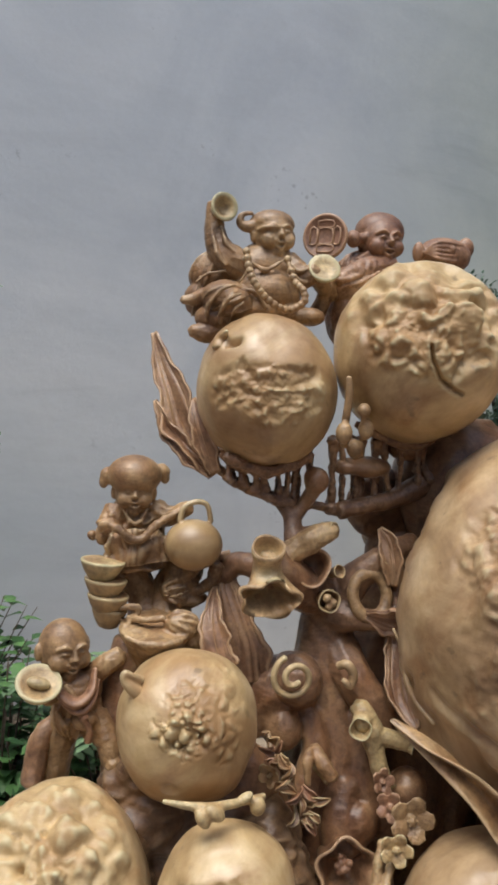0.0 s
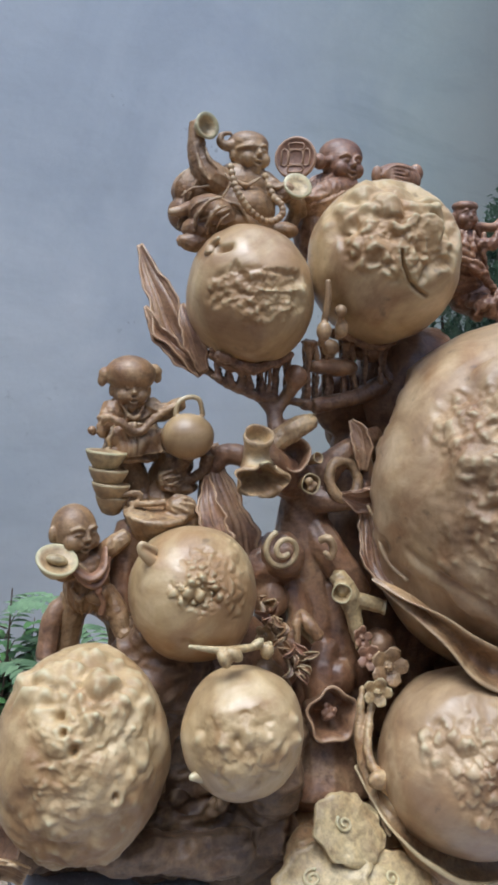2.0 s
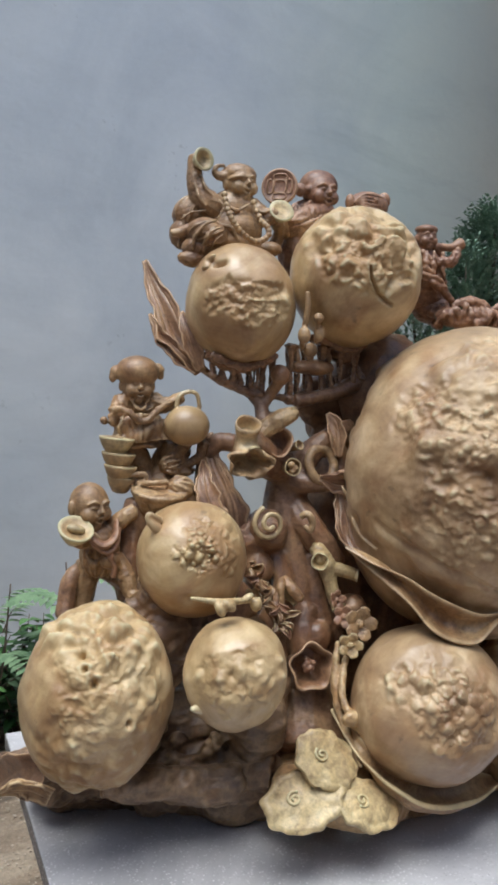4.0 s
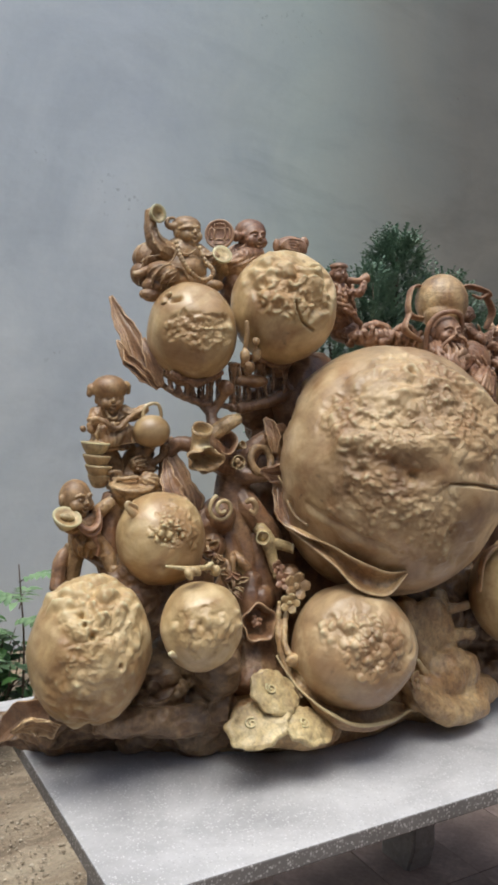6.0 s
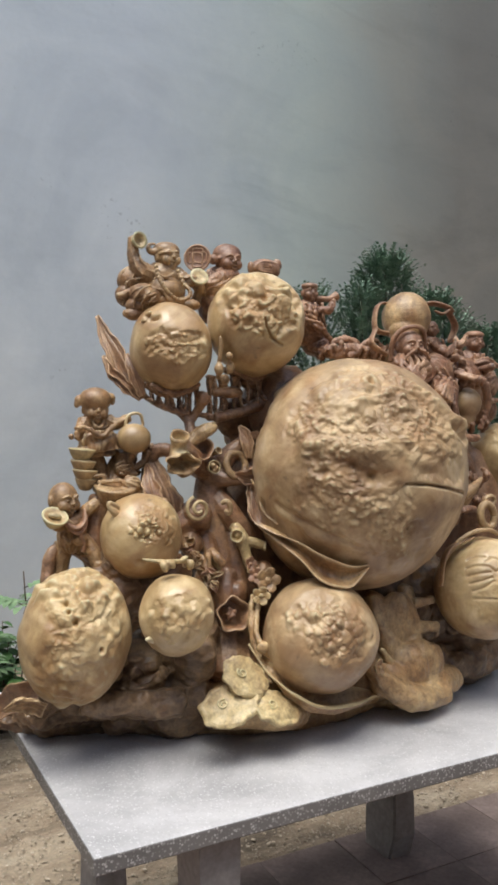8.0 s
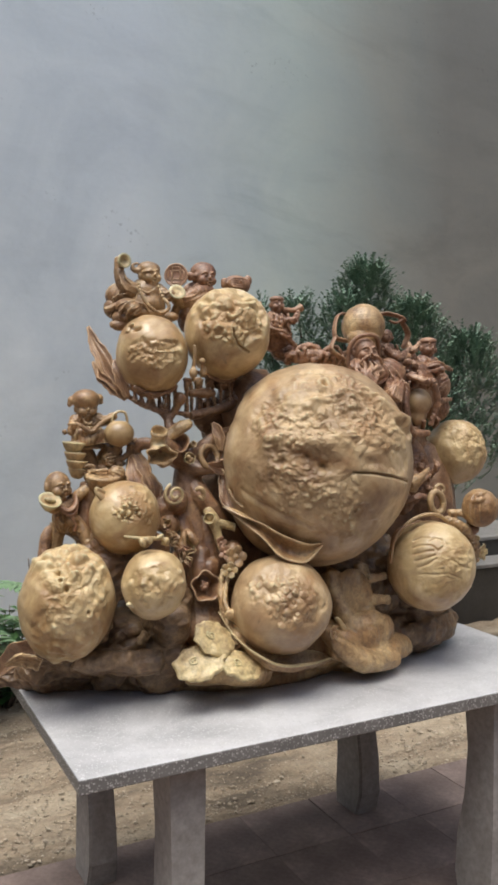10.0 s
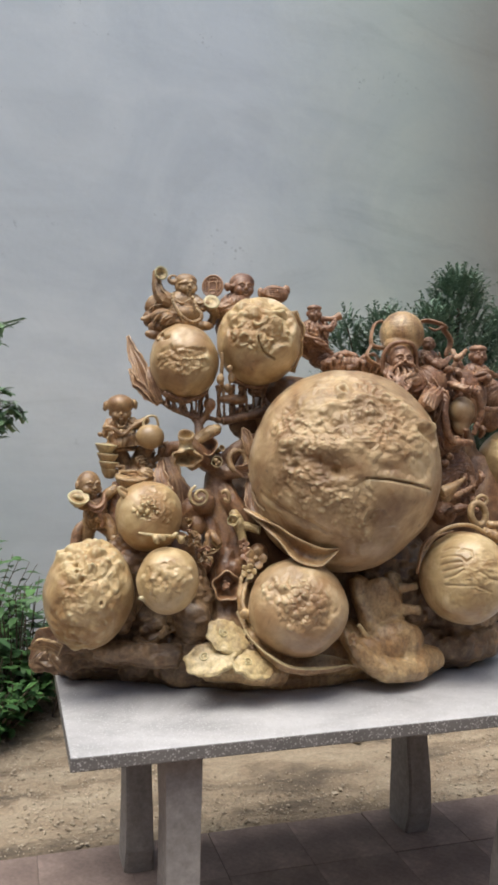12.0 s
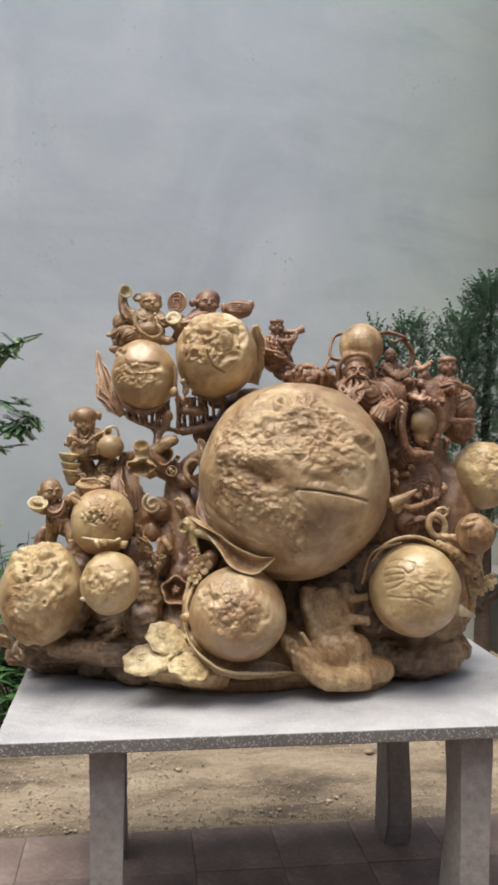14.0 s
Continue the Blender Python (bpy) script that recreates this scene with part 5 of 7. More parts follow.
for s in range(26):
    at = np.array((0.352, 0.402, 1.200)) + (np.array((0.412, 0.378, 1.095)) - (0.352, 0.402, 1.200)) * (s / 25) + [rng.uniform(-0.016, 0.016), rng.uniform(-0.004, 0.010), rng.uniform(-0.010, 0.010)]
    way = np.array((rng.uniform(-0.7, 0.8), rng.uniform(-0.6, 0.1), rng.uniform(-1.0, 0.5)))
    way *= rng.uniform(0.020, 0.034) / np.linalg.norm(way)
    bow = np.array((rng.uniform(-0.005, 0.005), -0.006, rng.uniform(-0.004, 0.006)))
    part("petal", leaf_mesh("petal", [at, at + way * 0.5 + bow, at + way], (way[2], -0.01, -way[0]), [0.002, rng.uniform(0.004, 0.0075), 0.001], cup=0.9, roll_edge=0.8, thick=0.0025, veins=3), rng.choice((GOLD, FIGURE, FIGURE_RED, FIGURE)), carving)
flower((0.36, 0.4, 1.152), (-0.8, -0.8, 0.1), 0.015, GOLD)
flower((0.517, 0.38, 1.139), (0.2, -1, 0.4), 0.016, FIGURE_RED)
k = Clay()
k.roll([(0.51, 0.36, 1.067), (0.493, 0.33, 0.998), (0.495, 0.3, 0.941), (0.505, 0.25, 0.884)], [0.006, 0.008, 0.008, 0.004])
k.roll([(0.533, 0.36, 1.065), (0.496, 0.31, 0.99), (0.508, 0.28, 0.952), (0.531, 0.25, 0.919)], [0.005, 0.007, 0.010, 0.006])
k.ball((0.494, 0.27, 0.963), (0.018, 0.012, 0.014))
carve("tendril", k, GOLD, "golden stem curling round a burl", 0.0022, 2, gouged(0.002, 0.02, 35))
k = Clay()
k.roll([(0.461, 0.44, 1.696), (0.463, 0.44, 1.671), (0.463, 0.45, 1.631), (0.474, 0.48, 1.597)], [0.005, 0.006, 0.006, 0.006])
k.ball((0.486, 0.44, 1.651), 0.010).ball((0.458, 0.44, 1.618), (0.012, 0.012, 0.016)).ball((0.494, 0.45, 1.624), (0.011, 0.011, 0.016)).roll([(0.486, 0.44, 1.644), (0.492, 0.46, 1.607)], 0.004)
k.ball((0.492, 0.48, 1.593), 0.014)
carve("bud_stem", k, FIGURE, "stem with round buds between two burls", 0.0022, 2)
for tip, root, rr in (((0.195, 0.25, 1.027), (0.224, 0.26, 1.023), 0.010), ((1.386, 0.32, 0.94), (1.324, 0.3, 0.965), 0.012)):
    k = Clay()
    k.roll([root, tuple((a + b) / 2 for a, b in zip(root, tip)), tip], [rr * 1.6, rr, rr * 0.4])
    carve("burl_tip", k, BURL, "", 0, 0)


k = Clay().roll([(0.288, 0.497, 1.728), (0.291, 0.499, 1.743), (0.295, 0.482, 1.753)], [0.012, 0.010, 0.003])
carve("burl_tip", k, BURL, "", 0.002, 3)
k = Clay().roll([(0.189, 0.39, 1.272), (0.17, 0.385, 1.287), (0.158, 0.385, 1.3), (0.159, 0.385, 1.309), (0.169, 0.385, 1.305), (0.18, 0.39, 1.297)], [0.012, 0.009, 0.006, 0.005, 0.004, 0.006])
carve("burl_tip", k, BURL, "", 0.002, 2)


# ---- carved figures, each one plain mesh ----
def pleats(c, at, radii, n, seed, axis=(0, 0, 1), r=0.0036, span=(0.5, 2.6)):
    """Cloth folds that run from pole to pole over the front of a rounded body."""
    rr = random.Random(seed)
    z = Vector(axis).normalized()
    x = z.orthogonal().normalized()
    y = z.cross(x)
    for s in range(n):
        a = 2 * math.pi * (s + rr.uniform(-0.3, 0.3)) / n
        bend = rr.uniform(-0.25, 0.25)
        line = []
        for q in np.linspace(span[0], span[1], 6):
            w = a + bend * (q - 1.5)
            d = z * math.cos(q) + (x * math.cos(w) + y * math.sin(w)) * math.sin(q)
            line.append((at[0] + d.x * radii[0], at[1] + d.y * radii[1], at[2] + d.z * radii[2]))
        c.roll(line, [r * 0.4, r, r * 1.2, r, r * 0.5], sides=8, steps=3)
    return c


def folds(c, pts_list, r=0.004):
    for pts in pts_list:
        c.roll(pts, [r * 0.5, r, r * 0.5])


# laughing seated figure with a horn and beads
k = Clay()
k.head((0.387, 0.6, 1.908), 0.034, (0.12, -1, -0.05))
k.roll([(0.373, 0.6, 1.929), (0.352, 0.6, 1.919), (0.334, 0.6, 1.921), (0.338, 0.6, 1.936), (0.353, 0.6, 1.939)], [0.014, 0.010, 0.007, 0.004, 0.003])
k.ball((0.386, 0.608, 1.926), (0.0355, 0.034, 0.022))
k.roll([(0.358, 0.6, 1.911), (0.364, 0.575, 1.914), (0.379, 0.568, 1.916), (0.397, 0.575, 1.916), (0.414, 0.6, 1.913)], 0.0032)
pleats(k, (0.316, 0.575, 1.801), (0.043, 0.036, 0.031), 8, 1, (0.9, -0.2, 0.4), 0.0026, (0.9, 2.5)); pleats(k, (0.303, 0.63, 1.844), (0.0385, 0.0355, 0.0405), 7, 2, (0.5, 0, 0.9), 0.0024)
k.ball((0.381, 0.615, 1.856), (0.052, 0.045, 0.045)).ball((0.378, 0.6, 1.82), (0.055, 0.05, 0.04)).ball((0.355, 0.61, 1.793), (0.075, 0.06, 0.03))
k.ball((0.303, 0.63, 1.844), (0.038, 0.035, 0.04)).ball((0.287, 0.63, 1.808), (0.03, 0.03, 0.03))
k.ball((0.316, 0.575, 1.801), (0.042, 0.035, 0.03), (0, 15, 0)).ball((0.3, 0.58, 1.776), (0.034, 0.03, 0.022))
k.roll([(0.314, 0.58, 1.764), (0.282, 0.57, 1.753), (0.259, 0.57, 1.756)], [0.018, 0.016, 0.009])
k.roll([(0.294, 0.58, 1.817), (0.267, 0.59, 1.804), (0.247, 0.59, 1.801)], [0.012, 0.010, 0.006])
k.roll([(0.35, 0.6, 1.852), (0.318, 0.6, 1.867), (0.301, 0.605, 1.892), (0.296, 0.61, 1.926), (0.297, 0.61, 1.951)], [0.026, 0.026, 0.019, 0.014, 0.013])
k.roll([(0.408, 0.6, 1.865), (0.43, 0.58, 1.847), (0.449, 0.565, 1.853)], [0.024, 0.020, 0.014])
k.roll([(0.452, 0.58, 1.848), (0.474, 0.6, 1.826), (0.465, 0.61, 1.791)], [0.014, 0.012, 0.014])
k.ball((0.44, 0.565, 1.785), (0.024, 0.020, 0.014)).ball((0.487, 0.6, 1.844), (0.015, 0.015, 0.03))
k.ball((0.404, 0.59, 1.791), (0.04, 0.035, 0.02))
folds(k, [[(0.319, 0.535, 1.823), (0.298, 0.535, 1.816), (0.282, 0.545, 1.797)], [(0.325, 0.532, 1.811), (0.306, 0.53, 1.801), (0.293, 0.545, 1.777)], [(0.33, 0.535, 1.799), (0.316, 0.535, 1.786), (0.311, 0.55, 1.766)],
          [(0.267, 0.595, 1.829), (0.287, 0.59, 1.843), (0.311, 0.58, 1.847)], [(0.272, 0.595, 1.817), (0.283, 0.585, 1.813), (0.263, 0.59, 1.791)], [(0.321, 0.575, 1.876), (0.309, 0.58, 1.889), (0.303, 0.59, 1.915)],
          [(0.333, 0.57, 1.868), (0.341, 0.565, 1.852), (0.329, 0.565, 1.83)], [(0.407, 0.565, 1.861), (0.419, 0.56, 1.852), (0.434, 0.56, 1.858)], [(0.411, 0.562, 1.848), (0.424, 0.56, 1.836), (0.443, 0.565, 1.842)]], 0.003)
folds(k, [[(0.332, 0.555, 1.821), (0.352, 0.55, 1.814), (0.366, 0.55, 1.794)], [(0.3, 0.545, 1.814), (0.281, 0.55, 1.793), (0.279, 0.555, 1.769)], [(0.316, 0.54, 1.811), (0.3, 0.542, 1.79), (0.299, 0.55, 1.766)],
          [(0.341, 0.565, 1.864), (0.366, 0.56, 1.85), (0.393, 0.565, 1.866)], [(0.309, 0.575, 1.855), (0.297, 0.58, 1.871), (0.292, 0.59, 1.897)], [(0.276, 0.6, 1.839), (0.273, 0.6, 1.813), (0.265, 0.6, 1.779)]])
carve("carved_figure", k, FIGURE, "laughing seated round-bellied figure with beads raising a horn", 0.0017, 1, draped(0.0007, 0.014, 41, [(*(0.275, 0.555, 1.765), 0.06), (*(0.313, 0.6, 1.9), 0.04)], 0.016, 0.0009, keep=[(*(0.387, 0.6, 1.906), 0.035)]))
beads = Clay()
for p in spline([(0.332, 0.54, 1.872), (0.333, 0.53, 1.851), (0.337, 0.525, 1.835), (0.345, 0.522, 1.821), (0.356, 0.522, 1.808), (0.372, 0.524, 1.797), (0.391, 0.53, 1.791), (0.408, 0.532, 1.795), (0.42, 0.53, 1.806), (0.418, 0.533, 1.821), (0.409, 0.54, 1.831), (0.403, 0.55, 1.85), (0.4, 0.56, 1.868)], 0.01, 2)[0]:
    beads.ball(p, 0.0060)
beads.roll([(0.332, 0.54, 1.872), (0.333, 0.53, 1.851), (0.337, 0.525, 1.835), (0.345, 0.522, 1.821), (0.356, 0.522, 1.808), (0.372, 0.524, 1.797), (0.391, 0.53, 1.791), (0.408, 0.532, 1.795), (0.42, 0.53, 1.806), (0.418, 0.533, 1.821), (0.409, 0.54, 1.831), (0.403, 0.55, 1.85), (0.4, 0.56, 1.868)], 0.003)
carve("bead_string", beads, GOLD, "string of round wooden beads", 0.0013, 1)
part("horn", Clay().bowl((0.306, 0.585, 1.942), (0.25, -1, 0.1), [(0.010, -0.04), (0.013, -0.02), (0.022, 0), (0.021, 0.003), (0.014, -0.002), (0.006, -0.012)], 24).mesh("horn", 0), PALE, carving, "pale horn mouth")
part("bowl", Clay().bowl((0.458, 0.56, 1.858), (-0.1, -0.9, 0.45), [(0.008, -0.02), (0.019, -0.01), (0.025, 0.002), (0.023, 0.005), (0.014, 0.0), (0.004, 0.0)], 24).mesh("bowl", 0), PALE, carving, "small pale offering bowl")

# coin
k = Clay()
k.bowl((0, 0, 0), (0, 0, 1), [(0.033, -0.005), (0.036, -0.003), (0.036, 0.004), (0.033, 0.005), (0.030, 0.0025)], 36)
for dx, dy, w, h in ((0, 0, 0.011, 0.011), (0, 0.019, 0.012, 0.005), (0, -0.019, 0.012, 0.005), (0.019, 0, 0.005, 0.012), (-0.019, 0, 0.005, 0.012)):
    k.roll([(dx - w, dy - h, 0.003), (dx + w, dy - h, 0.003), (dx + w, dy + h, 0.003), (dx - w, dy + h, 0.003), (dx - w, dy - h, 0.003)], 0.0015, sides=6, steps=2)
coin = part("coin", k.mesh("coin", 0, 0), FIGURE_RED, carving, "large reddish carved coin")
coin.matrix_basis = Matrix.Translation((0.471, 0.6, 1.913)) @ Vector((-0.75, -1, 0.12)).to_track_quat("Z", "Y").to_matrix().to_4x4()

# child beside the coin
k = Clay()
k.head((0.571, 0.62, 1.915), 0.037, (0.1, -1, -0.05))
k.ball((0.574, 0.634, 1.933), (0.041, 0.036, 0.032)).ball((0.521, 0.61, 1.915), (0.012, 0.012, 0.014)).roll([(0.544, 0.61, 1.92), (0.523, 0.61, 1.915)], 0.008)
pleats(k, (0.555, 0.63, 1.861), (0.05, 0.045, 0.04), 16, 4, (0.6, 0, 0.8))
k.ball((0.555, 0.63, 1.861), (0.05, 0.045, 0.04)).ball((0.519, 0.61, 1.839), (0.04, 0.035, 0.03)).ball((0.516, 0.62, 1.794), (0.03, 0.04, 0.05))
k.roll([(0.585, 0.61, 1.879), (0.529, 0.59, 1.864), (0.489, 0.58, 1.847)], [0.02, 0.018, 0.012])
folds(k, [[(0.488, 0.575, 1.833), (0.522, 0.57, 1.844), (0.561, 0.575, 1.866)], [(0.476, 0.57, 1.845), (0.508, 0.57, 1.849), (0.544, 0.58, 1.872)]])
carve("carved_figure", k, FIGURE_RED, "smiling child figure with a hair bun beside a coin", 0.0017, 1, draped(0.0013, 0.012, 43, [(*(0.581, 0.6, 1.868), 0.09)], keep=[(*(0.569, 0.62, 1.915), 0.037)]))

# small beast head
k = Clay()
k.ball((0.672, 0.6, 1.897), (0.046, 0.035, 0.030)).ball((0.622, 0.585, 1.898), (0.010, 0.009, 0.017)).ball((0.711, 0.6, 1.913), (0.014, 0.012, 0.017))
for s in range(5):
    k.roll([(0.628, 0.575, 1.897), tuple(np.array((0.644, 0.56, 1.912)) + (0, -0.001 * s, -0.0065 * s)), tuple(np.array((0.693, 0.575, 1.909)) + (0, 0, -0.0065 * s + 0.004))], 0.0026)
k.ball((0.637, 0.567, 1.901), 0.006).ball((0.67, 0.567, 1.904), 0.006)
carve("carved_animal_head", k, FIGURE_RED, "small striped beast head peeping over a burl", 0.0016, 1)

# standing child with hair knots
k = Clay()
k.head((0.182, 0.562, 1.517), 0.031, (-0.05, -1, -0.05))
k.ball((0.182, 0.563, 1.541), (0.040, 0.039, 0.030)).ball((0.146, 0.57, 1.539), (0.014, 0.012, 0.013), (0, 25, 0)).ball((0.221, 0.57, 1.545), (0.014, 0.012, 0.013), (0, -25, 0)).ball((0.138, 0.57, 1.531), (0.007, 0.008, 0.011)).ball((0.228, 0.57, 1.538), (0.007, 0.008, 0.011))
pleats(k, (0.187, 0.58, 1.46), (0.043, 0.034, 0.055), 16, 5, (0, 0, 1), 0.002)
k.ball((0.187, 0.58, 1.468), (0.043, 0.034, 0.034)).ball((0.188, 0.58, 1.434), (0.042, 0.032, 0.036))
k.bowl((0.187, 0.58, 1.417), (0, 0, 1), [(0.047, -0.014), (0.050, -0.010), (0.042, 0.01), (0.03, 0.03)], 22, 0.05, 7)
k.roll([(0.159, 0.57, 1.487), (0.144, 0.555, 1.464), (0.134, 0.55, 1.445)], [0.020, 0.017, 0.010])
k.roll([(0.215, 0.57, 1.487), (0.234, 0.555, 1.481), (0.26, 0.54, 1.498)], [0.020, 0.016, 0.010])
k.roll([(0.147, 0.545, 1.466), (0.171, 0.54, 1.459), (0.187, 0.538, 1.451), (0.212, 0.54, 1.467), (0.24, 0.54, 1.492)], [0.004, 0.005, 0.005, 0.005, 0.004])
k.roll([(0.176, 0.58, 1.404), (0.203, 0.58, 1.352), (0.207, 0.57, 1.32)], [0.026, 0.024, 0.03])
k.roll([(0.125, 0.57, 1.453), (0.121, 0.57, 1.449)], 0.008)
folds(k, [[(0.17, 0.545, 1.446), (0.172, 0.54, 1.426), (0.17, 0.54, 1.413)], [(0.197, 0.545, 1.441), (0.202, 0.54, 1.425), (0.208, 0.54, 1.413)], [(0.163, 0.545, 1.495), (0.183, 0.54, 1.471), (0.201, 0.545, 1.495)]], 0.0035)
k.roll([(0.131, 0.535, 1.463), (0.14, 0.528, 1.474), (0.157, 0.522, 1.469), (0.175, 0.52, 1.455), (0.192, 0.52, 1.456), (0.211, 0.522, 1.475), (0.231, 0.53, 1.485), (0.255, 0.535, 1.499)], [0.004, 0.006, 0.006, 0.006, 0.006, 0.006, 0.006, 0.005])
carve("carved_figure", k, FIGURE, "standing child figure with two hair knots in a robe", 0.0017, 1, draped(0.0014, 0.012, 47, [(*(0.183, 0.55, 1.503), 0.055), (*(0.143, 0.56, 1.493), 0.05), (*(0.233, 0.55, 1.503), 0.045)], 0.012, 0.0011, [(*(0.182, 0.565, 1.527), 0.036)]))
ribbed_leaf([(0.184, 0.535, 1.465), (0.184, 0.528, 1.452), (0.186, 0.524, 1.434), (0.188, 0.524, 1.416)], (1, -0.1, 0), [0.034, 0.042, 0.046, 0.052], FIGURE, "pleated front of the robe with a frilled hem", 7, 0.06, -0.25, 0.05, 0, 14)
for n, (c, r) in enumerate((((0.137, 0.525, 1.421), 0.032), ((0.142, 0.53, 1.393), 0.031), ((0.146, 0.53, 1.37), 0.030), ((0.149, 0.535, 1.349), 0.026))):
    part("stacked_bowl", Clay().bowl(c, (0.10, 0.0, 1), [(0.008, -0.027), (r * 0.55, -0.024), (r * 0.82, -0.012), (r * 0.97, -0.002), (r, 0.001), (r * 0.97, 0.003), (r * 0.84, 0.003), (0.004, 0.006)], 30).mesh("stacked_bowl", 0), PALE if n == 0 else GOLD, carving)
k = Clay()
k.ball((0.265, 0.518, 1.446), (0.0425, 0.040, 0.037))
k.roll([(0.244, 0.52, 1.479), (0.249, 0.52, 1.499), (0.265, 0.52, 1.508), (0.283, 0.52, 1.504), (0.29, 0.52, 1.479)], 0.0042)
carve("pot", k, BURL, "pale round pot with an arched handle", 0.002, 2)
k = Clay()
k.bowl((0.211, 0.5, 1.324), (0, -0.2, 1), [(0.026, -0.045), (0.040, -0.022), (0.050, 0.002), (0.052, 0.008), (0.049, 0.011), (0.034, 0.010), (0.004, 0.012)], 26)
k.ball((0.247, 0.55, 1.372), (0.022, 0.02, 0.018)).roll([(0.253, 0.54, 1.361), (0.274, 0.54, 1.357), (0.293, 0.55, 1.362)], [0.014, 0.010, 0.005])
pleats(k, (0.247, 0.49, 1.337), (0.025, 0.021, 0.020), 14, 31, (1, 0, -0.4), 0.0018, (0.3, 2.9))
pleats(k, (0.247, 0.545, 1.372), (0.023, 0.021, 0.019), 14, 32, (1, 0, 0.2), 0.0018, (0.3, 2.9))
k.ball((0.247, 0.49, 1.336), (0.024, 0.02, 0.019), (0, 20, 0)).ball((0.268, 0.5, 1.314), (0.022, 0.02, 0.02))
k.roll([(0.27, 0.53, 1.414), (0.26, 0.54, 1.391), (0.273, 0.54, 1.374), (0.296, 0.53, 1.388), (0.304, 0.53, 1.414)], [0.012, 0.010, 0.009, 0.010, 0.012])
k.roll([(0.161, 0.52, 1.34), (0.156, 0.52, 1.353), (0.171, 0.51, 1.359), (0.187, 0.51, 1.357), (0.184, 0.51, 1.347)], 0.005)
k.roll([(0.172, 0.51, 1.343), (0.197, 0.49, 1.346), (0.221, 0.49, 1.347)], 0.005)
for s in range(5):
    k.ball((0.169, 0.5, 1.334), 0.006).ball(tuple(np.array((0.17, 0.5, 1.334)) + (0.002 * s, 0, -0.009 * s)), 0.006)
k.roll([(0.263, 0.56, 1.407), (0.242, 0.58, 1.351), (0.232, 0.56, 1.296)], [0.03, 0.035, 0.045])
carve("carved_basket", k, FIGURE, "brown basket, shell and fruit below the standing child", 0.0022, 2, gouged(0.0015, 0.012, 53))

# boy with a bowl
k = Clay()
k.head((0.084, 0.5, 1.308), 0.038, (0.45, -1, -0.15))
k.ball((0.105, 0.5, 1.219), (0.034, 0.030, 0.04)).ball((0.103, 0.5, 1.248), (0.036, 0.030, 0.03))
pleats(k, (0.105, 0.5, 1.219), (0.034, 0.030, 0.045), 14, 6, (0.1, 0, 1), 0.002)
k.roll([(0.104, 0.458, 1.248), (0.107, 0.458, 1.234)], 0.003)
k.roll([(0.082, 0.49, 1.257), (0.065, 0.475, 1.251), (0.055, 0.465, 1.262)], [0.018, 0.015, 0.012])
k.roll([(0.122, 0.5, 1.263), (0.144, 0.49, 1.286), (0.163, 0.49, 1.297)], [0.018, 0.015, 0.013])
k.ball((0.114, 0.465, 1.216), (0.017, 0.015, 0.015)).roll([(0.113, 0.47, 1.243), (0.115, 0.465, 1.227)], 0.004).roll([(0.125, 0.465, 1.216), (0.134, 0.465, 1.196)], [0.007, 0.005])
k.roll([(0.093, 0.52, 1.199), (0.082, 0.52, 1.158), (0.075, 0.52, 1.109)], [0.026, 0.022, 0.02])
k.roll([(0.127, 0.49, 1.21), (0.145, 0.47, 1.185), (0.151, 0.46, 1.161), (0.156, 0.45, 1.153)], [0.022, 0.017, 0.014, 0.012])
k.roll([(0.087, 0.47, 1.264), (0.109, 0.462, 1.242), (0.124, 0.47, 1.27)], 0.004)
folds(k, [[(0.076, 0.475, 1.227), (0.088, 0.47, 1.209), (0.095, 0.47, 1.216)]], 0.005)
carve("carved_figure", k, FIGURE, "bald smiling boy figure holding up a bowl", 0.0017, 1, draped(0.0009, 0.012, 57, [(*(0.106, 0.49, 1.283), 0.07), (*(0.146, 0.47, 1.169), 0.04)], 0.012, 0.0011, [(*(0.084, 0.5, 1.308), 0.038)]))
k = Clay()
k.roll([(0.070, 0.474, 1.284), (0.078, 0.461, 1.262), (0.100, 0.454, 1.246), (0.120, 0.459, 1.258), (0.126, 0.472, 1.285)], [0.006, 0.011, 0.014, 0.011, 0.006], flat=0.5)
k.roll([(0.071, 0.468, 1.270), (0.084, 0.455, 1.247), (0.106, 0.450, 1.233), (0.124, 0.456, 1.246), (0.131, 0.468, 1.272)], [0.003, 0.004, 0.005, 0.004, 0.003])
k.ball((0.112, 0.452, 1.226), (0.007, 0.006, 0.007)).roll([(0.112, 0.452, 1.224), (0.120, 0.452, 1.206), (0.118, 0.455, 1.190)], [0.005, 0.004, 0.006])
carve("bib", k, FIGURE_RED, "rounded reddish bib with a knotted tie", 0.0015, 1)
part("bowl", Clay().bowl((0.052, 0.452, 1.275), (0.1, -0.6, 0.85), [(0.010, -0.030), (0.024, -0.012), (0.031, 0.002), (0.029, 0.005), (0.021, -0.001), (0.004, -0.002)], 30).ball((0.052, 0.450, 1.277), (0.016, 0.010, 0.008), (0, 15, 0)).mesh("bowl", 0), PALE, carving, "pale offering bowl held by the boy")

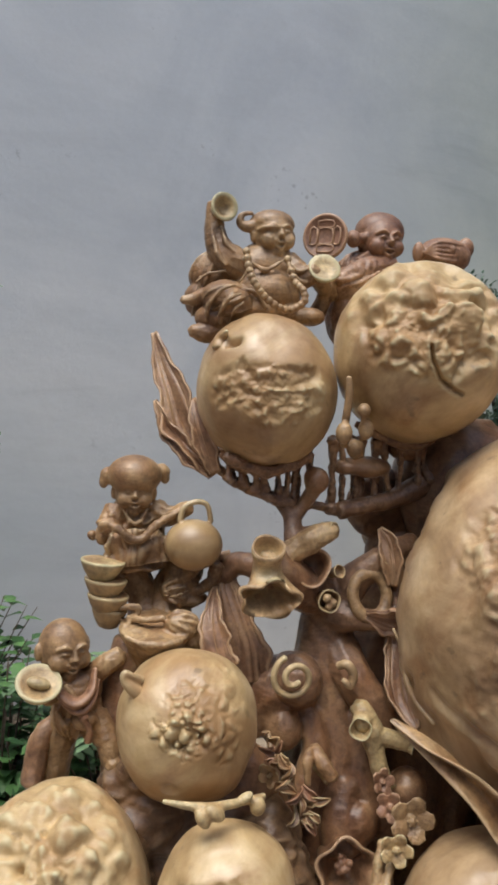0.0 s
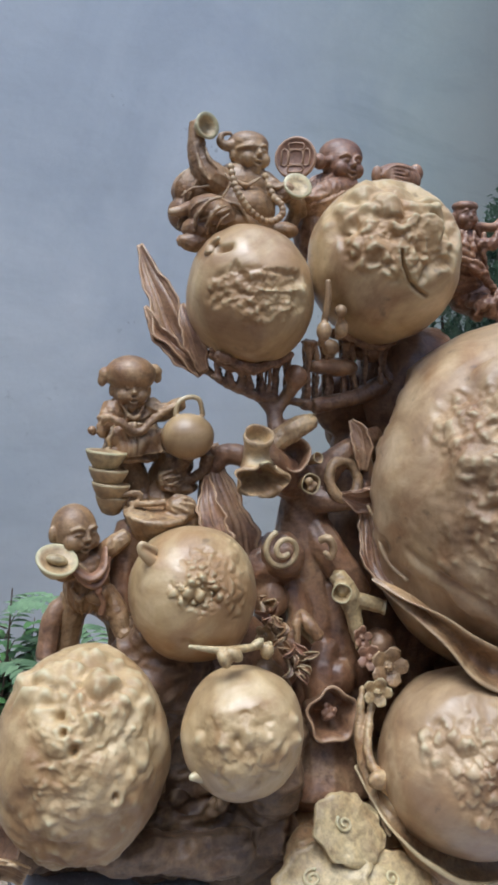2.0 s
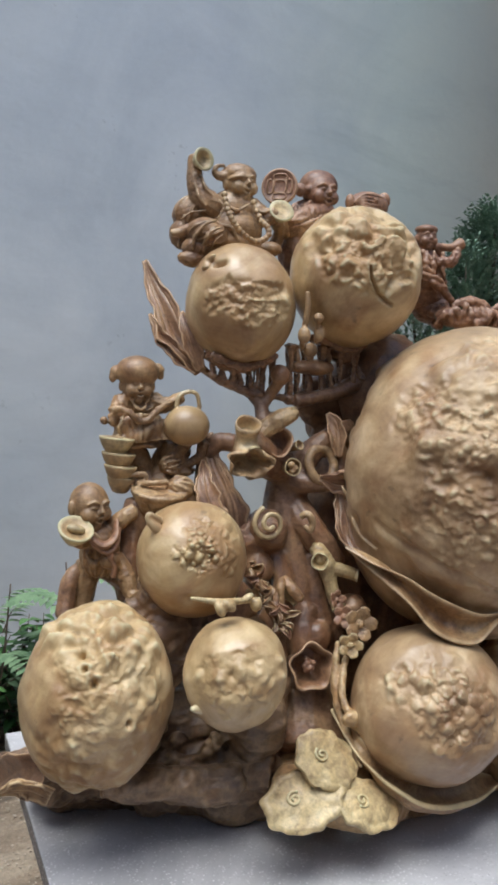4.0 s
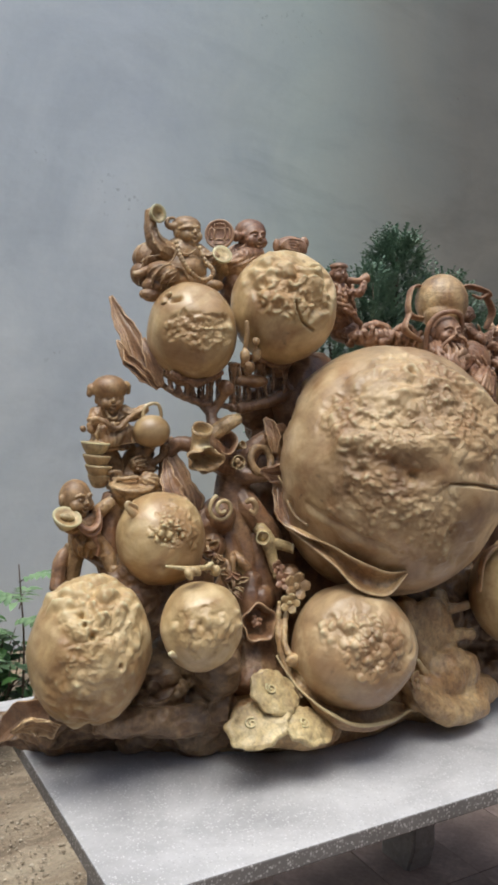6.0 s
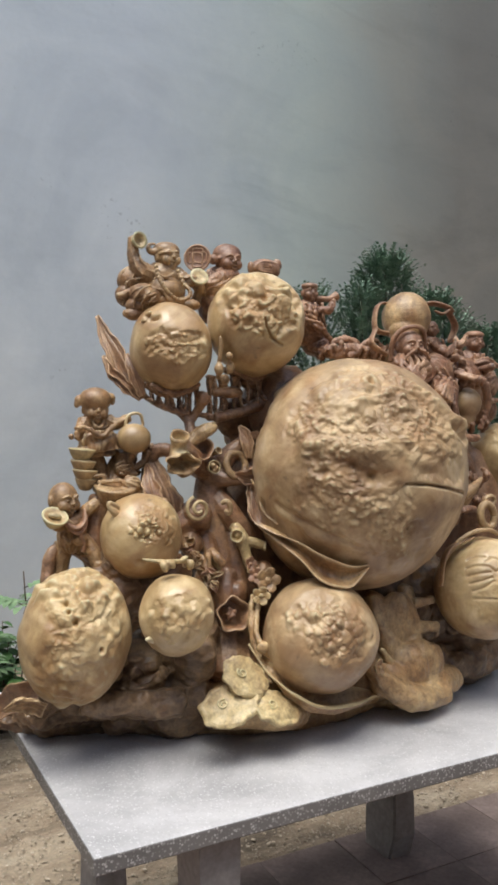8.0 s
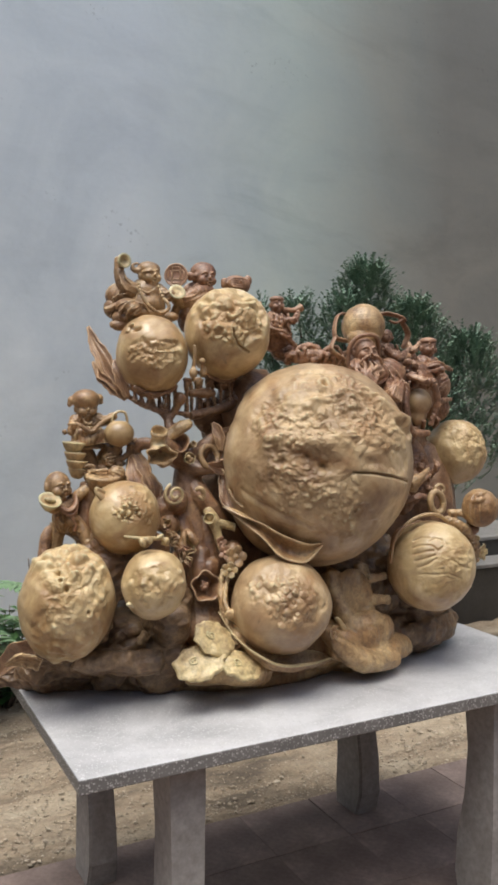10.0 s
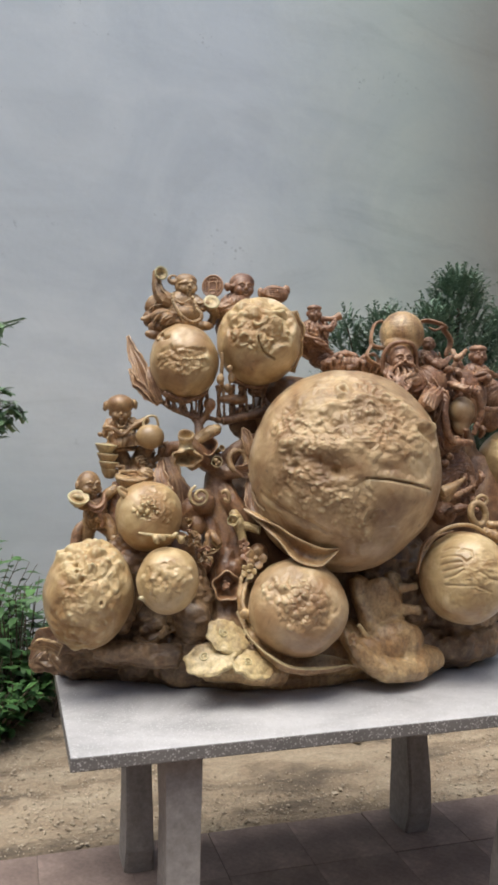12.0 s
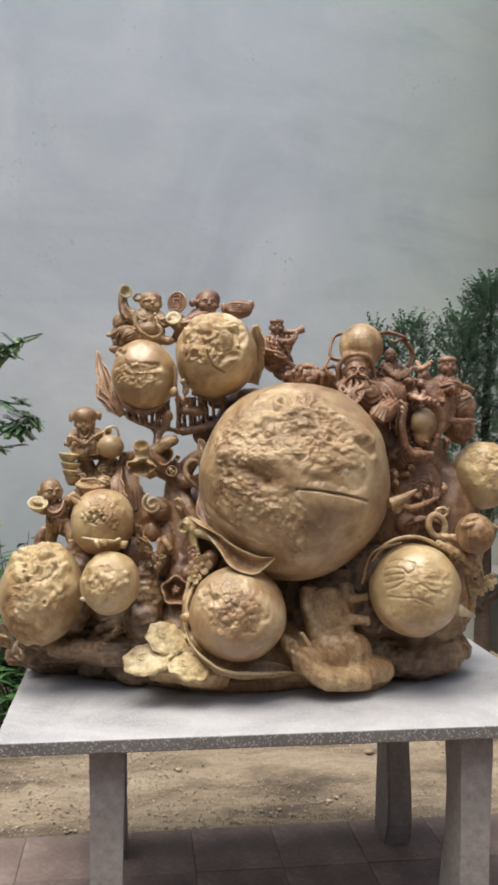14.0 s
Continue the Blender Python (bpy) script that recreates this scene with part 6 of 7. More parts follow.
# dark arch under the boy and behind
k = Clay()
k.roll([(0.046, 0.5, 1.113), (0.062, 0.52, 1.177), (0.106, 0.53, 1.19), (0.156, 0.52, 1.162), (0.162, 0.5, 1.113)], [0.016, 0.016, 0.016, 0.022, 0.024])
k.roll([(0.155, 0.5, 1.165), (0.169, 0.52, 1.251), (0.186, 0.53, 1.301)], [0.03, 0.028, 0.03])
carve("branch", k, TRUNK, "", 0.003, 2, gouged(0.003, 0.03, 61, (1, 1, 0.4)))

# old man with a tall forehead and flowing beard
k = Clay()
k.head((1.019, 0.405, 1.692), 0.041, (-0.1, -1, -0.10))
k.roll([(0.968, 0.42, 1.650), (0.965, 0.41, 1.700), (0.982, 0.395, 1.732), (1.012, 0.378, 1.742), (1.050, 0.388, 1.736), (1.074, 0.41, 1.706), (1.086, 0.43, 1.655)], [0.007, 0.008, 0.007, 0.006, 0.007, 0.008, 0.007])
k.ball((1.066, 0.45, 1.62), (0.08, 0.06, 0.06)).ball((1.136, 0.44, 1.621), (0.06, 0.05, 0.06))
for s in range(22):
    x = ((s * 0.618) % 1) * 2 - 1
    deep = 0.012 * (s % 3)
    bend = 0.012 * math.sin(s * 2.3)
    k.roll([(1.017 + 0.036 * x, 0.376 + 0.022 * abs(x) + deep, 1.668), (1.012 + 0.048 * x + bend, 0.352 + 0.020 * abs(x) + deep, 1.646), (1.002 + 0.044 * x - bend, 0.340 + 0.020 * abs(x) + deep, 1.622 + 0.010 * abs(x)),
            (0.994 + 0.034 * x + bend, 0.330 + 0.016 * abs(x) + deep, 1.594 + 0.030 * abs(x)), (0.992 + 0.022 * x - bend, 0.322 + 0.016 * abs(x), 1.578 + 0.034 * abs(x))], [0.004, 0.0058, 0.0052, 0.0045, 0.0025], steps=4)
for x in (-1, 1):
    k.roll([(1.014 + 0.006 * x, 0.360, 1.680), (1.013 + 0.022 * x, 0.355, 1.674), (1.014 + 0.040 * x, 0.364, 1.656), (1.012 + 0.046 * x, 0.364, 1.640)], [0.003, 0.0045, 0.004, 0.002])
k.roll([(1.127, 0.4, 1.584), (1.083, 0.34, 1.557), (1.059, 0.32, 1.565)], [0.035, 0.028, 0.022])
for s in range(4):
    k.roll([tuple(np.array((1.068, 0.31, 1.585)) + (0.008 * s, 0, -0.002 * s)), tuple(np.array((1.043, 0.295, 1.556)) + (0.010 * s, 0, -0.006 * s))], 0.006)
folds(k, [[(1.12, 0.38, 1.636), (1.145, 0.37, 1.584), (1.141, 0.38, 1.514)], [(1.093, 0.38, 1.636), (1.115, 0.36, 1.575), (1.12, 0.37, 1.514)]], 0.006)
carve("carved_forehead", Clay().ball((1.049, 0.458, 1.774), (0.071, 0.066, 0.072)).ball((1.038, 0.438, 1.735), (0.056, 0.045, 0.045)), GOLD, "tall smooth pale forehead of the old man", 0.003, 4, gouged(0.0008, 0.03, 3))
carve("carved_figure", k, FIGURE_RED, "old man figure with flowing curled beard and wide sleeves", 0.0019, 1, draped(0.0007, 0.016, 67, [(*(1.066, 0.38, 1.635), 0.10)], 0.014, 0.002, [(1.019, 0.405, 1.692, 0.040), (1.049, 0.458, 1.774, 0.062)]))
k = Clay()
k.roll([(0.999, 0.46, 1.726), (0.952, 0.47, 1.74), (0.963, 0.48, 1.799), (0.99, 0.48, 1.814), (1.001, 0.47, 1.799)], [0.014, 0.013, 0.013, 0.010, 0.006], flat=0.4)
k.roll([(0.952, 0.47, 1.74), (0.932, 0.46, 1.698), (0.97, 0.44, 1.668)], [0.012, 0.013, 0.008], flat=0.4)
carve("ribbon", k, FIGURE_RED, "carved flying ribbon", 0.002, 1)
k = Clay()
k.roll([(1.108, 0.46, 1.815), (1.135, 0.44, 1.817), (1.17, 0.42, 1.805), (1.188, 0.42, 1.795)], [0.011, 0.014, 0.012, 0.005], flat=0.4)
k.roll([(1.175, 0.42, 1.802), (1.148, 0.42, 1.787), (1.129, 0.43, 1.795)], [0.009, 0.009, 0.006], flat=0.4)
k.roll([(1.173, 0.43, 1.799), (1.211, 0.44, 1.757), (1.2, 0.45, 1.712)], [0.011, 0.012, 0.009], flat=0.4)
carve("ribbon", k, FIGURE_RED, "carved flying ribbon", 0.002, 1)


def robed(head_at, r, body, sash, seed, label, facing=(-0.1, -1, 0), material=FIGURE_RED, hat=0):
    kk = Clay().head(head_at, r, facing)
    h = np.array(head_at)
    kk.ball(h + (0, 0.012, -2.2 * r), (1.7 * r, 1.4 * r, 1.6 * r)).ball(h + (0, 0.012, -3.8 * r), (1.9 * r, 1.5 * r, 1.6 * r))
    if hat:
        kk.ball(h + (0, 0, 0.75 * r), (1.0 * r, 1.0 * r, 0.45 * r))
    for b, q in body:
        kk.ball(b, q)
    for pts in sash:
        kk.roll(pts, [0.008, 0.012, 0.006])
    rr = random.Random(seed)
    pleats(kk, h + (0, 0.012, -3.0 * r), (1.85 * r, 1.5 * r, 2.4 * r), 18, seed)
    for _ in range(5):
        a = rr.uniform(-1.3, 1.3)
        top = h + (1.6 * r * np.sin(a), -1.35 * r * np.cos(a), -1.2 * r)
        kk.roll([top, top + (rr.uniform(-0.01, 0.01), -0.006, -1.4 * r), top + (rr.uniform(-0.02, 0.02), 0, -2.8 * r)], [0.003, 0.006, 0.003])
    return carve("carved_figure", kk, material, label, 0.0019, 1, draped(0.0016, 0.013, seed, [(h[0], h[1] - 0.02, h[2] - r, 5 * r)], 0.014, 0.0018, [(h[0], h[1], h[2], r)]))


robed((1.15, 0.47, 1.748), 0.022, [((1.176, 0.47, 1.659), (0.05, 0.04, 0.045))], [[(1.116, 0.43, 1.709), (1.159, 0.42, 1.678), (1.221, 0.44, 1.712)]], 71, "small attendant figure in a robe")
robed((1.36, 0.52, 1.72), 0.030, [((1.404, 0.54, 1.591), (0.06, 0.05, 0.06)), ((1.415, 0.54, 1.516), (0.05, 0.04, 0.05))],
      [[(1.312, 0.48, 1.643), (1.351, 0.46, 1.662), (1.437, 0.49, 1.646)], [(1.308, 0.49, 1.57), (1.358, 0.47, 1.543), (1.447, 0.5, 1.545)]], 73, "reddish figure with a broad collar and topknot", hat=1)
robed((1.274, 0.5, 1.684), 0.020, [((1.262, 0.47, 1.588), (0.05, 0.04, 0.04))], [[(1.24, 0.48, 1.733), (1.247, 0.46, 1.705), (1.291, 0.48, 1.734)]], 75, "small figure with raised sleeves")
robed((1.282, 0.46, 1.351), 0.020, [((1.263, 0.48, 1.258), (0.05, 0.05, 0.06)), ((1.21, 0.46, 1.205), (0.04, 0.04, 0.04))],
      [[(1.145, 0.38, 1.286), (1.207, 0.4, 1.266), (1.31, 0.43, 1.299)], [(1.196, 0.42, 1.21), (1.235, 0.4, 1.231), (1.308, 0.42, 1.219)]], 77, "small kneeling figure in ridged robes")
robed((0.793, 0.56, 1.838), 0.024, [((0.802, 0.58, 1.73), (0.05, 0.04, 0.04)), ((0.836, 0.58, 1.694), (0.05, 0.04, 0.03))],
      [[(0.79, 0.54, 1.791), (0.835, 0.53, 1.791), (0.853, 0.53, 1.819)], [(0.752, 0.53, 1.762), (0.797, 0.52, 1.744), (0.845, 0.53, 1.709)]], 79, "monk figure leaning from behind a burl", hat=1)
k = Clay()
k.roll([(0.815, 0.56, 1.826), (0.853, 0.555, 1.824), (0.879, 0.555, 1.835)], [0.007, 0.009, 0.014])
k.roll([(0.815, 0.56, 1.826), (0.841, 0.57, 1.793), (0.828, 0.58, 1.749)], [0.008, 0.010, 0.014])
carve("sleeve", k, FIGURE_RED, "", 0.002, 1)
k = Clay()
rng = random.Random(83)
for s in range(26):
    a = Vector((0.812, 0.55, 1.682)).lerp(Vector((0.988, 0.5, 1.671)), s / 25)
    k.ball(a + Vector((0, rng.uniform(-0.02, 0.02), rng.uniform(-0.025, 0.012))), (rng.uniform(0.010, 0.02), 0.015, rng.uniform(0.010, 0.018)))
    if s % 2:
        k.roll([a + Vector((rng.uniform(-0.02, 0.02), -0.02, 0.02)), a + Vector((0, -0.03, 0.03 * rng.random())), a + Vector((rng.uniform(-0.02, 0.02), -0.02, -0.02))], [0.004, 0.007, 0.004])
k.roll([(0.846, 0.53, 1.7), (0.88, 0.52, 1.713), (0.916, 0.51, 1.701), (0.898, 0.51, 1.669), (0.87, 0.51, 1.676)], [0.010, 0.010, 0.010, 0.009, 0.006])
k.roll([(0.916, 0.51, 1.673), (0.941, 0.5, 1.701), (0.97, 0.49, 1.71), (0.983, 0.48, 1.688)], [0.008, 0.008, 0.007, 0.005])
carve("carved_scroll_band", k, FIGURE_RED, "row of reddish scrolls and curling clouds", 0.0026, 2, gouged(0.003, 0.015, 83))

# pear held by an attendant, and the ornaments down the side
k = Clay()
k.ball((1.245, 0.42, 1.535), (0.041, 0.04, 0.046)).ball((1.245, 0.425, 1.50), (0.03, 0.03, 0.04))
carve("carved_fruit", k, BURL_BROWN, "smooth brown pear-shaped fruit", 0.003, 3)
k = Clay()
k.roll([(1.192, 0.42, 1.621), (1.221, 0.38, 1.607), (1.266, 0.38, 1.595), (1.295, 0.39, 1.534), (1.277, 0.4, 1.462)], [0.010, 0.012, 0.012, 0.011, 0.008])
k.roll([(1.173, 0.4, 1.594), (1.162, 0.38, 1.515), (1.191, 0.39, 1.444), (1.268, 0.4, 1.436)], [0.014, 0.013, 0.012, 0.010])
k.ball((1.22, 0.5, 1.44), (0.07, 0.05, 0.09))
rng = random.Random(89)
for s in range(34):
    c = Vector((rng.uniform(1.14, 1.36), rng.uniform(0.42, 0.47), rng.uniform(1.22, 1.68)))
    d = Vector((rng.uniform(-1, 1), 0, rng.uniform(-1, 1))) * 0.03
    k.roll([c - d, c + Vector((0, -0.025, 0.01)), c + d], [0.006, 0.011, 0.005])
k.ball((1.25, 0.49, 1.3), (0.09, 0.05, 0.12)).ball((1.27, 0.50, 1.58), (0.11, 0.06, 0.1))
carve("carved_drapery", k, FIGURE_RED, "tangle of carved sleeves, sashes and folds", 0.0022, 1, draped(0.0016, 0.016, 89, [(1.22, 0.40, 1.62, 0.10), (1.25, 0.42, 1.45, 0.10), (1.24, 0.42, 1.28, 0.12)], 0.014, 0.002))
k = Clay()
a = np.linspace(0, 2 * np.pi, 13)
cx, cy, cz = (1.274, 0.36, 1.214)
k.roll([(cx + 0.026 * np.cos(t) - 0.006 * np.sin(t), cy, cz + 0.034 * np.sin(t)) for t in a], 0.011, steps=4)
cx, cy, cz = (1.292, 0.37, 1.255)
k.roll([(cx + 0.018 * np.cos(t), cy, cz + 0.014 * np.sin(t)) for t in a], 0.006, steps=4)
carve("carved_ring", k, FIGURE, "pair of interlocked carved rings", 0, 0)
k = Clay()
k.roll([(1.093, 0.27, 1.292), (1.136, 0.27, 1.311), (1.182, 0.29, 1.333)], [0.020, 0.013, 0.004])
k.roll([(1.136, 0.27, 1.311), (1.117, 0.29, 1.27)], [0.014, 0.016])
carve("burl_tip", k, FIGURE, "", 0.002, 1)
k = Clay()
k.ball((1.351, 0.245, 1.206), (0.058, 0.056, 0.060))
for s in range(3):
    t = -1.3 + s * 0.28
    k.roll([(1.351 + 0.058 * np.sin(t) * np.cos(q), 0.245 - 0.056 * np.cos(t) * np.cos(q), 1.206 + 0.059 * np.sin(q)) for q in np.linspace(-0.9, 1.0, 7)], 0.0032, steps=3)
k.roll([(1.38, 0.235, 1.235), (1.42, 0.23, 1.225), (1.45, 0.22, 1.23)], [0.009, 0.006, 0.003])
k.roll([(1.323, 0.27, 1.233), (1.324, 0.22, 1.25), (1.349, 0.22, 1.258)], [0.010, 0.009, 0.005]).roll([(1.308, 0.26, 1.216), (1.309, 0.21, 1.234), (1.338, 0.21, 1.242)], [0.010, 0.008, 0.005])
carve("carved_fruit", k, FIGURE, "smooth brown round fruit with a pointed stalk", 0.0024, 2, gouged(0.0012, 0.02, 91))
k = Clay()
k.head((1.327, 0.25, 1.189), 0.017, (-0.1, -1, 0))
k.ball((1.332, 0.26, 1.209), (0.019, 0.018, 0.010)).ball((1.344, 0.27, 1.138), (0.022, 0.02, 0.022))
carve("carved_figure", k, FIGURE_RED, "tiny figure head with a cap beside a fruit", 0.0018, 1)
k = Clay()
k.roll([(1.04, 0.27, 1.121), (1.076, 0.26, 1.17), (1.125, 0.255, 1.193), (1.181, 0.255, 1.194), (1.237, 0.27, 1.171), (1.287, 0.29, 1.137)], [0.004, 0.006, 0.006, 0.006, 0.006, 0.005])
carve("tendril", k, FIGURE, "brown tendril arching over a burl", 0, 0)
k = Clay()
for p in ([(1.242, 0.28, 1.175), (1.29, 0.26, 1.15), (1.351, 0.28, 1.11), (1.404, 0.32, 1.03)], [(1.266, 0.29, 1.191), (1.324, 0.27, 1.183), (1.376, 0.29, 1.135)], [(1.353, 0.32, 1.104), (1.386, 0.34, 0.99), (1.373, 0.35, 0.916)]):
    k.roll(p, [0.010, 0.014, 0.013, 0.010])
for s in range(16):
    c = Vector((1.266, 0.27, 1.167)).lerp(Vector((1.409, 0.31, 1.041)), rng.random())
    k.ball(c + Vector((rng.uniform(-0.02, 0.02), rng.uniform(-0.01, 0.02), rng.uniform(-0.015, 0.015))), rng.uniform(0.007, 0.014))
carve("twig", k, FIGURE, "brown flowering twig beside a burl", 0.0026, 2, gouged(0.003, 0.014, 97))



# ---- plants along the wall ----
BLADE = np.array([(t, a * k, 0.25 * k * abs(a), -0.25 * t * t) for t, k in ((0, 0.08), (0.35, 1.0), (0.7, 0.75)) for a in (-1, 0, 1)] + [(1, 0, 0, -0.25)])


def blade(out, faces, base, way, up, length, width, fold=0.25):
    """A folded leaf of ten corners from its base along a way."""
    wx, wy, wz = way
    q = 1 / math.sqrt(wx * wx + wy * wy + wz * wz)
    w = (wx * q, wy * q, wz * q)
    sx, sy = w[1], -w[0]
    q = 1 / (math.hypot(sx, sy) + 1e-9)
    s = (sx * q, sy * q, 0.0)
    u = (s[1] * w[2], -s[0] * w[2], s[0] * w[1] - s[1] * w[0])
    m = np.array((w, s, u))
    i = 10 * len(out)
    k = np.empty((10, 3))
    k[:, 0], k[:, 1], k[:, 2] = BLADE[:, 0] * length, BLADE[:, 1] * width, BLADE[:, 2] * width + BLADE[:, 3] * length
    out.append(k @ m + base)
    for r in (0, 3):
        faces.append((i + r, i + r + 1, i + r + 4, i + r + 3))
        faces.append((i + r + 1, i + r + 2, i + r + 5, i + r + 4))
    faces.append((i + 6, i + 7, i + 9))
    faces.append((i + 7, i + 8, i + 9))


def mesh_of(name, verts, faces):
    me = bpy.data.meshes.new(name)
    me.from_pydata(np.vstack(verts).tolist(), [], faces)
    return shade_smooth(me)


def shrub(x, y, height, spread, count, seed, size=0.06, material=LEAF, label="green broad-leaved shrub growing by the wall", bare=0.1):
    rr = random.Random(seed)
    t = tagged(new("shrub"), label, "shrub", group="plants by the wall")
    t.location = (x, y, 0)
    k, out, faces = Clay(), [], []
    for s in range(count):
        a, d = rr.uniform(0, 6.28), spread * math.sqrt(rr.random())
        h = height * rr.uniform(0.55, 1.0) * (1 - 0.4 * d / max(spread, 0.01))
        tip = np.array((d * math.cos(a), d * math.sin(a), h))
        root = np.array((tip[0] * 0.25, tip[1] * 0.25, -0.02))
        mid = (root + tip) / 2 + (rr.uniform(-0.03, 0.03), rr.uniform(-0.03, 0.03), 0.05 * height)
        k.roll([root, mid, tip], [0.006, 0.004, 0.002], sides=5, steps=4)
        for q in range(rr.randint(9, 14)):
            u = rr.uniform(bare, 1.0)
            p = (1 - u) ** 2 * root + 2 * u * (1 - u) * mid + u * u * tip
            b = rr.uniform(0, 6.28)
            blade(out, faces, p, (math.cos(b), math.sin(b), rr.uniform(-0.2, 0.5)), (0, 0, 1), size * rr.uniform(0.6, 1.3), size * rr.uniform(0.22, 0.36))
    part("branching", k.mesh("branching", 0), BARK, t)
    part("foliage", mesh_of("foliage", out, faces), material, t)


def pinnate(x, y, height, count, seed, lean=(0, 0), label="slender light-green plant with feathery leaves"):
    rr = random.Random(seed)
    t = tagged(new("sapling"), label, "plant", group="plants by the wall")
    t.location = (x, y, 0)
    k, out, faces = Clay(), [], []
    top = np.array((lean[0], lean[1], height))
    part("stem", k.roll([(0, 0, -0.02), top * 0.5 + (0.02, 0, 0), top], [0.007, 0.005, 0.003], sides=6).mesh("stem", 0), BARK, t)
    for s in range(count):
        u = 0.35 + 0.65 * (s + rr.random()) / count
        a = s * 2.4 + rr.uniform(-0.4, 0.4)
        L = 0.26 * rr.uniform(0.7, 1.2)
        base = top * u
        way = np.array((math.cos(a), math.sin(a), 0.25))
        pts = [base, base + way * L * 0.5 + (0, 0, 0.02), base + way * L + (0, 0, -0.04)]
        part("leaf_stalk", Clay().roll(pts, [0.003, 0.002, 0.001], sides=4, steps=3).mesh("leaf_stalk", 0), BARK, t)
        for q in range(8):
            v = 0.2 + 0.8 * q / 7
            p = base + way * L * v + np.array((0, 0, 0.03 * math.sin(3 * v) - 0.03 * v * v))
            for sgn in (-1, 1):
                side = np.array((-way[1], way[0], 0)) * sgn + way * 0.5
                blade(out, faces, p, side, (0, 0, 1), 0.075 * rr.uniform(0.8, 1.2), 0.018)
    part("foliage", mesh_of("foliage", out, faces), FERN, t)


shrub(-0.10, 2.40, 0.82, 0.36, 60, 3, 0.085)
shrub(0.30, 2.55, 0.60, 0.32, 36, 4, 0.08)
shrub(-0.70, 2.35, 0.80, 0.42, 40, 5, 0.08)
shrub(-0.22, 2.10, 0.45, 0.28, 34, 6, 0.07)
shrub(-1.5, 2.5, 0.8, 0.5, 26, 7)
pinnate(0.40, 2.35, 0.76, 6, 11)
# two taller shrubs, added mostly out of view to shade the lower left wall
shrub(-0.35, 3.05, 1.0, 0.42, 60, 15, 0.09)
shrub(-1.05, 3.0, 1.25, 0.5, 60, 16, 0.09)
pinnate(0.08, 2.3, 0.70, 6, 12, (0.1, 0))


def leafy_tree(x, y, height, tips, seed):
    """A small tree whose limbs end in tufts of narrow leaflets."""
    rr = random.Random(seed)
    t = tagged(new("young_tree"), "young tree with thin limbs and tufts of small dark leaves", "tree", group="plants by the wall")
    t.location = (x, y, 0)
    part("trunk", Clay().roll([(0, 0, -0.05), (0.02, 0.01, height * 0.5), (-0.02, 0, height)], [0.03, 0.022, 0.008], sides=9).mesh("trunk", 0), BARK, t)
    out, faces = [], []
    for tx, ty, tz, reach, count in tips:
        tip = np.array((tx - x, ty - y, tz))
        root = np.array((0.01, 0, max(0.5, tz - 0.45)))
        mid = (root + tip) / 2 + (0, 0, 0.06)
        part("limb", Clay().roll([root, mid, tip], [0.009, 0.005, 0.002], sides=6).mesh("limb", 0), BARK, t)
        for s in range(count):
            p = tip + np.array((rr.gauss(0, 0.5), rr.gauss(0, 0.5), rr.gauss(0, 0.28))) * reach
            a = rr.uniform(0, 6.28)
            way = np.array((math.cos(a), math.sin(a), rr.uniform(-1.0, 0.7)))
            for q in range(7):
                for sgn in (-1, 1):
                    blade(out, faces, p + arc(way) * 0.012 * q, np.array((-way[1], way[0], 0)) * sgn + way * 0.6, (0, 0, 1), 0.03 * rr.uniform(0.7, 1.3), 0.011)
    part("crown", mesh_of("crown", out, faces), FERN, t)


leafy_tree(-0.85, 1.75, 2.3, [(-0.165, 1.6, 1.866, 0.04, 7), (-0.225, 1.62, 1.83, 0.05, 9), (-0.135, 1.6, 1.540, 0.04, 9), (-0.155, 1.6, 1.500, 0.035, 12), (-0.215, 1.6, 1.50, 0.05, 10), (-0.225, 1.6, 1.60, 0.05, 6), (-0.25, 1.6, 1.40, 0.05, 8), (-0.32, 1.6, 1.82, 0.08, 30), (-0.55, 1.8, 2.1, 0.2, 110),
                             (-0.7, 1.7, 1.7, 0.2, 110), (-1.0, 1.8, 2.35, 0.25, 130), (-1.2, 1.7, 1.9, 0.25, 130), (-0.55, 1.9, 1.45, 0.15, 70)], 19)


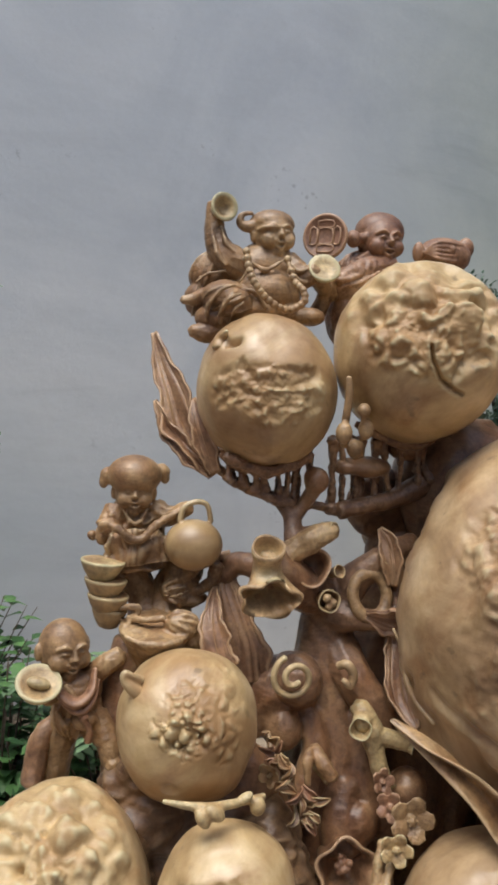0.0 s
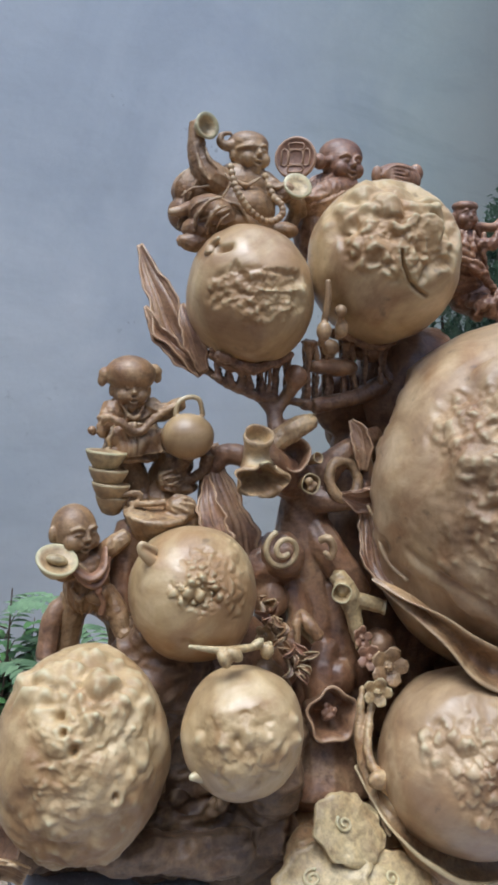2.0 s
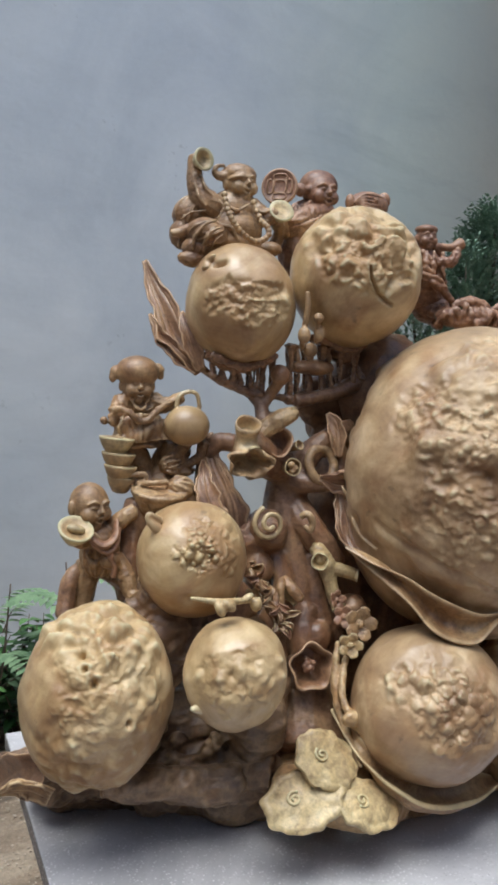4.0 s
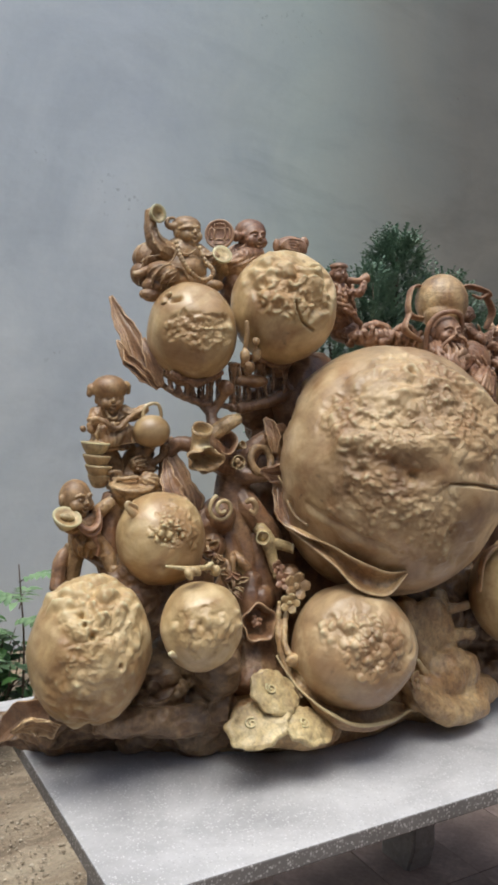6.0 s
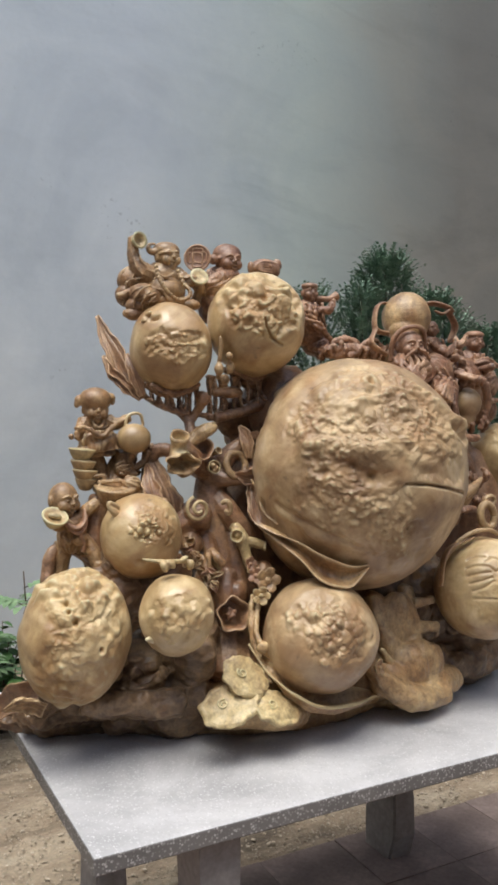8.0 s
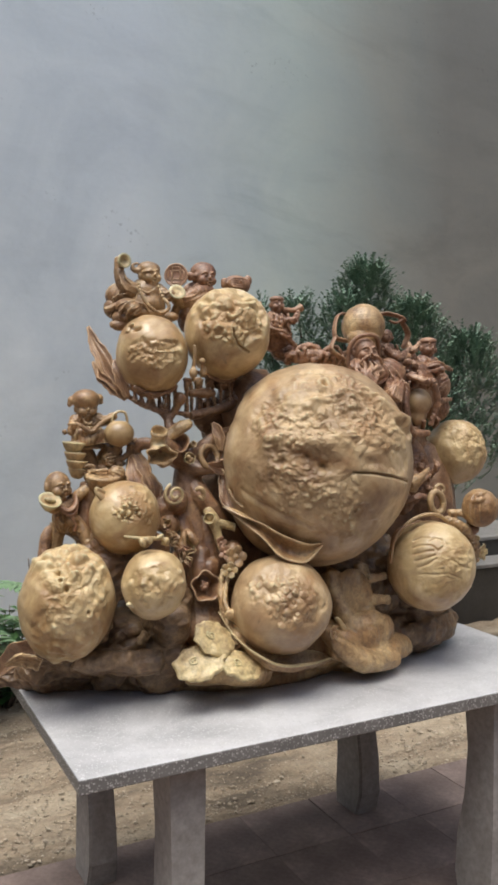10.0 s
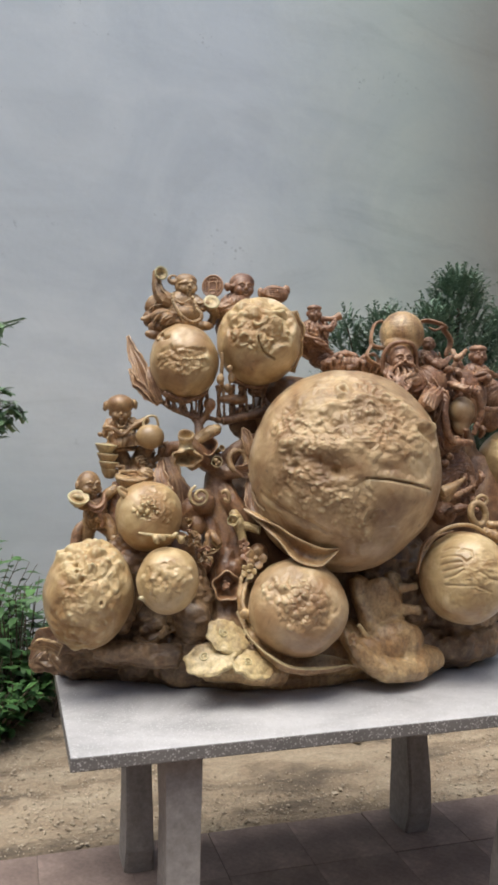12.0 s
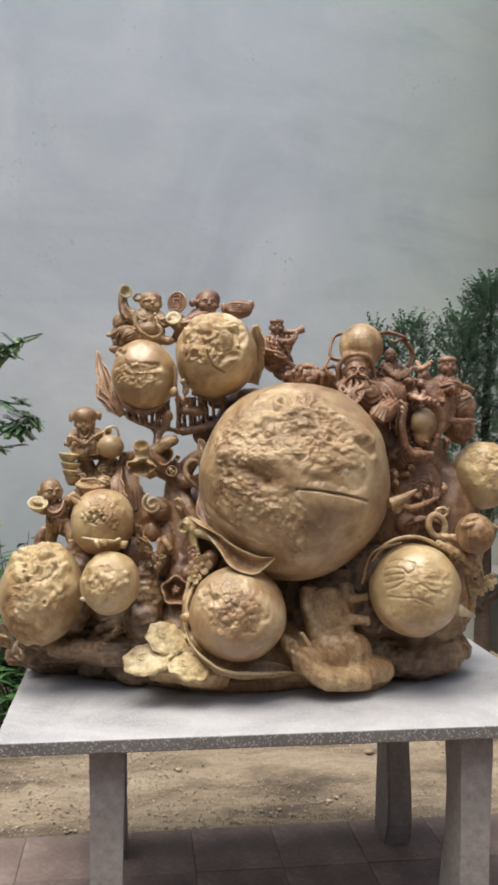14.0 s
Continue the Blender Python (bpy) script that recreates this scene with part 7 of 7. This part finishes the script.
def conifer(x, y, lobes, seed):
    rr = random.Random(seed)
    t = tagged(new("conifer_tree"), "dark green bushy conifer standing in front of the wall", "tree", group="plants by the wall")
    t.location = (x, y, 0)
    k, out, faces = Clay(), [], []
    k.roll([(0, 0, -0.05), (0.02, 0.02, 0.7), (0.0, 0, 1.4), (0.02, 0, 2.1)], [0.05, 0.04, 0.028, 0.01], sides=9)
    part("trunk", k.mesh("trunk", 0), BARK, t)
    for lx, ly, lz, top, wide, sprays in lobes:
        limb = Clay().roll([(0, 0, lz * 0.55), (lx * 0.5, ly * 0.5, lz * 0.75), (lx, ly, top - 0.05)], [0.02, 0.013, 0.004], sides=6)
        part("limb", limb.mesh("limb", 0), BARK, t)
        for s in range(int(sprays * 2.4)):
            u = rr.random() ** 0.75
            z = lz + (top - lz) * u
            reach = wide * min(1.0, 1.25 * (1 - u) ** 0.5) * rr.random() ** 0.45
            a = rr.uniform(0, 6.28)
            root = np.array((lx + 0.85 * reach * math.cos(a), ly + 0.85 * reach * math.sin(a), z - 0.05))
            way = np.array((0.6 * math.cos(a) + rr.uniform(-0.4, 0.4), 0.6 * math.sin(a) + rr.uniform(-0.4, 0.4), rr.uniform(0.3, 1.2)))
            L = rr.uniform(0.06, 0.13)
            for q in range(6):
                v = (q + 1) / 6
                p = root + arc(way) * L * v
                for sgn in (-1, 1):
                    w = arc(way) + np.array((-way[1] + rr.uniform(-0.4, 0.4), way[0] + rr.uniform(-0.4, 0.4), rr.uniform(-0.3, 0.5))) * sgn
                    blade(out, faces, p, w, (0, 0, 1), 0.030 * (1.15 - v * 0.5) * rr.uniform(0.7, 1.4), 0.006)
    part("crown", mesh_of("crown", out, faces), CONIFER, t)


conifer(2.16, 2.05, [(0.02, 0.0, 1.0, 2.30, 0.33, 520), (-0.42, 0.0, 1.2, 2.08, 0.22, 170), (-0.60, 0.05, 1.2, 2.03, 0.15, 130), (-0.2, -0.1, 1.0, 2.10, 0.25, 200),
                    (0.42, 0.1, 1.05, 2.12, 0.40, 600), (0.8, 0.05, 1.1, 1.95, 0.36, 420), (0.3, -0.1, 1.05, 1.6, 0.36, 300)], 17)

# ---- gravel and litter ----
def stones(name, count, area, size, seed, material, label, category):
    rr = np.random.RandomState(seed)
    bm = bmesh.new()
    bmesh.ops.create_icosphere(bm, subdivisions=1, radius=1)
    base = np.array([v.co for v in bm.verts])
    tri = np.array([[v.index for v in f.verts] for f in bm.faces])
    bm.free()
    p = np.stack([rr.uniform(area[0], area[1], count), area[2] + (area[3] - area[2]) * rr.rand(count) ** 1.2, np.zeros(count)], -1)
    r = size[0] + (size[1] - size[0]) * rr.rand(count) ** 4
    thin = fractal(p * 1.3, 2, 40) + 0.6 * rr.rand(count) > -0.05
    p, r = p[thin], r[thin]
    p[:, 2] = 0.02 * fractal(p * 1.7, 4, 3) - 0.006
    n = len(p)
    v = base[None] * np.stack([r, r * rr.uniform(0.6, 1, n), r * rr.uniform(0.35, 0.7, n)], -1)[:, None] * (1 + 0.3 * (rr.rand(n, len(base), 1) - 0.5))
    a = rr.uniform(0, 6.28, n)
    x = v[..., 0] * np.cos(a)[:, None] - v[..., 1] * np.sin(a)[:, None]
    y = v[..., 0] * np.sin(a)[:, None] + v[..., 1] * np.cos(a)[:, None]
    v = np.stack([x, y, v[..., 2] + 0.2 * r[:, None]], -1) + p[:, None]
    faces = (tri[None] + (np.arange(n) * len(base))[:, None, None]).reshape(-1, 3)
    me = bpy.data.meshes.new(name)
    me.from_pydata(v.reshape(-1, 3).tolist(), [], faces.tolist())
    tagged(part(name, me, material), label, category, kind="stuff")


stones("gravel", 20000, (-2.0, 3.2, 0.97, 2.9), (0.003, 0.009), 5, STONE, "loose pale gravel scattered on the earth", "gravel")
stones("rubble", 26, (-0.5, 2.6, 0.99, 1.9), (0.008, 0.026), 6, STONE, "clods and broken stones lying on the earth", "rubble")

# ---- terracotta paving, last ----
pavement = tagged(new("pavement"), "worn terracotta floor tiles with dark joints", "paving", kind="structure")
part("bedding", box(bmesh.new(), (-2.7, -3.0, -0.055), (3.6, 0.955, -0.006)), MORTAR, pavement)
bm = box(bmesh.new(), (-0.1493, -0.1493, -0.02), (0.1493, 0.1493, 0), 0.0015)
tile_mesh = bpy.data.meshes.new("floor_tile")
bm.to_mesh(tile_mesh)
bm.free()
tile_mesh.materials.append(TILE)
rng = random.Random(9)
for ix in range(-11, 9):
    for iy in range(13):
        o = new("floor_tile", tile_mesh)
        o.parent = pavement
        o.location = (0.86 + 0.15 + 0.3 * ix, 0.955 - 0.15 - 0.3 * iy, rng.uniform(-0.0015, 0.001))
        o.rotation_euler = (rng.uniform(-0.006, 0.006), rng.uniform(-0.006, 0.006), rng.uniform(-0.008, 0.008))
